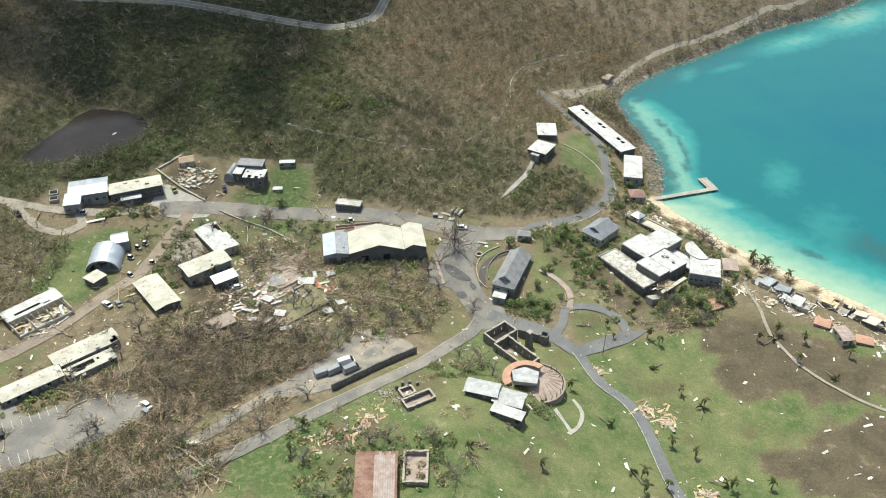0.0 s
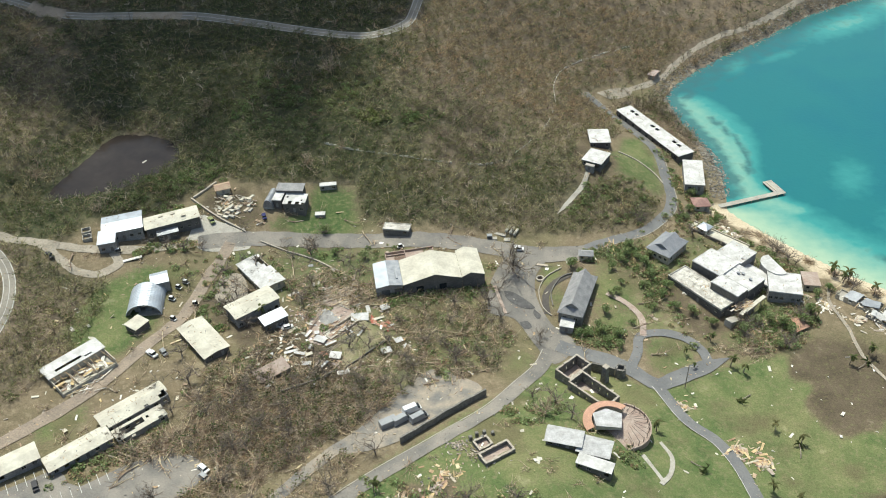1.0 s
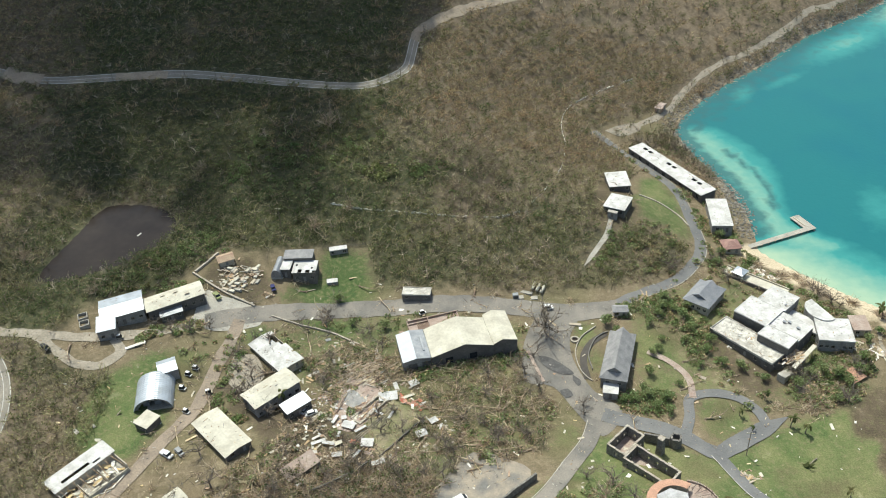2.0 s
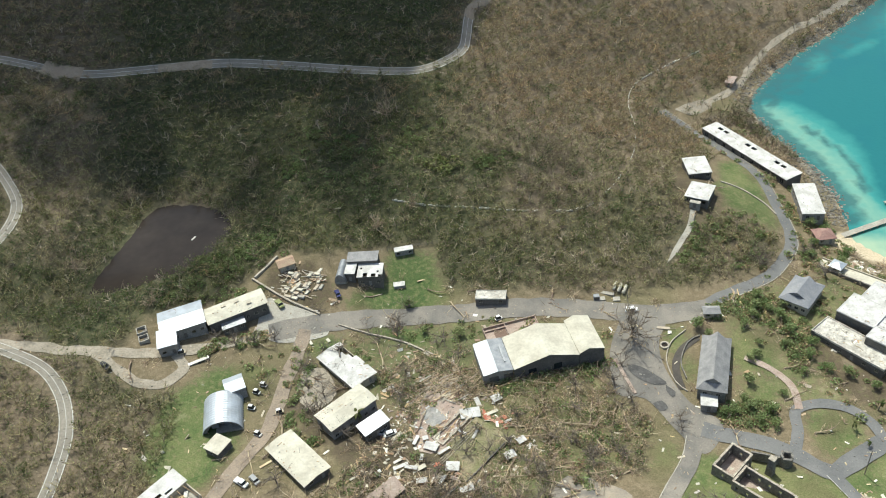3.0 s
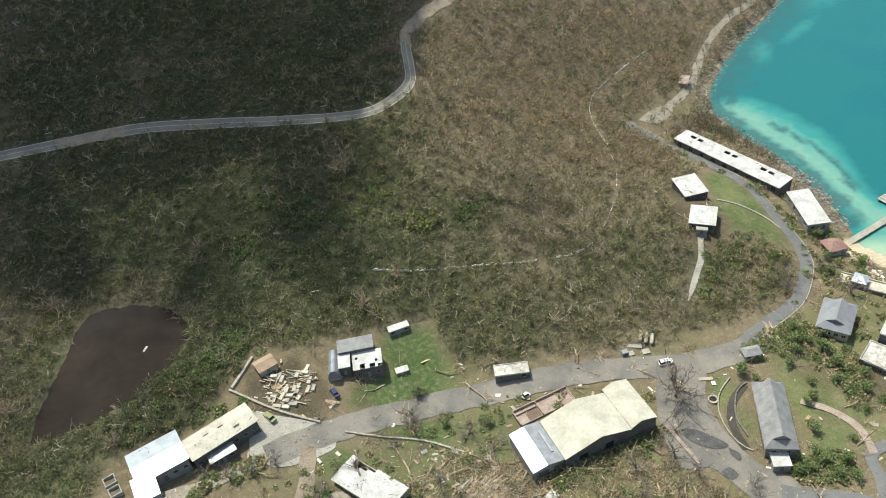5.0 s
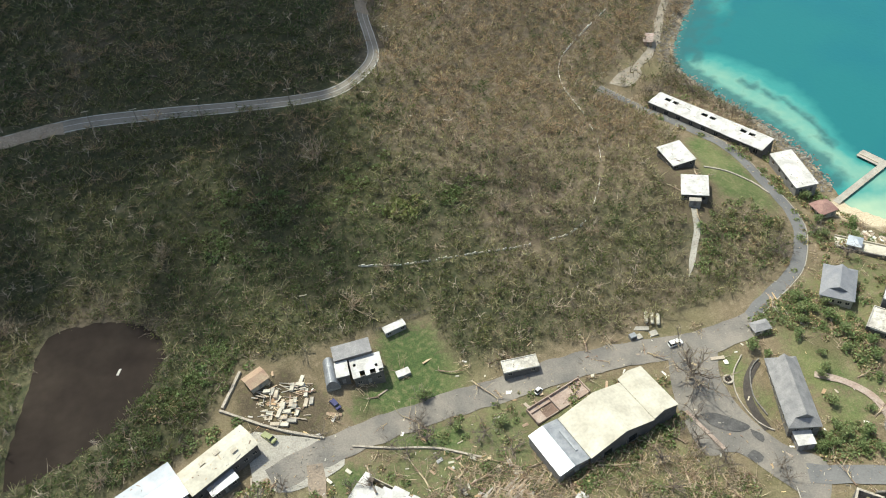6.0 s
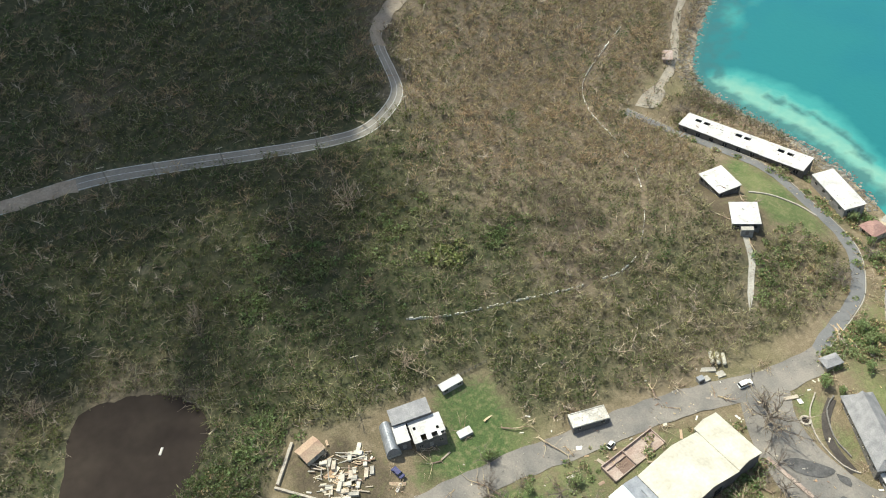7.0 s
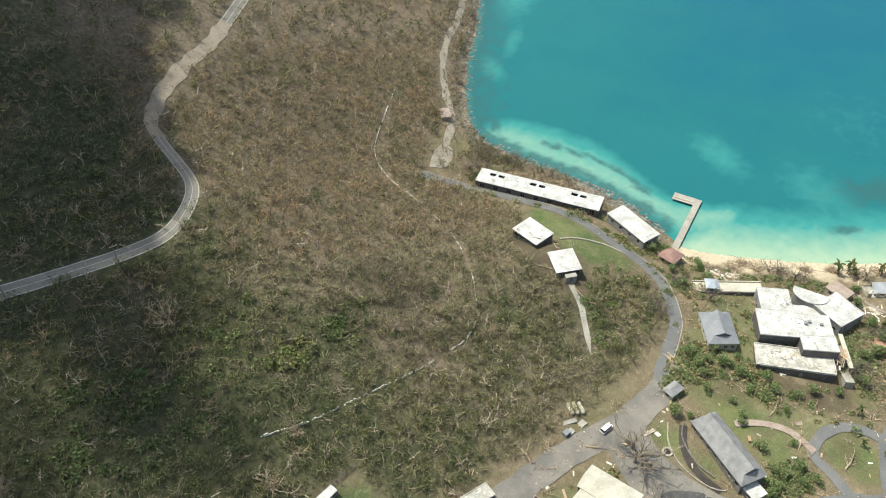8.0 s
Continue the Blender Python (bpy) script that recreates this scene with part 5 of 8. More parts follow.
low = scatter(-345, 120, 150, 520, 3.2, off=CLEARING)
lush = rng.random(len(low)) < greenness(low[:, 0], low[:, 1]) + 0.1
plant("undergrowth", "low brown leafless undergrowth between the stripped trees", "shrubs", [scrub(1.7, 26, 5), scrub(1.9, 30, 2)], low[~lush], [BARK_DARK, TWIGS_OLIVE, LEAF_OLIVE])
plant("green_undergrowth", "low olive-green regrowth between the stripped trees", "shrubs", [scrub(1.7, 10, 16), scrub(1.9, 8, 20)], low[lush], [BARK_DARK, TWIGS_OLIVE, LEAF_OLIVE])

# ---- the great warehouse ----
wh = thing("warehouse", -30.2, 287.0, 9, "large warehouse with a cream double-gabled roof and a pale metal bay", "warehouse")
wh_low = -2.0


def bay(parent, x0, x1, y0, y1, h, rise, ridge, wall, roof, label=""):
    """Part of a long shed: gabled across x, ridge running along y."""
    prof = [(x0, h), (ridge, h + rise), (x1, h)]
    bm = bmesh.new()
    rows = [[bm.verts.new((x, y, z + dz)) for x, z in prof] for y in (y0 - 0.4, y1 + 0.4) for dz in (0.0, 0.22)]
    for i in range(2):
        bm.faces.new((rows[1][i], rows[1][i + 1], rows[3][i + 1], rows[3][i]))
        bm.faces.new((rows[0][i + 1], rows[0][i], rows[2][i], rows[2][i + 1]))
        bm.faces.new((rows[0][i], rows[0][i + 1], rows[1][i + 1], rows[1][i]))
        bm.faces.new((rows[2][i + 1], rows[2][i], rows[3][i], rows[3][i + 1]))
    for i in (0, 2):
        bm.faces.new((rows[0][i], rows[1][i], rows[3][i], rows[2][i]))
    bmesh.ops.recalc_face_normals(bm, faces=bm.faces[:])
    part("roof", bm, roof, parent, label)
    for y in (y0, y1 - 0.3):
        bm = bmesh.new()
        pts = [(x0 + 0.05, wh_low), (x1 - 0.05, wh_low), (x1 - 0.05, h - 0.02), (ridge, h + rise - 0.02), (x0 + 0.05, h - 0.02)]
        a, b = [bm.verts.new((x, y, z)) for x, z in pts], [bm.verts.new((x, y + 0.3, z)) for x, z in pts]
        bm.faces.new(a), bm.faces.new(b[::-1])
        for i in range(5):
            bm.faces.new((a[i], b[i], b[(i + 1) % 5], a[(i + 1) % 5]))
        bmesh.ops.recalc_face_normals(bm, faces=bm.faces[:])
        part("wall", bm, wall, parent)


bay(wh, -21.5, -11.2, -7.4, 7.6, 4.4, 0.9, -16.5, GREY_WALL, PALE_METAL, "pale blue-grey metal roof")
bay(wh, -11.0, 12.0, -7.8, 7.4, 4.6, 3.2, 1.5, DARK_WALL, CREAM_ROOF, "cream membrane roof")
bay(wh, 12.05, 21.0, -7.6, 8.6, 4.8, 1.6, 15.5, DARK_WALL, CREAM_ROOF, "cream membrane roof")
for x, y0, y1 in ((-21.4, -7.1, 7.2), (20.7, -7.3, 8.2)):
    part("wall", box(bmesh.new(), x - 0.15, y0, wh_low, x + 0.15, y1, 4.4), GREY_WALL, wh)
for u in (-19.5, -14.5):
    part("roll_door", box(bmesh.new(), u, -7.48, -0.6, u + 3.2, -7.4, 2.9), DARK_WALL, wh, "dark roller door")
bm = bmesh.new()
solid(bm, [(-16.3, -7.85), (-11.1, -7.85), (-11.1, 8.05), (-16.3, 8.05)], lambda u, v: 4.63 + 0.9 * (-11.2 - u) / 5.3, lambda u, v: 4.7 + 0.9 * (-11.2 - u) / 5.3)
part("roof_sheet", bm, GREY_METAL, wh, "dull grey sheets on the metal bay")
for u in (-6, 3):
    part("opening", box(bmesh.new(), u, -7.9, 0.4, u + 2.8, -7.8, 2.9), GLASS_DARK, wh, "dark glazed opening")
part("roof_vent", box(bmesh.new(), -13.4, -4, 5.0, -12.6, 4, 5.45, bevel=0.08), GREY_METAL, wh, "grey ridge vent")

slab = thing("loading_dock", -38.2, 300.6, 11, "roofless pinkish loading dock with broken low walls", "ruin")
part("floor", box(bmesh.new(), -10, -2.9, -0.8, 10, 2.9, 0.35), PINK_SLAB, slab)
for q in ((-10, 2.7, 10, 3.0, 1.3), (-10, -2.9, -9.7, 2.7, 1.1), (9.7, -2.9, 10, 2.7, 0.9), (-2, -2.9, -1.7, 2.7, 1.4), (-10, 1.0, -2, 1.25, 1.0)):
    part("wall", box(bmesh.new(), q[0], q[1], -0.6, q[2], q[3], q[4]), PINK_SLAB, slab)
part("pit", box(bmesh.new(), -6.5, -2.6, 0.36, -2.1, 0.9, 0.42), surface("brown_silt", (0.16, 0.11, 0.085), (0.2, 0.14, 0.11), 1.5, 0.3), slab, "brown silted pit")

# ---- arched huts ----
def arched(x, y, turn, R, LEN, UP, label, shell, torn):
    hut = thing("arched_hut", x, y, turn, label, "hut")
    bm = bmesh.new()
    rings = []
    steps = int(LEN * 2)
    for k in range(steps + 1):
        v = -LEN / 2 + LEN * k / steps
        r = 1.0 + (0.008 if k % 2 else -0.008)
        rings.append([bm.verts.new((R * r * math.cos(math.pi * i / 16), v, UP * r * math.sin(math.pi * i / 16) - 0.3)) for i in range(17)])
    for a, b in zip(rings, rings[1:]):
        for i in range(16):
            bm.faces.new((a[i], a[i + 1], b[i + 1], b[i]))
    bmesh.ops.recalc_face_normals(bm, faces=bm.faces[:])
    sk = part("shell", bm, shell, hut)
    sk.modifiers.new("thick", "SOLIDIFY").thickness = 0.12
    for v, hole in ((-LEN / 2 + (0.9 if torn else 0.2), torn), (LEN / 2 - 0.3, False)):
        bm = bmesh.new()
        outer = [bm.verts.new((R * 0.97 * math.cos(math.pi * i / 16), v, UP * 0.97 * math.sin(math.pi * i / 16) - 0.3)) for i in range(17)]
        if hole:
            inner = [bm.verts.new((R * 0.78 * math.cos(math.pi * i / 16), v + 0.02, UP * (0.72 + 0.09 * math.sin(i * 2.3)) * math.sin(math.pi * i / 16) - 0.3)) for i in range(17)]
            for i in range(16):
                bm.faces.new((outer[i], outer[i + 1], inner[i + 1], inner[i]))
        else:
            bm.faces.new(outer)
        end = part("end_wall", bm, GREY_WALL, hut, "torn end wall" if hole else "")
        end.modifiers.new("thick", "SOLIDIFY").thickness = 0.12
    part("floor", box(bmesh.new(), -R + 0.2, -LEN / 2 + 0.1, -0.8, R - 0.2, LEN / 2 - 0.1, 0.08), CONCRETE, hut)
    if torn:
        for u in (-3.5, 0.5, 3.6):
            part("crate", box(bmesh.new(), u, -4.5, 0.08, u + 2.2, -2.0, 1.8, bevel=0.1), GREY_METAL, hut, "grey crate inside the hut")
    return hut


arched(-137.6, 271.0, 8, 6.6, 14.0, 5.6, "arched pale blue corrugated metal hut with a torn front", PALE_METAL, True)
arched(-99.8, 335.4, -8, 2.2, 9.8, 4.2, "narrow arched grey corrugated hut beside the plant house", GREY_METAL, False)

# ---- wrecked longhouse ----
wreck = thing("wrecked_longhouse", -150.4, 235.5, 47, "wrecked longhouse with half its white roof torn off", "building")
part("floor", box(bmesh.new(), -10.2, -7.4, -1.8, 10.2, 7.4, 0.2), CONCRETE, wreck)
for q in ((-10.1, 6.9, 10.1, 7.2, 3.4), (-10.1, -7.2, 10.1, -6.9, 1.1), (-10.1, -6.9, -9.8, 6.9, 2.4), (9.8, -6.9, 10.1, 6.9, 2.6), (-10, 0.4, 10, 0.65, 3.1), (-4, -6.9, -3.8, 0.4, 1.8), (3, -6.9, 3.2, 0.4, 2.0)):
    part("wall", box(bmesh.new(), q[0], q[1], 0.0, q[2], q[3], q[4]), CREAM_WALL, wreck)


def holed_slab(x0, x1, y0, y1, z0, z1, holes, slope=0.0):
    """A roof slab with plan holes (x0, x1, y0, y1)."""
    us, vs = sorted({x0, x1, *[h[0] for h in holes], *[h[1] for h in holes]}), sorted({y0, y1, *[h[2] for h in holes], *[h[3] for h in holes]})
    return cut_plate(us, vs, lambda u, v: any(h[0] < u < h[1] and h[2] < v < h[3] for h in holes), lambda u, v, side: (u, v, (z1 if side else z0) + slope * v))


part("roof", holed_slab(-10.6, 10.6, 0.2, 7.8, 3.3, 3.5, [(-7.0, 2.6, 2.0, 3.3), (3.4, 6.0, 1.2, 2.0)]), WHITE_ROOF, wreck, "white roof sheet with long torn gaps")
for i in range(9):
    u = -9 + 2.2 * i
    part("rafter", tube(bmesh.new(), (u, 0.5, 3.1), (u + random.uniform(-0.8, 0.8), -6.4, random.uniform(1.2, 2.8)), 0.1, 0.08, 4), WOOD_RAW, wreck)
for i in range(26):
    u, v = random.uniform(-9, 9.2), random.uniform(-6.4, -0.3)
    ob = part("board", box(bmesh.new(), -random.uniform(0.6, 2.0), -random.uniform(0.2, 0.8), -0.05, random.uniform(0.6, 2.0), random.uniform(0.2, 0.8), 0.06), random.choice([CHIP_WHITE, CHIP_WHITE, CREAM_ROOF, WOOD_RAW]), wreck)
    ob.matrix_basis = pose(u, v, random.uniform(0.5, 1.6), random.uniform(-25, 25), random.uniform(-25, 25), random.uniform(0, 180))

# ---- long shore building: three stepped wings with open wells in the roof ----
for k in range(3):
    u = (k - 1) * 17.9
    c, s = math.cos(radians(-66.4)), math.sin(radians(-66.4))
    wing = thing("shore_wing", 81.0 + u * c, 398.6 + u * s, -66.4, "long white flat-roofed wing on the shore with two open wells", "building", "wings of the shore building", z=6.1)
    L, W, h = 17.8, 8.0, 3.5
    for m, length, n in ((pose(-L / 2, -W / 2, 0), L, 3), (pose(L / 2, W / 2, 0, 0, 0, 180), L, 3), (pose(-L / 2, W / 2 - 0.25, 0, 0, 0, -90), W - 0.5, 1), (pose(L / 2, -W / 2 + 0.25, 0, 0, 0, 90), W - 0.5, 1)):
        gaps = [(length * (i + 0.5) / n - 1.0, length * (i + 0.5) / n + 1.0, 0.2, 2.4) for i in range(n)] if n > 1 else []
        # shade along the wing walls is put into their dark colour
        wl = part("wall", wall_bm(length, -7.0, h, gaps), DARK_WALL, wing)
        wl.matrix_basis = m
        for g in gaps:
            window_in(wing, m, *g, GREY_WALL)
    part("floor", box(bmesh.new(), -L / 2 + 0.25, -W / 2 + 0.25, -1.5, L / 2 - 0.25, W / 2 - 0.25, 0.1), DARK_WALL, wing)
    d = (k - 1) * 0.35
    part("roof", holed_slab(-L / 2 - 0.05, L / 2 + 0.05, -W / 2 - 0.5 - d * 0.4, W / 2 + 0.5, h, h + 0.28, [(-4.4, -1.7, 0.9, 2.6), (-0.6, 2.1, 0.9, 2.6)], 0.03), WHITE_ROOF, wing)
    for i in range(2):
        part("partition", box(bmesh.new(), -5.4 + 6.6 * i, -W / 2 + 0.3, 0.1, -5.2 + 6.6 * i, W / 2 - 0.3, h - 0.02), DARK_WALL, wing)

# round dining roof of the hotel
dome = thing("round_dining_room", 105.6, 288.9, 107, "white half-round dining room roof beside the beach", "building", "blocks of the beach hotel")
arc = [(-6.4, -2.6)] + [(6.4 * math.cos(math.pi * (1 - i / 20)), -1.2 + 4.8 * math.sin(math.pi * (1 - i / 20))) for i in range(21)] + [(6.4, -2.6)]
part("wall", solid(bmesh.new(), [(x * 0.94, y * 0.94) for x, y in arc], -2.0, 5.1), GREY_WALL, dome)
part("roof", solid(bmesh.new(), arc, 5.1, 5.45), WHITE_ROOF, dome)
for ux, uy, turn in ((90.5, 283.0, -50), (94, 279, -50), (92.2, 282.6, -50)):
    vent = thing("roof_vent", ux, uy, turn, "small dark vent box on a white hotel roof", "vent", "hotel roof vents", z=9.7)
    part("casing", box(bmesh.new(), -0.5, -0.4, -0.05, 0.5, 0.4, 0.6, bevel=0.06), GREY_WALL, vent)
    part("cap", box(bmesh.new(), -0.6, -0.5, 0.6, 0.6, 0.5, 0.7), GREY_METAL, vent)

# terrace edge wall
low_wall("terrace_wall", [(64.5, 286.5), (73, 276.5), (82, 266.5), (90, 272), (95, 275.5)], 2.6, 0.5, DARK_WALL, "dark terrace wall round the hotel's lower court")

# ---- roofless stone works ----
def roofless(name, x, y, L, W, turn, h, label, mat=STONE, openings=4, z=None):
    ob = thing(name, x, y, turn, label, "ruin", z=z)
    t = 0.6
    for m, length in ((pose(-L / 2, -W / 2, 0), L), (pose(L / 2, W / 2, 0, 0, 0, 180), L), (pose(-L / 2, W / 2 - t, 0, 0, 0, -90), W - 2 * t), (pose(L / 2, -W / 2 + t, 0, 0, 0, 90), W - 2 * t)):
        n = max(1, int(length / 3.2)) if openings else 0
        gaps = [(length * (i + 0.5) / n - 0.45, length * (i + 0.5) / n + 0.45, h * 0.32, h * 0.66) for i in range(n)]
        wl = part("wall", wall_bm(length, -2.5, h, gaps, t), mat, ob)
        wl.matrix_basis = m
        u = 0.0
        while u < length - 0.05:
            w = min(random.uniform(0.7, 1.6), length - u)
            part("coping_stone", box(bmesh.new(), u, -0.03, h, u + w - 0.04, t + 0.03, h + random.uniform(0.05, 0.35)), STONE_PALE, wl)
            u += w
    part("floor", box(bmesh.new(), -L / 2 + t, -W / 2 + t, -2.5, L / 2 - t, W / 2 - t, 0.1), PINK_SLAB, ob)
    return ob


roofless("stone_ruin", 20.4, 235.6, 11.0, 6.9, 41, 4.4, "roofless dark stone ruin with empty window holes", z=5.0)
roofless("stone_ruin", 25.6, 223.8, 16.4, 7.3, -49, 4.4, "long roofless stone ruin with a pale floor", z=6.2)
tower = thing("stone_tower", 37.0, 236.0, 0, "squat round stone tower open at the top", "tower", z=3.4)
bm = bmesh.new()
for i in range(16):
    a0, a1 = 2 * math.pi * i / 16, 2 * math.pi * (i + 1) / 16
    solid(bm, [(1.9 * math.cos(a0), 1.9 * math.sin(a0)), (1.9 * math.cos(a1), 1.9 * math.sin(a1)), (1.2 * math.cos(a1), 1.2 * math.sin(a1)), (1.2 * math.cos(a0), 1.2 * math.sin(a0))], -1, 4.6 + 0.25 * math.sin(i * 1.9))
bmesh.ops.remove_doubles(bm, verts=bm.verts[:], dist=0.001)
part("shaft", bm, STONE, tower)
stack = thing("stone_chimney", 31.0, 232.8, 41, "tall square tapering stone chimney", "chimney", z=4.0)
bm = bmesh.new()
r0, r1 = [bm.verts.new((sx * 1.2, sy * 1.2, -1)) for sx, sy in ((-1, -1), (1, -1), (1, 1), (-1, 1))], [bm.verts.new((sx * 0.8, sy * 0.8, 7.6)) for sx, sy in ((-1, -1), (1, -1), (1, 1), (-1, 1))]
for i in range(4):
    bm.faces.new((r0[i], r0[(i + 1) % 4], r1[(i + 1) % 4], r1[i]))
bm.faces.new(r1)
part("shaft", bm, STONE, stack)
part("cap", box(bmesh.new(), -1.0, -1.0, 7.6, 1.0, 1.0, 8.0, bevel=0.08), STONE_PALE, stack, "pale chimney cap")
low_wall("ruin_wall", [(27.5, 239.5), (31, 237.8), (35, 236.2)], 3.6, 0.6, STONE, "broken dark stone wall joining the chimney and the tower")

# ---- mill restaurant ----
def ring_part(name, parent, cx, cy, ra, rb, a0, a1, z0, z1, mat, label="", n=18, slope=0.0):
    bm = bmesh.new()
    rows = []
    for i in range(n + 1):
        a = radians(a0 + (a1 - a0) * i / n)
        rows.append([bm.verts.new((cx + r * math.cos(a), cy + r * math.sin(a), z)) for r, z in ((ra, z0 + slope), (rb, z0), (rb, z1), (ra, z1 + slope))])
    for p, q in zip(rows, rows[1:]):
        for i in range(4):
            bm.faces.new((p[i], p[(i + 1) % 4], q[(i + 1) % 4], q[i]))
    bm.faces.new(rows[0]), bm.faces.new(rows[-1][::-1])
    bmesh.ops.recalc_face_normals(bm, faces=bm.faces[:])
    return part(name, bm, mat, parent, label)


mill = thing("mill_restaurant", 28.0, 205.0, 0, "wrecked round restaurant with a terracotta ring and torn grey roofs", "building", z=ground_at(28, 205))
ring_part("terrace", mill, 3.5, 1.5, 0.01, 9.6, 0, 360, -2.6, 0.3, PINK_SLAB, "round pink paved terrace", 36)
ring_part("tile_roof", mill, 0.0, 1.5, 5.8, 8.6, 45, 205, 2.9, 3.1, BRICK_PINK, "arc of orange tiled roof", 20, 0.5)
ring_part("ring_wall", mill, 0.0, 1.5, 6.6, 7.0, 45, 205, -2.0, 3.0, CREAM_WALL, "", 20)
for i in range(10):
    a = radians(-75 + 14 * i)
    part("post", tube(bmesh.new(), (3.5 + 8.8 * math.cos(a), 1.5 + 8.8 * math.sin(a), 0.0), (3.5 + 8.8 * math.cos(a), 1.5 + 8.8 * math.sin(a), 2.6), 0.14, 0.12, 6), BARK_DARK, mill)
for i in range(12):
    a = radians(-75 + 13 * i)
    part("bare_rafter", tube(bmesh.new(), (3.5 + 8.8 * math.cos(a), 1.5 + 8.8 * math.sin(a), 2.6), (3.5 + 4.0 * math.cos(a + 0.1), 1.5 + 4.0 * math.sin(a + 0.1), random.uniform(2.0, 3.8)), 0.1, 0.08, 4), BARK_DARK, mill)
ring_part("parapet", mill, 3.5, 1.5, 9.3, 9.7, -80, 75, 0.3, 1.0, PINK_SLAB, "low pinkish parapet", 18)
part("grey_roof", solid(bmesh.new(), [(-5.0, -1.5), (3.0, -2.0), (4.2, 4.5), (-0.5, 6.6), (-5.2, 4.2)], 2.7, lambda x, y: 3.9 - 0.1 * (x + y)), DENTED_GREY, mill, "dented pale grey metal roof")
annex = building("mill_annex", 12.3, 196.8, 10.5, 5.6, -16, 2.6, "low grey-roofed kitchen wing of the restaurant", DARK_WALL, DENTED_GREY, "gable", 1.0, windows=(4, 1))
building("mill_annex", 21.0, 193.4, 9.4, 6.2, -20, 2.8, "grey-roofed middle wing of the restaurant", DARK_WALL, DENTED_GREY, "gable", 1.2, windows=(3, 2))
building("mill_store", 20.0, 186.4, 10.6, 3.9, -25, 2.6, "long white flat-roofed store below the restaurant", DARK_WALL, WHITE_ROOF, "flat", over=0.15, windows=(4, 1))
low_wall("curved_path", [(43.5, 203), (46.0, 197), (44.0, 190), (40.0, 185)], 0.12, 1.6, CONCRETE, "curved pale concrete path off the terrace", "path")
low_wall("curved_path", [(36.5, 196), (39, 190), (41.0, 185.5)], 0.12, 1.6, CONCRETE, "curved pale concrete path off the terrace", "path")

# ---- rusty barn, hut ruins ----
barn = building("rusty_barn", -19.7, 157.0, 11.3, 17.0, 2, 4.2, "old barn under a striped rust-red and grey iron roof", DARK_WALL, RUST, "gable", 0.05, windows=(2, 3))
for i in range(9):
    w = part("iron_sheet", box(bmesh.new(), 0.0, -8.8, 4.5, 0.62, 8.8 - random.uniform(0, 1.5), 4.56), RUST_PALE, barn, "weathered grey iron sheet")
    w.matrix_basis = pose(-0.6 + i * 0.68, 0, random.uniform(0, 0.03))
roofless("hut_ruin", -8.5, 163.0, 7.5, 12.0, 0, 1.6, "low broken concrete foundations beside the barn", PINK_SLAB)
roofless("stone_cell", -8.6, 191.5, 10.5, 4.6, 30, 1.5, "small roofless stone hut ruin", STONE, 2)
roofless("stone_cell", -12.5, 196.2, 5.0, 4.2, 30, 1.3, "crumbled stone cell open to the sky", STONE, 1)
building("fallen_roof", -83.6, 233.4, 11.5, 5.0, 38, 1.6, "collapsed hut under a dusty brown roof", DARK_WALL, PINK_SLAB, "shed", 1.2, 0.2, windows=(3, 1))
pad = thing("overgrown_foundation", -56.7, 250.3, 45, "flat grassy foundation of a vanished hut", "foundation")
part("slab", box(bmesh.new(), -10.6, -7.0, -2.4, 10.6, 7.0, 0.55, bevel=0.05), surface("mossy_concrete", (0.17, 0.175, 0.085), (0.27, 0.235, 0.15), 3, 0.5, 0.95, grain=0.35), pad)
part("edge", box(bmesh.new(), -10.7, -7.35, -2.4, 10.7, -7.0, 0.9), DARK_WALL, pad, "dark retaining edge")
for v in (3.2, 4.0, 4.8, 6.9):
    part("rail", box(bmesh.new(), -9.6, v, 0.5, 8.8, v + 0.16, 0.75), STONE_PALE, pad, "pale concrete rail")
slab2 = thing("wet_slab", -70.6, 262.6, 40, "bare grey wet concrete floor", "slab")
part("slab", box(bmesh.new(), -6.0, -4.0, -1.2, 6.0, 4.0, 0.22), surface("wet_concrete", (0.2, 0.2, 0.2), (0.3, 0.29, 0.27), 2.5, 0.5, 0.5), slab2)
pillars = thing("stone_pillars", -12.0, 199.5, 20, "row of stumpy dark stone pillars in the ruin", "ruin")
for i, (u, v) in enumerate(((-4, 1.2), (-1.8, 1.6), (0.5, 1.0), (3.0, 0.4), (-3.2, -0.8), (-0.8, -0.6))):
    part("pillar", box(bmesh.new(), u - 0.5, v - 0.5, -0.6, u + 0.5, v + 0.5, 1.3 + 0.4 * (i % 3), bevel=0.1), STONE, pillars)
roofless("wrecked_cabin", -62.6, 258.6, 13.5, 4.6, 46, 0.9, "wrecked cabin reduced to low walls and boards", CREAM_WALL, 0)

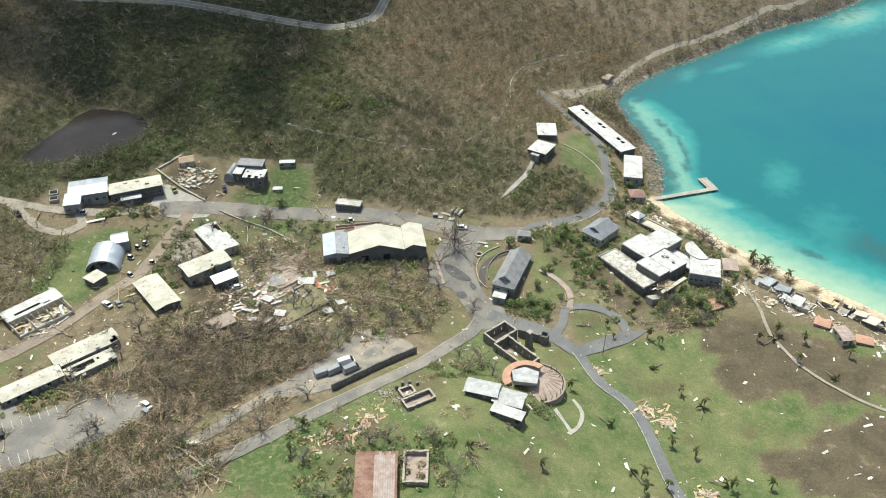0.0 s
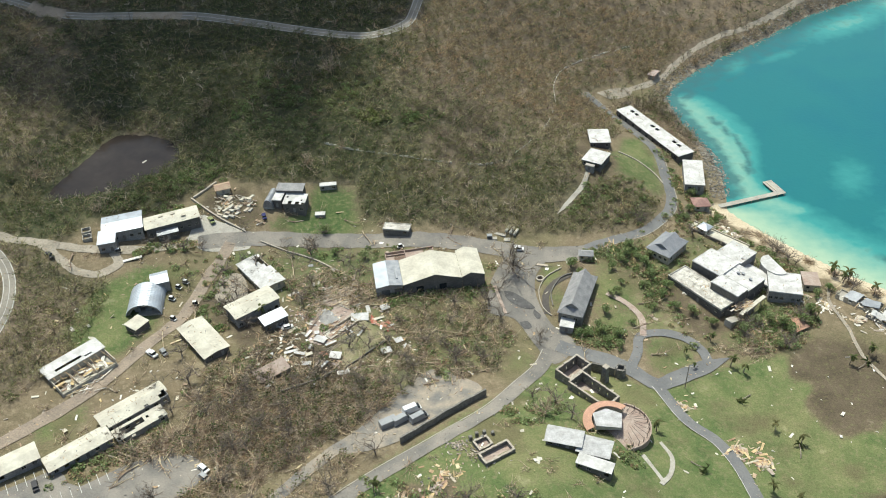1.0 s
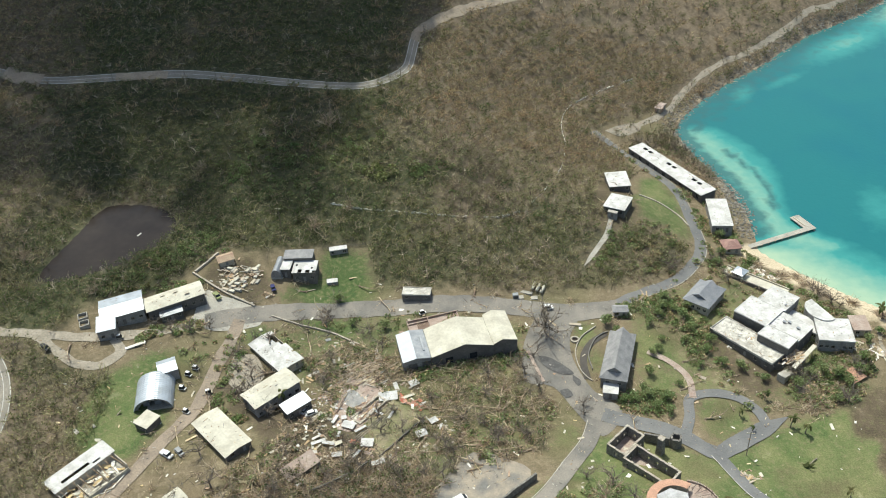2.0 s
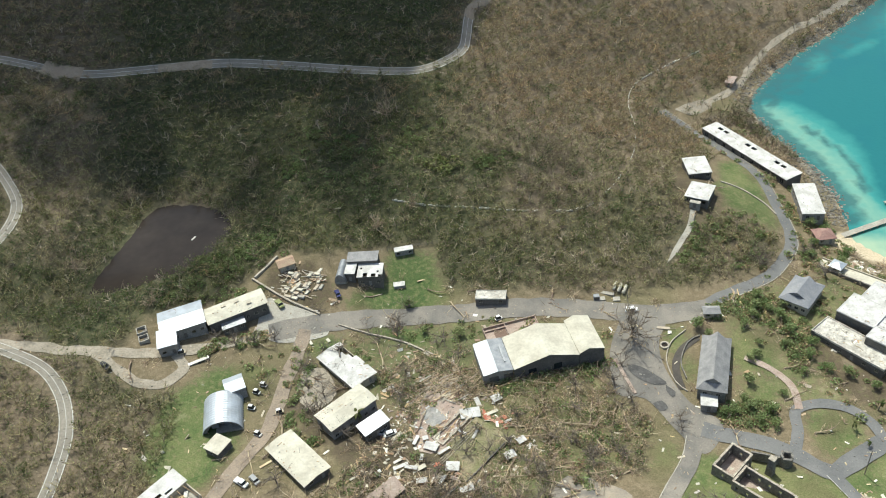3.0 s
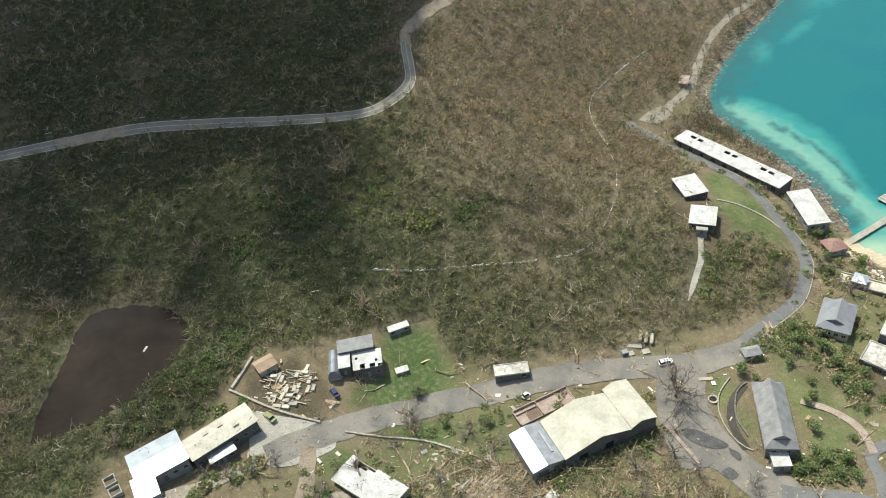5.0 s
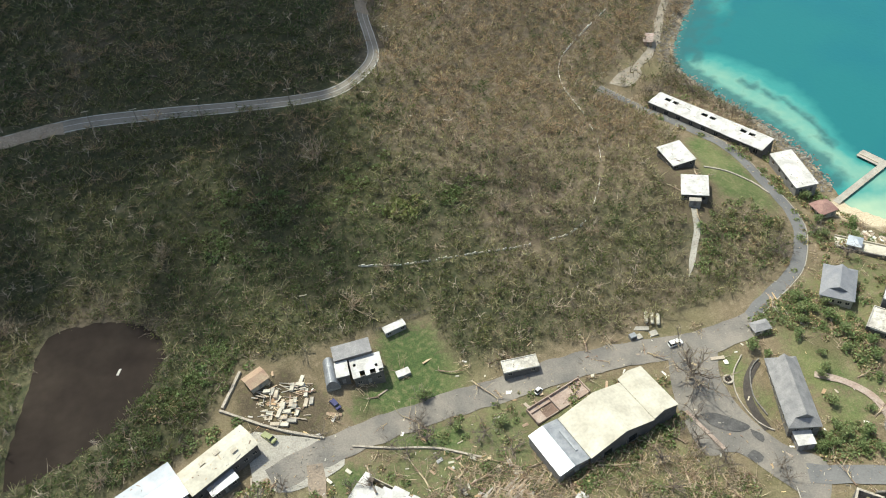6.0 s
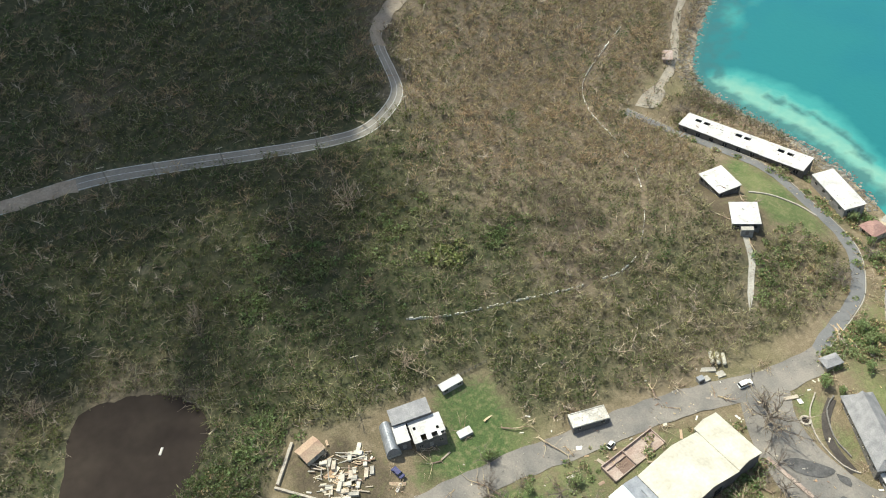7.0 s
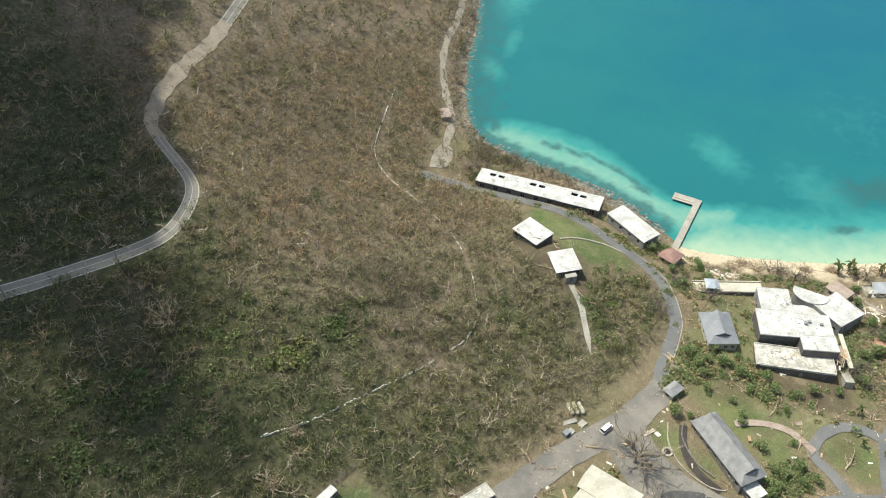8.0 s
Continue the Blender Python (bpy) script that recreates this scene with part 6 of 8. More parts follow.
# ---- beach row: broken cabins along the sand ----
def broken_cabin(x, y, L, W, turn, label, seed, wall, roof):
    rnd = random.Random(seed)
    ob = thing("beach_cabin", x, y, turn, label, "cabin", "broken beach cabins")
    part("floor", box(bmesh.new(), -L / 2, -W / 2, -1.2, L / 2, W / 2, 0.25), CONCRETE, ob)
    for u0, v0, u1, v1 in ((-L / 2, -W / 2, L / 2, -W / 2 + 0.2), (-L / 2, W / 2 - 0.2, L / 2, W / 2), (-L / 2, -W / 2 + 0.2, -L / 2 + 0.2, W / 2 - 0.2), (L / 2 - 0.2, -W / 2 + 0.2, L / 2, W / 2 - 0.2), (-0.1, -W / 2 + 0.2, 0.1, W / 2 - 0.2)):
        n = max(2, int(max(u1 - u0, v1 - v0) / 1.6))
        for i in range(n):
            if rnd.random() < 0.25:
                continue
            a, b = i / n, (i + 1) / n - 0.002
            q = (u0 + (u1 - u0) * a, v0, u0 + (u1 - u0) * b, v1) if u1 - u0 > v1 - v0 else (u0, v0 + (v1 - v0) * a, u1, v0 + (v1 - v0) * b)
            part("wall_stump", box(bmesh.new(), q[0], q[1], 0.25, q[2], q[3], rnd.uniform(0.7, 2.5)), wall, ob)
    for i in range(3):
        w, d = rnd.uniform(0.25, 0.5) * L, rnd.uniform(0.5, 0.95) * W
        sheet = part("roof_sheet", box(bmesh.new(), -w / 2, -d / 2, -0.06, w / 2, d / 2, 0.06), roof, ob, "torn roof sheet")
        sheet.matrix_basis = pose(rnd.uniform(-0.35, 0.35) * L, rnd.uniform(-0.2, 0.2) * W, rnd.uniform(1.6, 2.5), rnd.uniform(-14, 14), rnd.uniform(-12, 12), rnd.uniform(-12, 12))
    for i in range(14):
        k = rnd.uniform(0.7, 1.9)
        b = part("board", box(bmesh.new(), -k, -0.14, -0.04, k, 0.14, 0.04), rnd.choice([CHIP_WHITE, WOOD_PALE, CHIP_TAN, WOOD_RAW]), ob)
        b.matrix_basis = pose(rnd.uniform(-0.6, 0.6) * L, rnd.uniform(-0.6, 0.6) * W, rnd.uniform(0.4, 1.5), rnd.uniform(-20, 20), rnd.uniform(-25, 25), rnd.uniform(0, 180))
    return ob


for k, (x, y, L, W, turn, wall, roof) in enumerate(((134.3, 271.8, 16.0, 6.0, -44, CREAM_WALL, GREY_METAL), (142.4, 260.9, 8.5, 8.0, -40, CREAM_WALL, WHITE_ROOF), (155.0, 259.6, 12.5, 5.4, -43, DARK_WALL, CHIP_TAN), (164.6, 250.8, 12.5, 5.4, -43, DARK_WALL, CREAM_ROOF), (174.0, 242.2, 12.0, 5.4, -42, DARK_WALL, CHIP_TAN), (136.8, 263.0, 6.0, 3.6, -38, GREY_WALL, WHITE_ROOF))):
    broken_cabin(x, y, L, W, turn, ("long roofless beach cabin with grey walls" if k == 0 else "beach cabin smashed to wall stumps and boards"), 40 + k, wall, roof)
for x, y, L, W, turn in ((106.9, 260.1, 5.6, 5.0, 25), (146.7, 249.1, 5.2, 4.2, -30), (158.8, 238.8, 5.4, 4.0, -20)):
    building("fallen_roof", x, y, L, W, turn, 0.9, "collapsed hut under a broken orange tiled roof", CREAM_WALL, BRICK_PINK, "hip", 0.6, windows=(0, 0), door=False)

# low cream terrace between the kiosk and the hotel
deck = thing("beach_terrace", 91.0, 313.5, -46, "cream paved terrace with a dark retaining wall behind the beach", "terrace")
part("paving", box(bmesh.new(), -13.0, -2.2, -1.6, 13.0, 3.6, 0.9), CREAM_ROOF, deck)
part("retaining_wall", box(bmesh.new(), -13.0, -2.7, -2.0, 13.0, -2.22, 1.7), DARK_WALL, deck, "plain dark wall")
part("parapet", box(bmesh.new(), -13.0, 3.2, 0.9, 13.0, 3.6, 1.5), CREAM_WALL, deck, "low cream parapet")
for u in (-11, -4, 3.5, 10):
    part("pier", box(bmesh.new(), u - 0.4, -2.75, 0.9, u + 0.4, -2.1, 2.3, bevel=0.05), CREAM_WALL, deck, "cream wall pier")

building("pink_hut", 119.5, 283.4, 6.0, 8.0, -9, 2.8, "small pinkish hut at the beach's edge", CREAM_WALL, PINK_SLAB, "flat", over=0.2, windows=(2, 2))
building("orange_hut", 151.2, 240.6, 4.4, 7.6, 8, 2.8, "small hut with a rust and white sheet roof beside the field", CREAM_WALL, RUST_PALE, "gable", 0.6, windows=(2, 2))

# ---- jetty ----
jetty = thing("jetty", 101.0, 342.4, 17, "pale wooden L-shaped jetty on piles", "jetty", z=0.0)
for k in range(28):
    part("plank", box(bmesh.new(), -1.0 + 1.22 * k, -1.35, 1.0, -1.0 + 1.22 * (k + 1) - 0.05, 1.35, 1.14 + 0.015 * (k % 3)), CONCRETE, jetty)
for k in range(8):
    part("plank", box(bmesh.new(), 28.4, 1.4 + 1.15 * k, 1.0, 33.2, 1.4 + 1.15 * (k + 1) - 0.05, 1.14 + 0.015 * (k % 3)), CONCRETE, jetty)
part("kerb", box(bmesh.new(), 29.6, 2.0, 1.14, 30.0, 10.2, 1.5), WOOD_PALE, jetty, "low timber kerb")
for k in range(10):
    for v in (-1.2, 1.2):
        part("pile", tube(bmesh.new(), (1.5 + 3.4 * k, v, -5), (1.5 + 3.4 * k, v, 1.0), 0.18, 0.16, 6), WOOD_PALE, jetty)
for u, v in ((28.8, 10), (32.8, 10), (28.8, 5), (32.8, 5)):
    part("pile", tube(bmesh.new(), (u, v, -5), (u, v, 1.0), 0.18, 0.16, 6), WOOD_PALE, jetty)

# ---- walls ----
low_wall("retaining_wall", [(-38, 200.5), (-28, 208.5), (-18, 216.5), (-10.5, 222.5)], 2.8, 0.6, STONE, "long dark stone retaining wall beside the road")
low_wall("kerb_wall", [(-101, 311), (-91, 307), (-78, 302), (-67, 293.5)], 0.7, 0.6, STONE_PALE, "low pale kerb wall across the grass")
for i, (x, y, L, W, turn, tilt) in enumerate(((-56.0, 264.2, 6.6, 3.8, 5, 8), (-59.6, 257.0, 4.4, 0.9, -40, 4), (-69.3, 251.8, 4.4, 2.8, -25, 6), (-55.1, 255.3, 3.8, 0.9, 62, 3), (-74.0, 254.6, 3.8, 1.1, 65, 3), (-65.3, 249.7, 4.4, 0.9, 32, 4), (-45.1, 246.0, 3.8, 2.6, 25, 12), (-78.9, 244.5, 4.8, 1.1, 22, 6), (-75.7, 243.9, 4.0, 1.2, -15, 8), (-72.6, 238.7, 3.4, 1.8, 5, 6),
                                               (-40.9, 251.4, 3.0, 2.2, 30, 9), (-63.0, 243.4, 4.2, 3.2, -8, 5), (-59.3, 234.5, 4.4, 1.7, 12, 8), (-71.0, 255.3, 1.8, 1.6, 10, 5), (-83.5, 227.5, 3.4, 1.2, 60, 10), (-69.0, 228.0, 3.0, 1.2, 80, 6), (-46.9, 269.6, 3.4, 2.8, 30, 6), (-72.4, 247.6, 2.4, 1.0, 80, 4), (-66.4, 238.6, 3.8, 1.0, 55, 7))):
    sheet = thing("roof_panel", x, y, turn, "white roof panel lying bent among the wreckage", "roof panel", "fallen roof panels")
    part("sheet", box(bmesh.new(), -L / 2, -W / 2, 0.15, L / 2, W / 2, 0.27), WHITE_ROOF, sheet)
    sheet.children[0].matrix_basis = pose(0, 0, 0.9, tilt, tilt * 0.4, 0)
    for v in (-W * 0.3, W * 0.3):
        part("batten", box(bmesh.new(), -L / 2, v - 0.05, -0.05, L / 2, v + 0.05, 0.8), WOOD_RAW, sheet)
channel = tagged(new("water_1", ribbon_mesh("water", [(26, 290), (20, 286), (16, 280.5), (14.8, 275), (15.0, 269)], 2.6, surface("channel_mud", (0.05, 0.043, 0.037), (0.075, 0.065, 0.055), 2, 0.4, 0.5), 0.2)), "dark curved channel of still mud beside the hall", "channel", kind="structure")
low_wall("garden_wall", [(23, 294), (16.5, 289), (12.8, 281), (13.5, 272), (16.5, 268)], 0.6, 0.35, STONE_PALE, "low curved pale garden wall")
low_wall("garden_wall", [(27, 290.5), (22, 288), (17.5, 280), (17.5, 273)], 0.7, 0.35, STONE, "low curved pale garden wall")
low_wall("lot_wall", [(-135, 336), (-121, 324), (-108, 316)], 0.9, 0.7, STONE_PALE, "low pale wall round the cleared lot")
low_wall("lot_wall", [(-134, 336.5), (-126, 347)], 0.9, 0.9, STONE_PALE, "low pale wall round the cleared lot")
low_wall("garden_bank", [(-4.5, 283), (-3.0, 276), (-1.0, 268)], 0.6, 1.2, PINK_SLAB, "low broken pinkish wall beside the square")
low_wall("hill_wall", [(58, 369), (66, 366), (73, 359), (76, 352)], 0.5, 0.6, STONE_PALE, "low pale stone wall on the lawn")
for a, b in ((0, 4), (4, 8), (8, 10), (10, 12)):
    rnd, bm, run = random.Random(a), bmesh.new(), smooth_line(TRAIL[a:b + 1], 0.8)
    for p, q in zip(run, run[1:]):
        if noise.noise((p.x * 0.09, p.y * 0.09, 2.0)) > 0.22 or rnd.random() < 0.24:
            continue
        way = (q - p).normalized()
        side = Vector((way.y, -way.x)) * rnd.uniform(0.09, 0.18)
        q = p + way * rnd.uniform(0.55, 0.85)
        g = ground_at(p.x, p.y)
        solid(bm, [(p.x - side.x, p.y - side.y), (q.x - side.x, q.y - side.y), (q.x + side.x, q.y + side.y), (p.x + side.x, p.y + side.y)], g - 0.3, g + rnd.uniform(0.4, 1.1))
    me = bpy.data.meshes.new("hill_wall")
    bm.to_mesh(me)
    bm.free()
    me.materials.append(CHIP_WHITE)
    tagged(new("hill_wall", me), "thin pale broken boundary wall running through the woods", "wall")
low_wall("yard_wall", [(-80, 224), (-70, 229.5), (-61.5, 235.5)], 1.5, 0.5, DARK_WALL, "dark broken wall among fallen trees")

fence = thing("fence", -72.0, 345.8, 2, "dark wire fence along the lawn's edge", "fence")
for k in range(11):
    u = -10 + 2 * k
    g = ground_at(-72 + u, 345.8 + 0.035 * u) - ground_at(-72.0, 345.8)
    part("post", tube(bmesh.new(), (u, 0, g - 0.4), (u, 0, g + 1.6), 0.07, 0.06, 6), DARK_WALL, fence)
    if k < 10:
        g2 = ground_at(-70 + u, 345.8 + 0.035 * (u + 2)) - ground_at(-72.0, 345.8)
        for z in (0.5, 1.0, 1.5):
            part("rail", tube(bmesh.new(), (u, 0, g + z), (u + 2, 0, g2 + z), 0.05, 0.05, 4), DARK_WALL, fence)
for u, v in ((-4.0, 1.6), (1.0, 1.4), (5.0, -1.8)):
    c, sn = math.cos(radians(23)), math.sin(radians(23))
    x, y = -138.3 + u * c - v * sn, 317.2 + u * sn + v * c
    vent = thing("roof_vent", x, y, 23, "small tan vent box on the cream workshop roof", "vent", "workshop roof vents", z=ground_at(-138.3, 317.2) + 5.2)
    part("casing", box(bmesh.new(), -0.8, -0.5, -0.2, 0.8, 0.5, 0.7, bevel=0.06), WOOD_PALE, vent)
    part("cap", box(bmesh.new(), -0.95, -0.6, 0.7, 0.95, 0.6, 0.82), CREAM_WALL, vent)

# ---- vehicles ----
def car(x, y, turn, paint, label, style="saloon", group="", z=None):
    ob = thing("car" if style != "van" else "truck", x, y, turn, label, "car" if style != "van" else "truck", group, z=z)
    ob.location.z += 0.22
    L, W = {"saloon": (4.4, 1.8), "suv": (4.7, 1.9), "cart": (2.8, 1.4), "pickup": (5.2, 1.95), "van": (6.4, 2.3)}[style]
    body_h, roof_h = {"saloon": (0.85, 1.4), "suv": (1.0, 1.8), "cart": (0.6, 1.75), "pickup": (1.0, 1.75), "van": (1.0, 2.7)}[style]
    bm = box(bmesh.new(), -L / 2, -W / 2, 0.3, L / 2, W / 2, body_h, bevel=0.12)
    part("body", bm, PAINT[paint], ob)
    x0, x1 = {"saloon": (-1.5, 0.9), "suv": (-2.2, 1.0), "cart": (-1.1, 0.5), "pickup": (-0.6, 1.2), "van": (-3.1, 1.6)}[style]
    bm = bmesh.new()
    lo = [bm.verts.new((u, v, body_h)) for u, v in ((x0, -W / 2 + 0.06), (x1 + 0.5, -W / 2 + 0.06), (x1 + 0.5, W / 2 - 0.06), (x0, W / 2 - 0.06))]
    hi = [bm.verts.new((u, v, roof_h)) for u, v in ((x0 + 0.25, -W / 2 + 0.2), (x1, -W / 2 + 0.2), (x1, W / 2 - 0.2), (x0 + 0.25, W / 2 - 0.2))]
    for i in range(4):
        bm.faces.new((lo[i], lo[(i + 1) % 4], hi[(i + 1) % 4], hi[i]))
    bm.faces.new(hi)
    if style == "van":
        part("cargo_box", bm, PAINT[paint], ob)
        part("cab_glass", box(bmesh.new(), 1.9, -W / 2 + 0.1, 1.0, 2.7, W / 2 - 0.1, 1.9, bevel=0.15), GLASS_DARK, ob, "dark cab windows")
    else:
        part("window_band", bm, GLASS_DARK, ob, "dark windows all round")
        part("roof", box(bmesh.new(), x0 + 0.22, -W / 2 + 0.17, roof_h - 0.02, x1 + 0.05, W / 2 - 0.17, roof_h + 0.06, bevel=0.03), PAINT["white" if style == "cart" else paint], ob)
    r = 0.34 if style != "cart" else 0.24
    for u in (-L * 0.32, L * 0.32):
        for v in (-W / 2, W / 2 - 0.2):
            w = part("wheel", tube(bmesh.new(), (u, v - 0.02, r - 0.22), (u, v + 0.22, r - 0.22), r, r, 12), TYRE, ob)
            part("rim", tube(bmesh.new(), (u, v - 0.03, r - 0.22), (u, v + 0.23, r - 0.22), r * 0.55, r * 0.55, 10), CHROME, w)
    for v in (-W / 2 + 0.35, W / 2 - 0.35):
        part("headlight", box(bmesh.new(), L / 2 - 0.03, v - 0.18, 0.55, L / 2 + 0.02, v + 0.18, 0.72), CHROME, ob)
        part("tail_light", box(bmesh.new(), -L / 2 - 0.02, v - 0.15, 0.55, -L / 2 + 0.03, v + 0.15, 0.7), RUST, ob)
    return ob


for x, y, turn, paint, lab, style in [
    (6.5, 306.1, -3, "white", "white off-roader parked on the street", "suv"), (-101.6, 325.7, -72, "blue", "dark blue car beside the plant house", "saloon"), (-123.2, 321.5, -58, "green", "olive green pickup before the cream workshop", "pickup"),
    (-42.2, 306.2, 20, "white", "small white cart by the loading dock", "cart"), (-128.5, 273.6, -18, "white", "white cart by the arched hut", "cart"), (-127.6, 280.4, -25, "white", "white cart behind the arched hut", "cart"), (-125.6, 283.4, -20, "white", "white cart behind the arched hut", "cart"),
    (-127.6, 243.0, -38, "white", "white pickup parked beside the street", "pickup"), (-123.6, 243.6, -50, "grey", "grey battered car beside the street", "saloon"), (-97.7, 192.0, -40, "white", "white car at the car park's edge", "saloon"), (-96.6, 188.6, -40, "grey", "grey car at the car park's edge", "saloon"),
    (-147.1, 186.5, 122, "black", "black car in the silted car park", "saloon"), (-141.1, 175.8, 122, "red", "dark red car in the silted car park", "saloon"), (-139.2, 178.0, 122, "black", "black off-roader in the silted car park", "suv"), (-180.7, 293.1, -40, "black", "burnt-out black wreck beside the drive", "pickup"), (-38.2, 210.6, 35, "grey", "dusty grey lorry in the yard", "van"), (-32.6, 211.2, 33, "grey", "grey lorry in the yard", "van"), (-35.0, 215.4, 27, "white", "white box lorry in the yard", "van"),
    (-82.2, 258.2, 20, "white", "crushed white car under fallen branches", "saloon"), (-84.6, 259.8, 60, "grey", "crushed grey car under fallen branches", "saloon"), (-119.0, 271.0, 15, "sand", "sand-coloured cart by the street", "cart"), (-125.0, 262.0, -30, "white", "small white cart by the street", "cart"), (-156.0, 299.5, 10, "sand", "sand-coloured cart on the dusty road", "cart")]:
    car(x, y, turn, paint, lab, style)

# ---- yard things ----
cont = thing("container", -42.4, 209.2, 29, "pale box container standing in the yard", "container")
part("body", box(bmesh.new(), -2.8, -1.3, 0.0, 2.8, 1.3, 2.7, bevel=0.05), PAINT["grey"], cont)
part("door", box(bmesh.new(), 2.8, -1.2, 0.15, 2.86, 1.2, 2.55), GREY_METAL, cont)
for i in range(8):
    part("rib", box(bmesh.new(), -2.4 + 0.65 * i, -1.36, 0.1, -2.2 + 0.65 * i, -1.3, 2.6), PAINT["grey"], cont)
for k, (x, y) in enumerate(((3.0, 318.3), (4.7, 317.3), (6.3, 316.3))):
    t = thing("gas_tank", x, y, 62, "white cylindrical gas tank on saddles", "tank", "row of gas tanks")
    bm = tube(bmesh.new(), (-2.0, 0, 1.0), (2.0, 0, 1.0), 0.62, 0.62, 12)
    tube(bm, (2.0, 0, 1.0), (2.35, 0, 1.0), 0.62, 0.3, 12), tube(bm, (-2.0, 0, 1.0), (-2.35, 0, 1.0), 0.62, 0.3, 12)
    part("shell", bm, CREAM_ROOF, t)
    for u in (-1.3, 1.3):
        part("saddle", box(bmesh.new(), u - 0.15, -0.5, -0.2, u + 0.15, 0.5, 0.6), CONCRETE, t)
for x, y, L, W, turn in ((-0.5, 315.6, 5.2, 1.6, -25), (2.4, 312.6, 2.6, 2.2, -5), (-3.0, 313.0, 2.4, 2.0, 0)):
    t = thing("concrete_pad", x, y, turn, "pale concrete pad by the gas tanks", "slab")
    part("slab", box(bmesh.new(), -L / 2, -W / 2, -0.3, L / 2, W / 2, 0.35, bevel=0.03), CONCRETE, t)
gen = thing("generator", -5.0, 313.2, 0, "grey boxed generator beside the street", "generator")
part("casing", box(bmesh.new(), -1.1, -0.9, 0, 1.1, 0.9, 1.7, bevel=0.06), GREY_METAL, gen)
part("grille", box(bmesh.new(), -0.9, -0.94, 0.3, 0.9, -0.9, 1.3), DARK_WALL, gen)
well = thing("stone_well", 13.9, 287.9, 0, "round open stone basin in the grass", "well")
ring_part("kerb", well, 0, 0, 1.1, 1.7, 0, 360, -0.3, 0.7, STONE_PALE, "", 18)
ring_part("water", well, 0, 0, 0.01, 1.1, 0, 360, -0.3, 0.2, POND_WATER, "dark standing water", 18)
bench = thing("garden_cart", 15.6, 296.0, -15, "overturned wooden cart on the grass", "cart")
part("bed", box(bmesh.new(), -2.2, -0.6, 0.1, 2.2, 0.6, 0.6, bevel=0.04), WOOD_PALE, bench)
part("pole", tube(bmesh.new(), (2.0, 0, 0.3), (4.4, 0.4, 0.2), 0.08, 0.06), WOOD_PALE, bench)
for x, y, turn, L in ((-149.5, 295.6, 24, 7.5), (-76.5, 174.5, -8, 7.0)):
    t = thing("long_trailer", x, y, turn, "long white flat trailer lying in the grass", "trailer")
    part("deck", box(bmesh.new(), -L / 2, -0.7, 0.35, L / 2, 0.7, 0.75, bevel=0.04), CHIP_WHITE, t)
    part("axle", tube(bmesh.new(), (0, -0.8, 0.35), (0, 0.8, 0.35), 0.35, 0.35, 10), TYRE, t)
for x, y in ((-171.8, 310.0), (-170.2, 306.0)):
    t = thing("open_tank", x, y, 20, "square open concrete tank beside the workshop", "tank")
    for q in ((-1.8, -1.8, 1.8, -1.5), (-1.8, 1.5, 1.8, 1.8), (-1.8, -1.5, -1.5, 1.5), (1.5, -1.5, 1.8, 1.5)):
        part("side", box(bmesh.new(), q[0], q[1], -0.5, q[2], q[3], 1.3), CONCRETE, t)
    part("bottom", box(bmesh.new(), -1.5, -1.5, -0.5, 1.5, 1.5, 0.1), DARK_WALL, t)
raft = thing("float", -161.2, 360.4, 60, "small white float drifting on the pond", "float", z=POND_TOP - 0.1)
part("hull", box(bmesh.new(), -1.3, -0.4, 0, 1.3, 0.4, 0.35, bevel=0.12), CHIP_WHITE, raft)

# cleared lot: crates, planks and a tent-like shelter
shelter = building("lot_shelter", -122.0, 341.5, 6.0, 5.0, 20, 2.2, "small tan-roofed shelter on the cleared lot", CREAM_WALL, CHIP_TAN, "gable", 1.2, windows=(1, 1))
for i in range(26):
    x, y = -118 + random.uniform(-4, 12), 330 + random.uniform(-6, 9)
    t = thing("pallet", x, y, -28 + random.uniform(-8, 8) + 90 * (i % 2), "pallet of pale boards on the cleared lot", "pallet", "pallets on the cleared lot")
    part("load", box(bmesh.new(), -random.uniform(0.8, 1.8), -0.6, -0.1, random.uniform(0.8, 1.8), 0.6, random.uniform(0.4, 1.2), bevel=0.03), random.choice([WOOD_PALE, CREAM_ROOF, CREAM_ROOF, CONCRETE]), t)

# poles with wires
pole_at = [(58.4, 230.2), (-99.8, 357.6), (-112, 441), (-80, 435), (-150, 449), (-186, 451), (-44, 441), (-33, 462), (-30, 488), (-134, 444.5)]
for i, (x, y) in enumerate(pole_at):
    t = thing("power_pole", x, y, random.uniform(-10, 10), "weathered wooden power pole with a cross arm", "pole", "power poles")
    part("shaft", tube(bmesh.new(), (0, 0, -1), (random.uniform(-0.3, 0.3), 0, 11), 0.17, 0.11, 8), BARK_DARK, t)
    part("cross_arm", box(bmesh.new(), -1.3, -0.08, 10.2, 1.3, 0.08, 10.4), WOOD_PALE, t)
    for u in (-1.1, 0, 1.1):
        part("insulator", tube(bmesh.new(), (u, 0, 10.4), (u, 0, 10.65), 0.07, 0.05, 6), CHIP_WHITE, t)


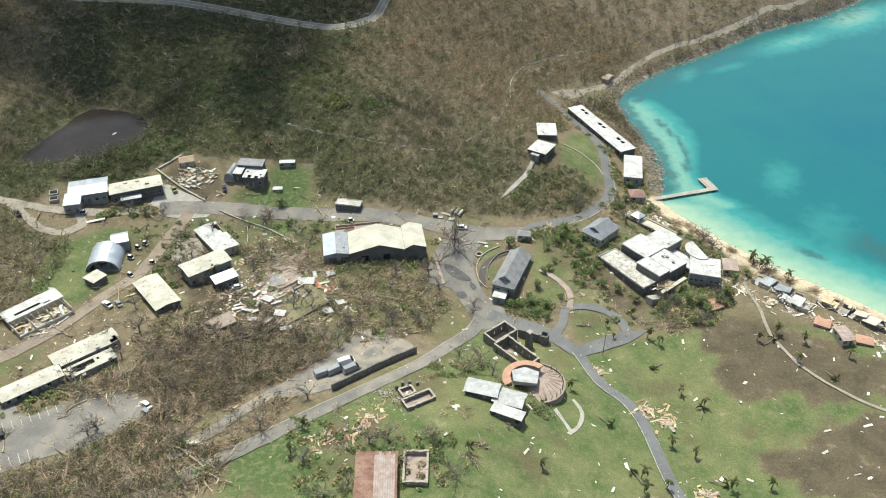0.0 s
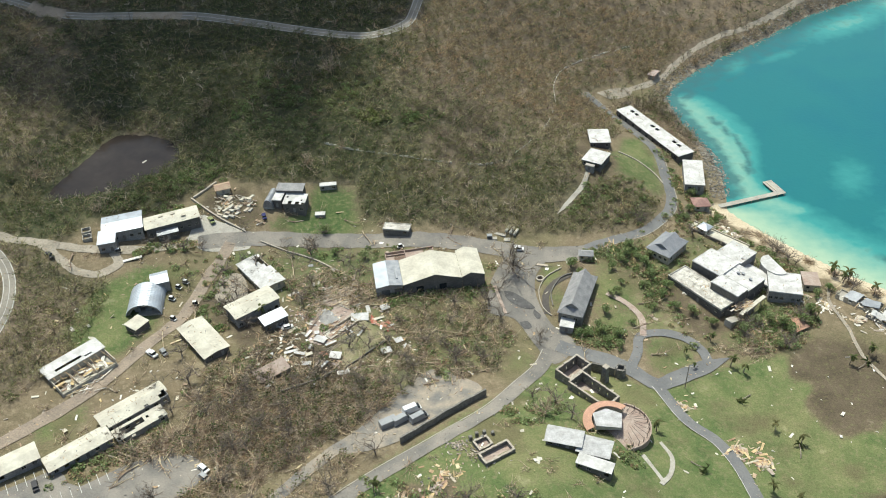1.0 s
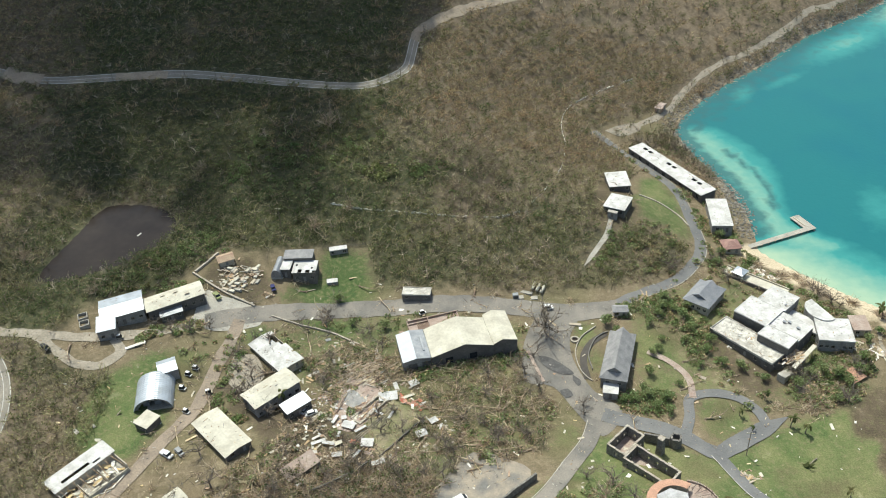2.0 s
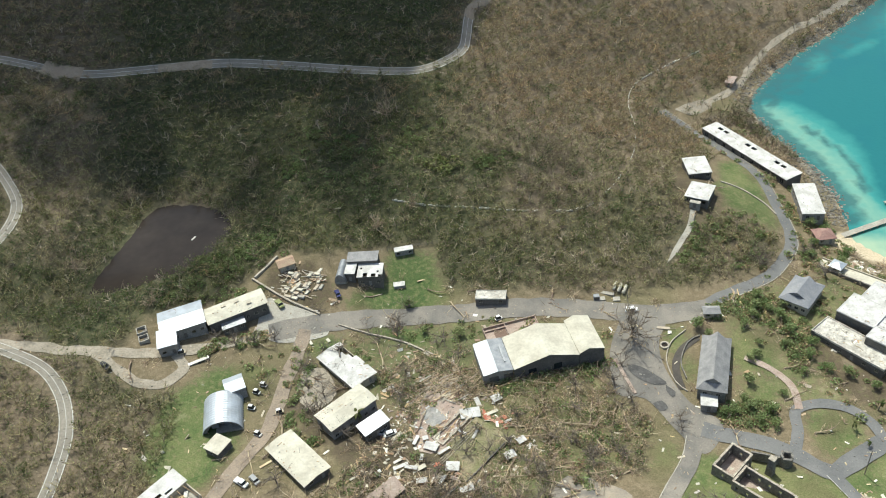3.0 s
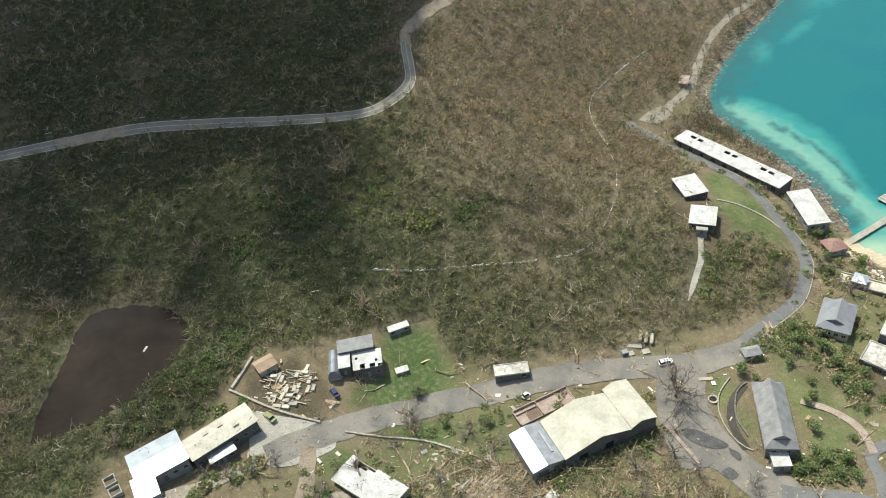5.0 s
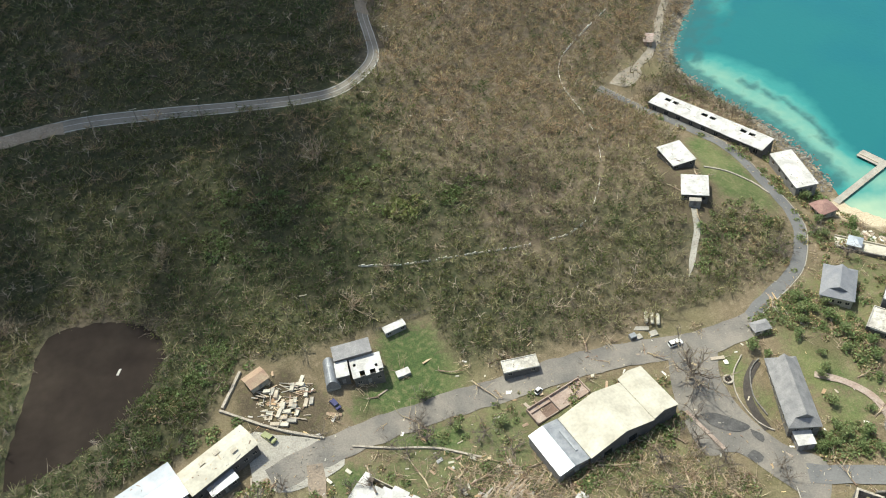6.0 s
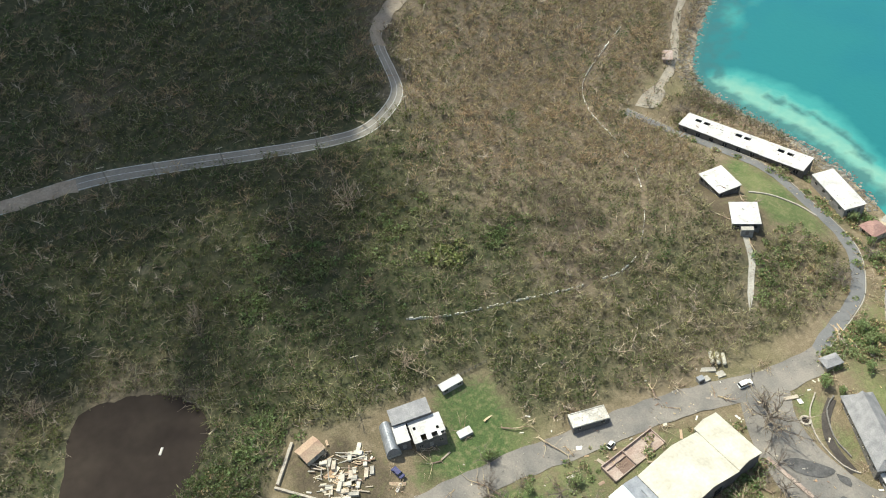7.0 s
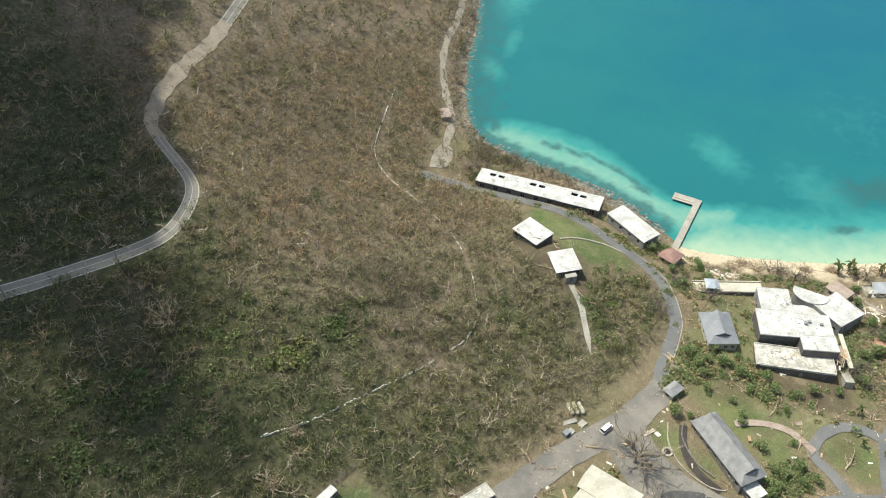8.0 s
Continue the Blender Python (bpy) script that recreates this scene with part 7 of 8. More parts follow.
# ---- loose scraps, logs, rocks ----
def scraps(name, label, category, places, mats, size, thick=(0.05, 0.2), lift=0.15, long=2.2, tilt=0.18):
    """Many loose boards and chips as one object."""
    places = np.asarray(places)
    n = len(places)
    unit = np.array([(x, y, z) for z in (-0.5, 0.5) for x, y in ((-0.5, -0.5), (0.5, -0.5), (0.5, 0.5), (-0.5, 0.5))])
    quads = np.array([(3, 2, 1, 0), (4, 5, 6, 7), (0, 1, 5, 4), (1, 2, 6, 5), (2, 3, 7, 6), (3, 0, 4, 7)])
    s = size[0] + (size[1] - size[0]) * rng.random(n) ** 2.5
    dims = np.stack([s * (1 + (long - 1) * rng.random(n)), s * (0.35 + 0.5 * rng.random(n)), thick[0] + (thick[1] - thick[0]) * rng.random(n)], 1)
    v = unit[None] * dims[:, None]
    tx, ty, a = rng.normal(size=n) * tilt, rng.normal(size=n) * tilt, rng.random(n) * 2 * math.pi
    v[..., 2] += v[..., 0] * tx[:, None] + v[..., 1] * ty[:, None]
    c, sn = np.cos(a)[:, None], np.sin(a)[:, None]
    x, y = v[..., 0] * c - v[..., 1] * sn, v[..., 0] * sn + v[..., 1] * c
    zs = ground(places[:, 0], places[:, 1])
    P = np.stack([x + places[:, :1], y + places[:, 1:2], v[..., 2] + zs[:, None] + lift], -1)
    F = (quads[None] + (np.arange(n) * 8)[:, None, None]).reshape(-1, 4)
    me = raw_mesh(name, P.reshape(-1, 3), F, mats, np.repeat(rng.integers(len(mats), size=n), 6))
    return tagged(new(name, me), label, category, kind="stuff")


def lumber(name, label, x, y, rx, ry, turn, n, mats, fan=14.0):
    """A spill of boards lying much the same way."""
    bm, mesh_rng = bmesh.new(), random.Random(int(x * 5 + y))
    for k in range(n):
        px, py = x + mesh_rng.uniform(-rx, rx), y + mesh_rng.uniform(-ry, ry)
        long, wide = mesh_rng.uniform(0.8, 2.8), mesh_rng.uniform(0.08, 0.22)
        m = pose(px, py, ground_at(px, py) + mesh_rng.uniform(0.1, 0.7), mesh_rng.gauss(0, 5), mesh_rng.gauss(0, 6), turn + mesh_rng.gauss(0, fan) + (90 if mesh_rng.random() < 0.12 else 0))
        before = len(bm.verts)
        box(bm, -long, -wide, -0.05, long, wide, 0.06, k % len(mats))
        bm.verts.ensure_lookup_table()
        for v in bm.verts[before:]:
            v.co = m @ v.co
    me = bpy.data.meshes.new(name)
    bm.to_mesh(me)
    bm.free()
    for mat in mats:
        me.materials.append(mat)
    return tagged(new(name, me), label, "debris", kind="stuff")


def within(poly, n):
    xs, ys = [p[0] for p in poly], [p[1] for p in poly]
    p = np.stack([rng.uniform(min(xs), max(xs), n * 3), rng.uniform(min(ys), max(ys), n * 3)], 1)
    return p[inside(p[:, 0], p[:, 1], poly)][:n]


WRECK_CORE = [(-84, 240), (-80, 252), (-74, 265), (-62, 268), (-50, 270), (-42, 254), (-50, 243), (-60, 233), (-70, 236)]


def thin(places, share=0.22, poly=WRECK_CORE):
    """Leaves only a share of the places that fall on an outline."""
    places = np.asarray(places)
    return places[~inside(places[:, 0], places[:, 1], poly) | (rng.random(len(places)) < share)]


def heap(x, y, r, n):
    a, d = rng.random(n) * 2 * math.pi, r * np.abs(rng.normal(size=n)) * 0.6
    return np.stack([x + d * np.cos(a), y + d * np.sin(a)], 1)


WRECK_FIELD = [(-100, 284), (-72, 304), (-52, 280), (-40, 262), (-30, 245), (-50, 228), (-76, 222), (-96, 232), (-92, 255)]
SOUTH_LAWN = [(-45, 186), (-8, 218), (14, 243), (50, 230), (100, 248), (160, 240), (185, 200), (170, 150), (-30, 150)]
SOUTH_WOOD = [(-129, 202), (-103, 208), (-88, 232), (-60, 236), (-38, 223), (-64, 200), (-75, 189), (-87, 181), (-65, 164), (-79, 148), (-135, 148), (-132, 160), (-111, 173), (-91, 190), (-99, 198), (-122, 193)]
MID_WOOD = [(-88, 286), (-70, 296), (-52, 281), (-12, 277), (1, 258), (-6, 238), (-38, 223), (-62, 203), (-78, 194), (-105, 208), (-115, 230), (-100, 240), (-76, 262)]
village = [(-180, 290), (-120, 340), (-60, 330), (20, 312), (60, 300), (80, 262), (60, 240), (0, 240), (-60, 190), (-120, 180), (-165, 200)]
scraps("white_scraps", "scattered white boards and roof sheets torn off by the storm", "debris", np.concatenate([within(WRECK_FIELD, 110), within(village, 220), heap(-128, 224, 8, 20), within(SOUTH_LAWN, 170), heap(-78, 258, 6, 24), heap(-60, 258, 10, 26)]), [CHIP_WHITE, CHIP_WHITE, CREAM_ROOF], (0.3, 1.7))
scraps("roof_panels", "large white roof panels lying where they fell", "debris", np.concatenate([within(WRECK_FIELD, 22), heap(-68, 258, 14, 12), heap(-80, 240, 12, 14), heap(-48, 262, 10, 8)]), [CHIP_WHITE, WHITE_ROOF, CREAM_ROOF], (0.9, 2.1), lift=0.4, long=2.6)
scraps("rubble", "tumbled pale stones round the small ruin", "debris", np.concatenate([heap(-20, 197, 5, 160), heap(-14, 193, 6, 120), heap(-27, 181, 4, 50)]), [STONE_PALE, STONE, PINK_SLAB], (0.2, 0.8), (0.15, 0.5), long=1.4)
scraps("brown_sheets", "rust-brown and orange roof sheets in the grass", "debris", np.concatenate([heap(-27, 181, 6, 16), heap(106, 261, 4, 12), heap(91, 252, 4, 8), heap(-62, 240, 5, 8)]), [RUST_PALE, BRICK_PINK, CHIP_TAN], (0.8, 2.2), long=1.8)
scraps("dirt_clods", "small stones and leaves washed over the paving", "debris", np.concatenate([within(q, 110) for q in PAVED.values()] + [np.array([(p.x, p.y) for p in smooth_line(line, 1.0)]) + rng.normal(size=(len(smooth_line(line, 1.0)), 2)) * w * 0.33 for w, line in ROADS.values()]), [CHIP_TAN, STONE, DEAD_WOOD, CONCRETE], (0.12, 0.5), (0.05, 0.2), lift=0.35, long=2.5)
scraps("hotel_rubbish", "small dark rubbish on the hotel's white roofs", "debris", np.concatenate([heap(88, 286, 8, 40), heap(96, 294, 5, 20)]), [CONCRETE, GREY_METAL, CHIP_WHITE], (0.2, 0.8), lift=6.0, long=1.6, tilt=0.05)
scraps("timber_scraps", "splintered tan boards heaped where the huts broke up", "debris", np.concatenate([within(WRECK_FIELD, 420), within(village, 260), heap(69, 203, 5, 60), heap(75, 198, 6, 80), heap(82, 166, 6, 60), heap(56, 221, 4, 40), heap(-38, 176, 9, 90), heap(-24, 186, 6, 60), heap(-118, 331, 9, 60), heap(92, 262, 8, 60)]), [CHIP_TAN, WOOD_RAW, WOOD_PALE], (0.3, 1.5), long=3.5)
scraps("beach_scraps", "broken boards and roof pieces strewn behind the beach", "debris", np.concatenate([heap(x, y, 5, 45) for x, y in ((130, 262), (138, 258), (146, 250), (152, 247), (160, 240), (122, 270), (115, 276), (166, 236), (100, 316), (96, 322))]), [CHIP_WHITE, WOOD_PALE, CHIP_TAN, CREAM_WALL], (0.3, 1.6), long=2.8)
scraps("hotel_scraps", "torn sheets and rubbish on the hotel's lower roof", "debris", np.concatenate([heap(76, 280, 5, 20), heap(82, 270, 4, 30), heap(88, 270, 3, 20)]), [CHIP_WHITE, WOOD_RAW], (0.3, 1.0), lift=3.4)


lumber("spilled_boards", "long boards of a collapsed hut lying side by side", -65.5, 276.5, 8.5, 6.0, 35, 150, [WOOD_PALE, CHIP_TAN, CONCRETE, DEAD_WOOD])
lumber("spilled_boards", "broken rafters and boards inside the wrecked cabin", -62.6, 258.6, 4.6, 4.6, 46, 60, [WOOD_RAW, CHIP_TAN, RUST_PALE, CHIP_WHITE], 25)
lumber("spilled_boards", "tan framing timbers stacked by the gate", 44.8, 305.6, 1.6, 3.4, 70, 26, [WOOD_RAW, WOOD_PALE])
lumber("spilled_boards", "boards and joists tumbled down the wrecked longhouse", -146.5, 231.0, 6.0, 6.0, 47, 70, [CHIP_WHITE, WOOD_PALE, CHIP_TAN, CHIP_WHITE], 30)
lumber("spilled_boards", "timber and sheets piled on the cleared lot", -116.0, 331.5, 8.0, 6.5, -28, 60, [WOOD_PALE, CONCRETE, CHIP_TAN], 16)
lumber("spilled_boards", "tan boards heaped in the hotel's torn corner", 88.5, 268.0, 2.6, 2.4, 38, 40, [WOOD_RAW, CHIP_TAN, WOOD_PALE], 30).location.z += 3.6
scraps("brick_heap", "heap of broken red brick and plaster between the huts", "debris", np.concatenate([heap(-77.9, 266.2, 6, 170), heap(-84, 257, 5, 60)]), [BRICK_PINK, RUST_PALE, CHIP_TAN, CHIP_WHITE], (0.2, 0.9), (0.1, 0.4), long=1.6)
scraps("red_sheet_scraps", "dull red and orange roof sheets torn off a hut", "debris", np.concatenate([heap(-66.8, 244.4, 1.4, 7), heap(-46.6, 260.1, 2.6, 26), heap(-50, 262, 3, 12)]), [surface("red_sheet", (0.42, 0.13, 0.09), (0.5, 0.22, 0.14), 1.2, 0.3), BRICK_PINK], (0.5, 1.9), long=1.7)


def roof_litter(x, y, L, W, turn, top, n, rise=0.0, seed=0):
    """Leaves, twigs and torn scraps lying on a roof: one object."""
    rr = random.Random(seed + int(x * 3 + y))
    verts, faces, mats = [], [], []
    c, s = math.cos(radians(turn)), math.sin(radians(turn))
    for k in range(int(n * 0.45) + 3):
        u, v = rr.uniform(-0.47, 0.47) * L, rr.choice((-1, 1)) * (0.47 - 0.5 * rr.random() ** 1.6) * W
        a, long, wide = rr.uniform(0, 6.28), rr.uniform(0.08, 0.38) * (3.0 if rr.random() < 0.12 else 1), rr.uniform(0.05, 0.2)
        i = len(verts)
        for zz in (0.0, rr.uniform(0.05, 0.16)):
            for du, dv in ((-long, -wide), (long, -wide * 0.5), (long * 0.8, wide), (-long * 0.7, wide * 0.8)):
                uu = max(-L / 2, min(L / 2, u + du * math.cos(a) - dv * math.sin(a)))
                vv = max(-W / 2, min(W / 2, v + du * math.sin(a) + dv * math.cos(a)))
                verts.append((x + uu * c - vv * s, y + uu * s + vv * c, top + rise * (1 - abs(vv) / (W / 2)) + 0.01 + zz))
        faces += [(i + 4, i + 5, i + 6, i + 7)] + [(i + j, i + (j + 1) % 4, i + 4 + (j + 1) % 4, i + 4 + j) for j in range(4)]
        mats += [rr.randrange(4)] * 5
    me = raw_mesh("roof_litter", np.array(verts), np.array(faces), [DEAD_WOOD, GREY_WALL, CONCRETE, CHIP_TAN], mats)
    return tagged(new("roof_litter", me), "leaves, twigs and torn scraps lying on a roof", "debris", kind="stuff")


for x, y, L, W, turn, h, rise, n in ((-97.1, 288.6, 21.0, 9.4, -51, 3.08, 0.5, 50), (-95.9, 266.3, 17.7, 8.8, 39, 5.78, 0.8, 40),
                                     (-110.4, 248.7, 20.6, 9.2, -50, 2.98, 0.7, 60), (-126.2, 216.6, 18.0, 5.0, 41, 3.78, 0.5, 80), (-138.2, 199.2, 19.5, 6.4, 40, 3.08, 0.7, 70), (-138.3, 317.2, 21.8, 8.6, 23, 4.98, 0.8, 40), (-157.2, 312.5, 15.4, 12.4, 18, 4.78, 1.0, 30), (-43.8, 315.7, 11.2, 4.2, -11, 3.52, 0, 20)):
    roof_litter(x, y, L, W, turn, ground_at(x, y) + h, n, rise)
for x, y, L, W, turn, top, n in ((49.7, 375.6, 9.0, 11.0, -2, 20.62, 24), (45.5, 356.9, 9.0, 10.0, -32, 20.82, 24), (91.2, 357.8, 8.0, 20.0, -10, 9.86, 60), (81.0, 398.6, 52.0, 7.6, -66.4, 10.12, 90)):
    roof_litter(x, y, L, W, turn, top, n)
for x, y, L, W, turn, h in ((93.9, 297.0, 11.0, 10.6, -51, 5.9), (83.6, 290.4, 13.0, 12.0, -51, 6.4), (91.7, 280.7, 12.2, 11.0, -51, 5.9), (84.9, 275.2, 11.8, 6.6, -51, 6.9), (75.9, 278.6, 26.0, 9.6, -55, 3.3), (107.4, 278.6, 12.0, 12.4, -14, 4.4)):
    roof_litter(x, y, L * 0.94, W * 0.92, turn, 3.4 + h + 0.36, int(L * W * (0.55 if h == 3.3 else 0.2)))
logs = [fallen(l) for l in (7, 9, 6, 11, 13)]
plant("fallen_trees", "uprooted bare trees lying across the ground", "trees", logs, thin(np.concatenate([within(MID_WOOD, 170), within(SOUTH_WOOD, 320), within([(-118, 200), (-104, 212), (-84, 226), (-80, 214), (-100, 200)], 90), within(village, 70), within([(36, 340), (44, 384), (54, 384), (55, 352)], 6), within([(70, 425), (84, 428), (97, 405), (88, 405), (76, 425)], 26)])), [DEAD_WOOD])
plant("felled_giants", "great felled trees with splayed orange-brown limbs", "trees", [fallen(l) for l in (9, 11, 12)], np.concatenate([heap(-84, 206, 13, 34), heap(-76, 213, 9, 18), heap(-98, 203, 9, 14), heap(-100, 222, 9, 10), heap(-140, 164, 10, 8)]), [surface("torn_wood", (0.5, 0.37, 0.235), (0.36, 0.24, 0.145), 3, 0.3, 0.95, per="island", amount=0.35, bump=0)], (0.9, 1.35))
plant("hill_deadwood", "pale fallen trunks caught in the hillside scrub", "trees", [fallen(l) for l in (5, 7, 6)], scatter(-330, 110, 320, 520, 13.0, off=CLEARING), [DEAD_WOOD], (0.45, 0.9))



def brush(r, n):
    s = Sprout()
    for _ in range(n):
        a = rng.random() * 2 * math.pi
        p = rng.normal(size=2) * r * 0.45
        s.crooked((p[0], p[1], 0.1 + 0.6 * rng.random()), (math.cos(a), math.sin(a), 0.28 * rng.normal() + 0.1), 1.2 + 3.0 * rng.random() ** 1.5, 0.085, 0.03, 0, 0.16, 2)
    for _ in range(n // 2):
        p = rng.normal(size=2) * r * 0.5
        s.tuft((p[0], p[1], 0.3 + 0.3 * rng.random()), 0.5, 1)
    v, f, m = s.arrays()
    v[:, 2] = np.maximum(v[:, 2], 0.06)
    return v, f, m


COAST_STRIP = [(66, 452), (100, 480), (130, 510), (170, 540), (225, 584), (228, 572), (172, 524), (128, 489), (106, 468), (99, 450), (98, 428), (84, 428), (70, 425), (62, 432)]
brush_spots = thin(np.concatenate([within(COAST_STRIP, 330), within(MID_WOOD, 720), within([(70, 428), (80, 428), (92, 400), (98, 380), (103, 380), (102, 400), (96, 428)], 120), within([(79, 415), (84, 398), (88, 380), (84, 372), (80, 395), (74, 420)], 70), heap(78, 245, 4, 26), heap(88, 250, 6, 40), heap(104, 262, 7, 50), within(SOUTH_WOOD, 820), within([(-60, 199), (-50, 193), (-66, 170), (-84, 170), (-74, 186)], 80), within(village, 460), heap(110, 318, 4, 10), *[heap(97 + 6.6 * k + (k % 3), 326 - 6.9 * k, 3.2, 10) for k in range(11)], within([(40, 310), (90, 330), (104, 310), (130, 280), (100, 250), (60, 262), (44, 290)], 160), within([(-20, 150), (-48, 188), (10, 215), (45, 215), (10, 160)], 55), heap(-60, 275, 9, 30)]))
brush_spots = thin(brush_spots, 0.1, BROWN_LOT)
keep_b = np.ones(len(brush_spots), bool)
for w, line in ROADS.values():
    keep_b &= away(brush_spots[:, 0], brush_spots[:, 1], line) > w / 2
for q in list(PAVED.values()) + LAWNS[:14]:
    keep_b &= ~inside(brush_spots[:, 0], brush_spots[:, 1], q)
plant("hill_brush", "broken grey branches lying over the hillside scrub", "debris", [brush(1.6, 8), brush(2.0, 9)], scatter(-300, 110, 322, 500, 8.0, off=CLEARING) , [BARK_PALE, TWIGS], (0.9, 1.5))
plant("brushwood", "tangled heaps of broken branches left by the storm", "debris", [brush(1.6, 11), brush(2.2, 14), brush(1.3, 9)], brush_spots[keep_b], [DEAD_WOOD, TWIGS], (0.7, 1.3))


def rocks(name, label, places, size):
    t = []
    for k in range(5):
        bm = bmesh.new()
        bmesh.ops.create_icosphere(bm, subdivisions=1, radius=0.5)
        for v in bm.verts:
            v.co *= 0.75 + 0.5 * random.random()
            v.co.z *= 0.7
        bm.verts.ensure_lookup_table()
        bmesh.ops.triangulate(bm, faces=bm.faces[:])
        t.append((np.array([v.co[:] for v in bm.verts]), np.array([[v.index for v in f.verts] for f in bm.faces]), np.zeros(len(bm.faces), int)))
        bm.free()
    ob = plant(name, label, "rocks", t, places, [ROCK], size)
    return ob


shore_n = smooth_line(SHORE[1:14], 1.2)
spots = np.array([(p.x, p.y) for p in shore_n for _ in range(11)]) + rng.normal(size=(len(shore_n) * 11, 2)) * 3.0 + (-1.2, 1.2)
spots = np.concatenate([spots, within([(98, 346), (107, 350), (113, 372), (111, 392), (104, 396), (101, 372)], 420)])
rocks("shore_rocks", "tumbled brown boulders along the waterline", spots, (0.4, 1.5))

# ---- single trees, palms and bushes ----
def bare_tree_proto(height, spread_, seed, limbs=9, forks=5, stout=1.0):
    global rng
    keep, rng = rng, np.random.default_rng(seed)
    s, tw = Sprout(), Sprout()
    stem = s.crooked((0, 0, -0.5), (rng.normal() * 0.15, rng.normal() * 0.15, 1), height * 0.5, 0.045 * height, 0.03 * height, 0, 0.12, 3, 7)
    for i in range(limbs):
        ang = 2 * math.pi * (i + rng.random()) / limbs
        arm = s.crooked(stem[2] + (stem[3] - stem[2]) * rng.random(), (math.cos(ang), math.sin(ang), 0.35 + 0.7 * rng.random()), spread_ * (0.7 + 0.6 * rng.random()), 0.02 * height, 0.008 * height, 0, 0.26, 4, 5)
        for _ in range(forks):
            c = arm[1 + rng.integers(4)]
            twig = tw.crooked(c, (c - stem[1]) / (np.linalg.norm(c - stem[1]) + 0.01) + rng.normal(size=3) * 0.6, spread_ * (0.3 + 0.35 * rng.random()), 0.009 * height * stout, 0.004 * height * stout, 0, 0.3, 3)
            for _ in range(2):
                tw.crooked(twig[1 + rng.integers(3)], rng.normal(size=3) + (0, 0, 0.3), spread_ * (0.14 + 0.2 * rng.random()), 0.005 * height * stout, 0, 0, 0.3, 2)
    rng = keep
    return s.arrays(), tw.arrays()


def tree_proto(height, spread_, seed):
    ob = new("bare_tree")
    for nm, (v, f, m) in zip(("trunk", "crown"), bare_tree_proto(height, spread_, seed)):
        c = new(nm, raw_mesh(nm, v, f, [BARK_DARK]))
        c.parent = ob
    return tagged(ob, "leafless dark broken tree stripped by the storm", "tree", "stripped trees")


def set_down(proto, spots, first_free=True):
    for i, (x, y, size) in enumerate(spots):
        m = pose(x, y, ground_at(x, y) - 0.05, 0, 0, (i * 77) % 360) @ Matrix.Scale(size, 4)
        if i == 0 and first_free:
            proto.matrix_basis = m
        else:
            o = copy_thing(proto, pose(x, y, ground_at(x, y) - 0.05, 0, 0, (i * 77) % 360))
            o.scale = (size, size, size)


tp = [tree_proto(7.5, 5.0, 1), tree_proto(8.5, 4.5, 2), tree_proto(6.5, 5.5, 3)]
set_down(tp[0], [(-120.6, 226.0, 0.9), (-127.4, 204.7, 0.9), (-110.8, 228.1, 1.0), (-133.5, 203.0, 0.6), (-113.5, 215.5, 0.8), (-79.0, 273.2, 1.0), (-67.6, 241.8, 0.8), (-51.2, 247.5, 0.8), (12.4, 218.3, 1.0), (-116.7, 241.9, 1.0), (-58.5, 181.4, 1.1), (-81.4, 173.7, 1.1), (-137.3, 302.6, 0.8), (-45.6, 196.6, 0.9), (-112.3, 178.8, 0.9), (-97, 258, 0.9), (-104, 262, 0.9), (-90, 200, 0.9)])
set_down(tp[1], [(-130.8, 303.5, 0.8), (-124.1, 304.5, 0.7), (-20.6, 270.0, 0.9), (-78.4, 311.7, 0.8), (-109.7, 181.4, 0.9), (-90.6, 186.6, 0.9), (-66, 232, 0.9), (-35, 236, 0.8), (-20, 243, 0.8), (5, 222, 0.7), (-60, 255, 0.8), (16, 209, 0.8)])
set_down(tp[2], [(-13.2, 289.4, 0.7), (-64.0, 300.0, 0.9), (-58.0, 290.0, 0.9), (-75, 319, 0.8), (-108, 318, 0.6), (-145, 307, 0.8), (-110, 270, 0.9), (-105, 220, 0.9), (-95, 214, 0.8), (-75, 208, 0.9), (-50, 215, 0.8), (60, 322, 0.8), (-12, 165, 0.8)])
giant = new("great_tree")
for nm, (v, f, m) in zip(("trunk", "crown"), bare_tree_proto(9.5, 7.5, 31, 15, 9, 1.1)):
    c = new(nm, raw_mesh(nm, v, f, [BARK_DARK if nm == "trunk" else BARK_PALE]))
    c.parent = giant
tagged(giant, "great leafless tree with a wide tangled crown by the warehouse", "tree")
giant.matrix_basis = pose(3.4, 293.0, ground_at(3.4, 293.0) - 0.4, 6, -8, 40) @ Matrix.Scale(1.25, 4)
tr = random.Random(21)
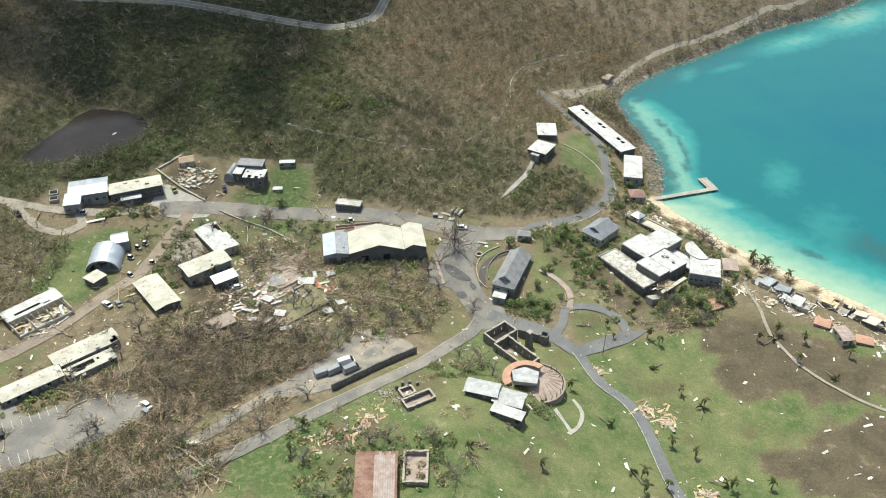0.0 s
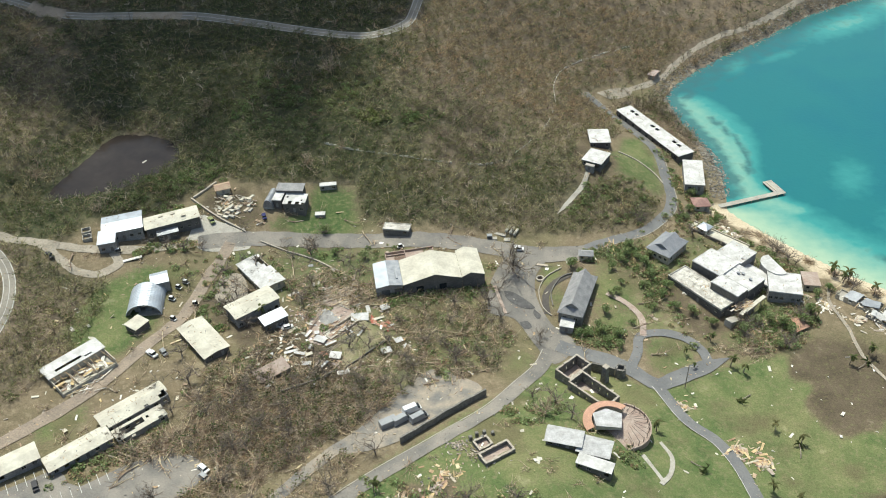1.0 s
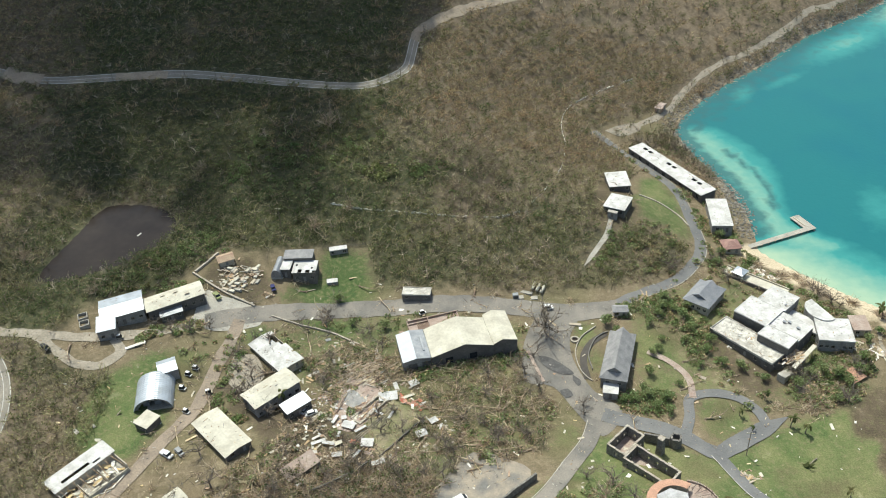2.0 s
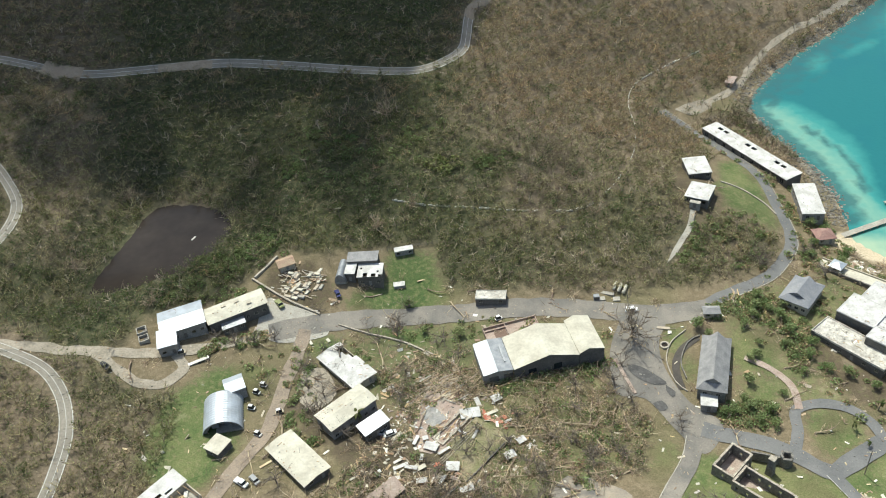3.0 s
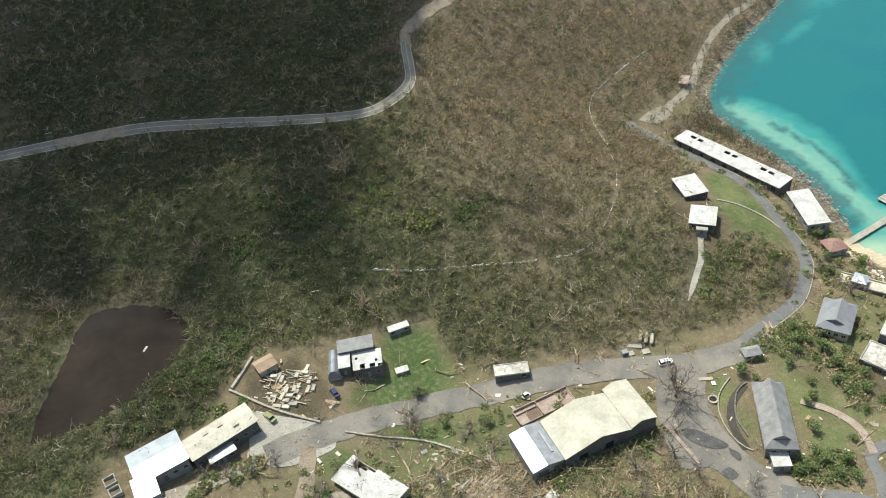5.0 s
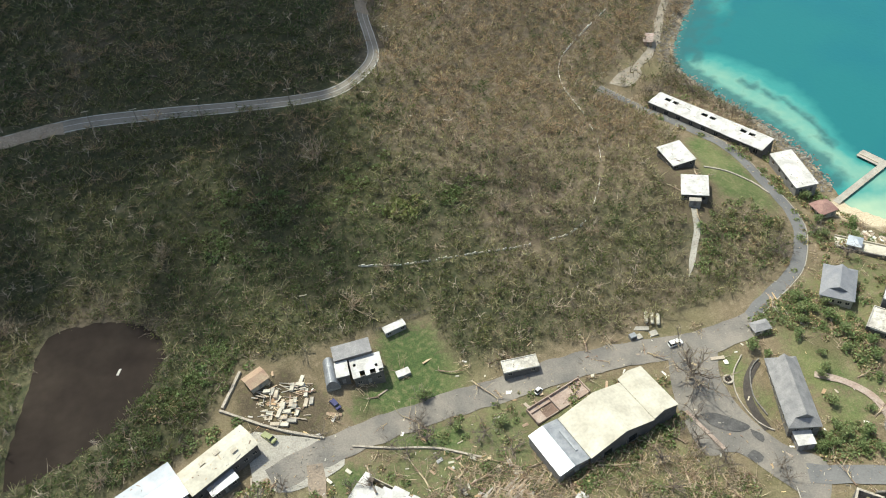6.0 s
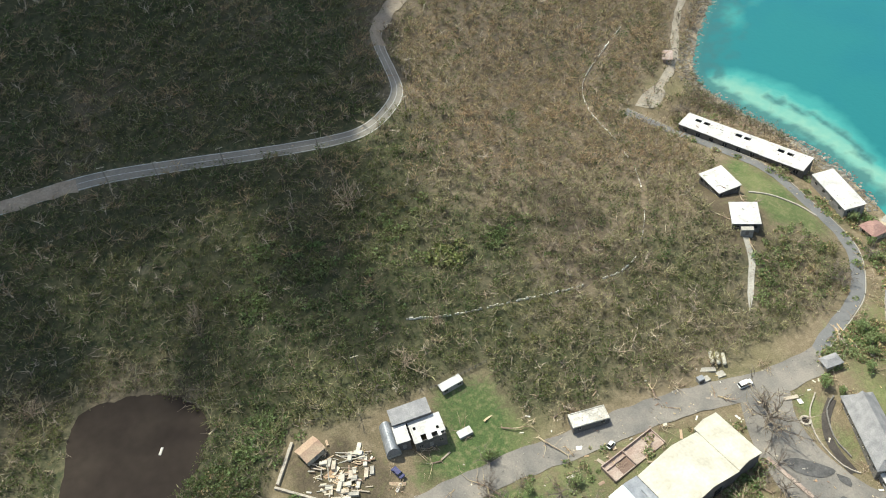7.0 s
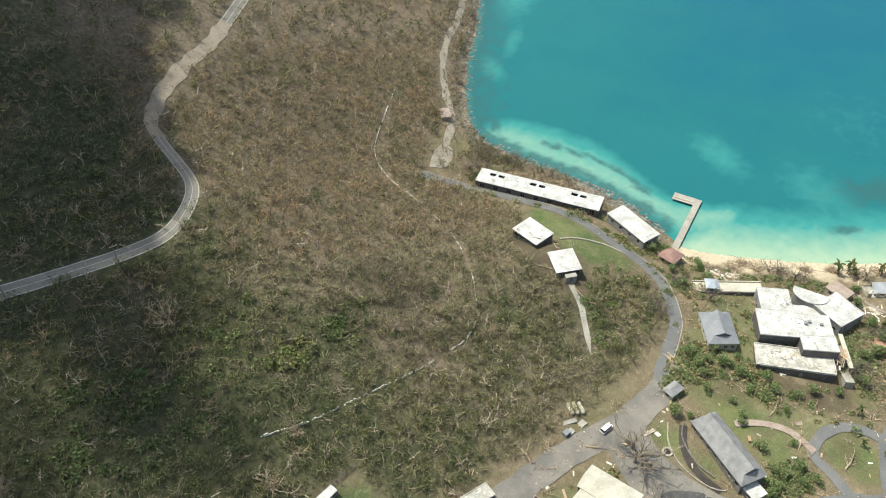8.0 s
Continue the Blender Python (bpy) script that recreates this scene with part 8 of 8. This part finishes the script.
for k, (poly, n) in enumerate(((MID_WOOD, 34), (SOUTH_WOOD, 26), ([(86, 246), (84, 262), (112, 272), (120, 262), (108, 248)], 8), ([(100, 326), (128, 300), (140, 284), (134, 276), (110, 300), (98, 318)], 10), ([(0, 286), (14, 252), (-14, 256), (-12, 284)], 6), ([(72, 432), (92, 446), (100, 425), (84, 425)], 8), ([(-150, 306), (-100, 300), (-98, 280), (-106, 256), (-120, 262), (-128, 290)], 12), ([(-100, 318), (-64, 306), (-56, 296), (-66, 290), (-100, 306)], 8), ([(40, 306), (64, 322), (80, 312), (92, 318), (84, 330), (72, 340)], 10), ([(-48, 150), (-40, 180), (6, 176), (6, 156)], 10))):
    for x, y in within(poly, n):
        if min(away(np.array([x]), np.array([y]), line)[0] - w / 2 for w, line in ROADS.values()) > 1.5:
            o = copy_thing(tp[tr.randrange(3)], pose(x, y, ground_at(x, y) - 0.05, 0, 0, tr.uniform(0, 360)))
            o.scale = (1, 1, 1)
            o.scale *= tr.uniform(0.5, 0.95)
wood_bare = [stripped_tree(h, h * 0.45, 7, n, share, 0.6) for h, n, share in ((4.5, 14, 0.4), (5.5, 8, 0.2), (5.0, 22, 0.7), (3.5, 24, 0.8))]
plant("village_thicket", "tangled bare and half-green saplings between the wrecked huts", "trees", wood_bare, thin(np.concatenate([within(MID_WOOD, 330), within(SOUTH_WOOD, 640), within([(-60, 199), (-50, 193), (-66, 170), (-84, 170), (-74, 186)], 26), within([(62, 428), (76, 441), (96, 450), (97, 430), (84, 428), (72, 420)], 70), within(COAST_STRIP, 260), within([(97, 452), (92, 440), (100, 420), (105, 396), (98, 398), (90, 425), (80, 432)], 110), within([(97, 350), (101, 372), (99, 392), (94, 398), (90, 380)], 24)])), [BARK_PALE, TWIGS, LEAF_OLIVE], (0.6, 1.15))
SHRUBS = [([(43, 308), (61, 306), (68, 289), (61, 276), (53, 272), (54, 290), (42, 297)], 140), ([(81, 345), (96, 351), (101, 332), (87, 313), (82, 322), (74, 316), (71, 328)], 90), ([(83, 264), (113, 273), (116, 261), (109, 251), (90, 246), (84, 252)], 120),
          ([(23, 261), (43, 261), (41, 252), (33, 249), (24, 256)], 100), ([(80, 415), (85, 398), (88, 380), (84, 372), (81, 395)], 30), ([(92, 398), (100, 378), (98, 348), (92, 346), (88, 372)], 26), ([(28, 300), (38, 296), (50, 300), (46, 308), (36, 306)], 34), ([(82, 372), (88, 352), (90, 345), (82, 345), (80, 356)], 30), ([(50, 349), (66, 351), (69, 337), (60, 320), (26, 325), (31, 333), (39, 343)], 120), ([(49, 308), (60, 306), (55, 292), (49, 293)], 30),
          ([(104, 311), (118, 299), (124, 284), (118, 287), (108, 300)], 40), ([(-6, 216), (16, 219), (8, 203), (-3, 206)], 30), ([(-49, 187), (2, 178), (7, 164), (-6, 153), (-40, 152), (-48, 164)], 130), ([(-152, 300), (-142, 306), (-138, 303), (-150, 297)], 14),
          ([(-144, 299), (-113, 300), (-106, 283), (-104, 256), (-117, 244), (-119, 281)], 70), ([(-170, 320), (-150, 329), (-138, 340), (-148, 350), (-170, 330)], 60), ([(66, 283), (74, 273), (80, 262), (70, 262), (62, 274)], 30), ([(60, 420), (70, 430), (90, 440), (98, 430), (96, 405), (90, 410), (80, 425)], 60)]
green_kinds = [shrub(r, n, share, 0.65) for r, n, share in ((1.3, 40, 0.95), (1.8, 60, 0.85), (1.0, 30, 0.6), (1.6, 45, 0.4))]
SHRUBS += [([(-152, 302), (-146, 306), (-128, 309), (-126, 304), (-146, 299)], 34), ([(-176, 318), (-166, 322), (-150, 324), (-130, 328), (-132, 333), (-160, 330)], 40), ([(-146, 190), (-131, 202), (-127, 202), (-113, 214), (-109, 210), (-126, 194), (-142, 183)], 60), ([(30, 200), (38, 196), (34, 188), (27, 194)], 16), ([(59, 427), (66, 416), (80, 381), (84, 372), (80.5, 371), (74, 392), (62, 416), (56, 426)], 46), ([(-50, 279.5), (-9, 285.5), (-4, 279), (-46, 271)], 90), (MID_WOOD, 230), (SOUTH_WOOD, 120), ([(-120, 300), (-60, 312), (0, 296), (-10, 280), (-55, 285)], 50), ([(60, 322), (100, 322), (122, 280), (86, 246), (60, 250), (46, 290)], 110)]
plant("garden_shrubs", "ragged green and brown shrubs round the gardens and huts", "shrubs", green_kinds, thin(thin(np.concatenate([within(p, n) for p, n in SHRUBS]), 0.4), 0.03, BROWN_LOT), [BARK_DARK, TWIGS, LEAF_GREEN], (0.6, 1.4))


pale = new("dead_tree")
for nm, (v, f, m) in zip(("trunk", "crown"), bare_tree_proto(6.5, 5.5, 12, 13, 7, 1.25)):
    c = new(nm, raw_mesh(nm, v, f, [DEAD_WOOD]))
    c.parent = pale
tagged(pale, "pale dead tree with splayed bare limbs in the scrub", "tree", "pale dead trees")
set_down(pale, [(-78.5, 411.5, 1.1), (-22.0, 373.0, 0.9), (3.5, 472.0, 0.8), (-86.0, 355.0, 0.9), (-194.0, 389.0, 0.9), (-70.0, 363.0, 0.7), (2.4, 354.5, 0.7), (-27.0, 405.5, 0.7), (-12.0, 440.0, 0.7), (8.0, 210.0, 0.9), (30.0, 440.0, 0.7), (-48.0, 425.0, 0.7), (-140.0, 400.0, 0.8), (-205.0, 345.0, 0.8), (-170.0, 322.0, 0.7)])
plant("lime_thicket", "patch of bright yellow-green regrowth on the hillside", "shrubs", [shrub(1.4, 50, 1.0, 0.6), shrub(1.1, 40, 1.0, 0.6)], heap(-58.2, 383.8, 7, 26), [BARK_PALE, TWIGS, LEAF_LIME], (1.3, 2.3))
plant("green_thicket", "line of bright green regrowth down the hillside gully", "shrubs", [shrub(1.4, 46, 1.0, 0.55), shrub(1.1, 36, 1.0, 0.55)], np.concatenate([heap(-98, 396, 9, 26), heap(-95, 404, 7, 12), heap(-103, 386, 7, 14), heap(-131, 357, 8, 24), heap(-138, 350, 8, 20), heap(-145, 343, 8, 26), heap(-112, 410, 14, 30), heap(-90, 380, 14, 30), heap(-36, 384, 14, 24), heap(-70, 400, 16, 30), heap(-120, 395, 16, 40)]), [BARK_PALE, TWIGS, LEAF_GREEN], (0.9, 1.9))

lying = tree_proto(7.0, 4.0, 9)
lying.name = "fallen_tree"
tagged(lying, "bare tree fallen across a white roof", "tree")
lying.matrix_basis = pose(-99.5, 292.5, ground_at(-97.1, 288.6) + 4.1, 82, 0, 205)


def bush_proto():
    ob = new("garden_tree")
    s = Sprout()
    for i in range(6):
        a = 2 * math.pi * i / 6
        s.limb((0, 0, -0.3), (1.1 * math.cos(a), 1.1 * math.sin(a), 2.6), 0.12, 0.04, 0, 4)
    v, f, m = s.arrays()
    c = new("trunk", raw_mesh("trunk", v, f, [BARK_DARK]))
    c.parent = ob
    s = Sprout()
    for lobe in range(9):
        ctr = rng.normal(size=3) * (0.9, 0.9, 0.4) + (0, 0, 2.5)
        for _ in range(42):
            d = rng.normal(size=3)
            d *= (0.6 + 0.35 * rng.random()) / np.linalg.norm(d)
            s.tuft(ctr + d, 0.55 * (0.6 + 0.7 * rng.random()), 0)
    v, f, m = s.arrays()
    c = new("crown", raw_mesh("crown", v, f, [LEAF_GREEN]))
    c.parent = ob
    return tagged(ob, "small leafy green tree on the lawn", "tree", "small lawn trees")


set_down(bush_proto(), [(43.5, 292.6, 1.0), (40.6, 277.7, 0.8), (42.8, 279.4, 0.9), (36.8, 268.6, 1.1), (29.4, 256.9, 0.9), (39.8, 250.3, 1.0), (102.3, 260.7, 1.4), (27.0, 294.9, 1.3), (45.5, 284, 0.7), (34, 258, 1.1), (98, 263, 1.2), (-75, 320.5, 1.1), (-70, 306, 0.9), (-57, 301, 1.1), (52, 305, 1.2), (57, 295, 1.3), (63, 282, 1.1), (90, 322, 1.0), (88, 346, 1.1), (95, 328, 0.9), (48, 297, 1.0), (50, 301, 1.2), (54, 299, 0.9), (60, 300, 1.0), (58, 288, 1.2), (54, 283, 0.8), (60, 277, 1.1), (64, 270, 1.0), (56, 270, 0.8), (70, 268, 1.1), (76, 262, 0.9), (86, 258, 1.2), (92, 262, 1.1), (104, 256, 1.3), (110, 262, 1.2), (114, 268, 1.1), (97, 250, 0.9), (40, 256, 1.1), (36, 253, 0.9), (26, 258, 1.0), (33, 262, 0.9), (46, 262, 0.7), (30, 290, 0.8), (32, 285, 0.7), (84, 334, 1.0), (92, 342, 1.2), (80, 326, 1.0), (120, 276, 1.0), (126, 280, 0.9)])


def palm_proto(height, fronds, seed, one_sided):
    global rng
    keep, rng = rng, np.random.default_rng(seed)
    ob = new("palm_tree")
    s = Sprout()
    p = np.zeros(3)
    for k in range(4):
        q = p + (0.12 * k, 0.05 * k, height / 4)
        s.limb(p - (0, 0, 0.2), q, 0.2 - 0.02 * k, 0.18 - 0.02 * k, 0, 6)
        p = q
    v, f, m = s.arrays()
    c = new("trunk", raw_mesh("trunk", v, f, [BARK_DARK]))
    c.parent = ob
    verts, faces = [], []
    n = 6
    for k in range(n + 1):
        t = k / n
        x, z, w = 2.4 * t, 0.7 * math.sin(t * 2.2) - 1.4 * t * t, 0.42 * math.sin(math.pi * min(1, 0.12 + t * 0.88)) + 0.05
        verts += [(x, -w, z - 0.18), (x, 0, z), (x, w, z - 0.18)]
        if k:
            a = 3 * (k - 1)
            faces += [(a, a + 1, a + 4), (a, a + 4, a + 3), (a + 1, a + 2, a + 5), (a + 1, a + 5, a + 4)]
    frond = raw_mesh("frond", np.array(verts), np.array(faces), [PALM_GREEN])
    for k in range(fronds):
        a = (rng.normal() * 70 + 200) if one_sided else 360 * k / fronds + rng.normal() * 12
        shared("frond", frond, ob, Matrix.Translation(p) @ pose(0, 0, 0, 0, rng.uniform(-35, 50), a) @ Matrix.Scale(rng.uniform(0.75, 1.15), 4))
    rng = keep
    return tagged(ob, "ragged palm with storm-torn fronds", "palm", "palms")


set_down(palm_proto(4.5, 11, 5, False), [(77.0, 240.6, 1.0), (83.5, 211.1, 0.8), (75.0, 186.5, 0.9), (89.9, 169.7, 1.0), (61.4, 171.0, 1.0), (-45.0, 181.2, 0.9), (131.5, 289.0, 1.2), (136.5, 287.0, 1.2), (127.5, 245.0, 1.0), (118.8, 240.2, 0.9), (142.3, 276.8, 1.0), (136.8, 238.9, 0.9), (115.2, 264.6, 1.0), (62, 247, 0.7), (73, 253, 0.8), (-92, 262.5, 1.2)])
set_down(palm_proto(4.0, 8, 6, True), [(80.8, 237.7, 1.0), (90.2, 205.8, 0.9), (81.4, 182.2, 0.9), (102.8, 170.6, 1.0), (61.1, 165.1, 0.9), (68.7, 167.4, 0.9), (43.7, 208.4, 1.0), (-46.7, 169.8, 1.0), (133.4, 284.7, 1.2), (130.3, 228.9, 1.0), (150.1, 230.5, 0.9), (29.7, 167.7, 0.9), (7.4, 170.1, 0.9), (64, 240, 0.6)])

# palms thrown flat on the lawn
thrown = palm_proto(5.0, 9, 14, True)
thrown.name = "fallen_palm"
tagged(thrown, "palm trunk thrown flat on the grass with its torn fronds", "palm", "thrown palms")
for i, (x, y, turn) in enumerate(((83.6, 171.8, 70), (61.0, 168.0, 200), (139.0, 224.0, 20), (121.0, 238.0, 115), (80.0, 227.0, 300), (88.0, 200.0, 160), (52.0, 196.0, 40), (13.0, 172.0, 250))):
    m = pose(x, y, ground_at(x, y) + 0.35, 84, 0, turn)
    if i == 0:
        thrown.matrix_basis = m
    else:
        copy_thing(thrown, m)
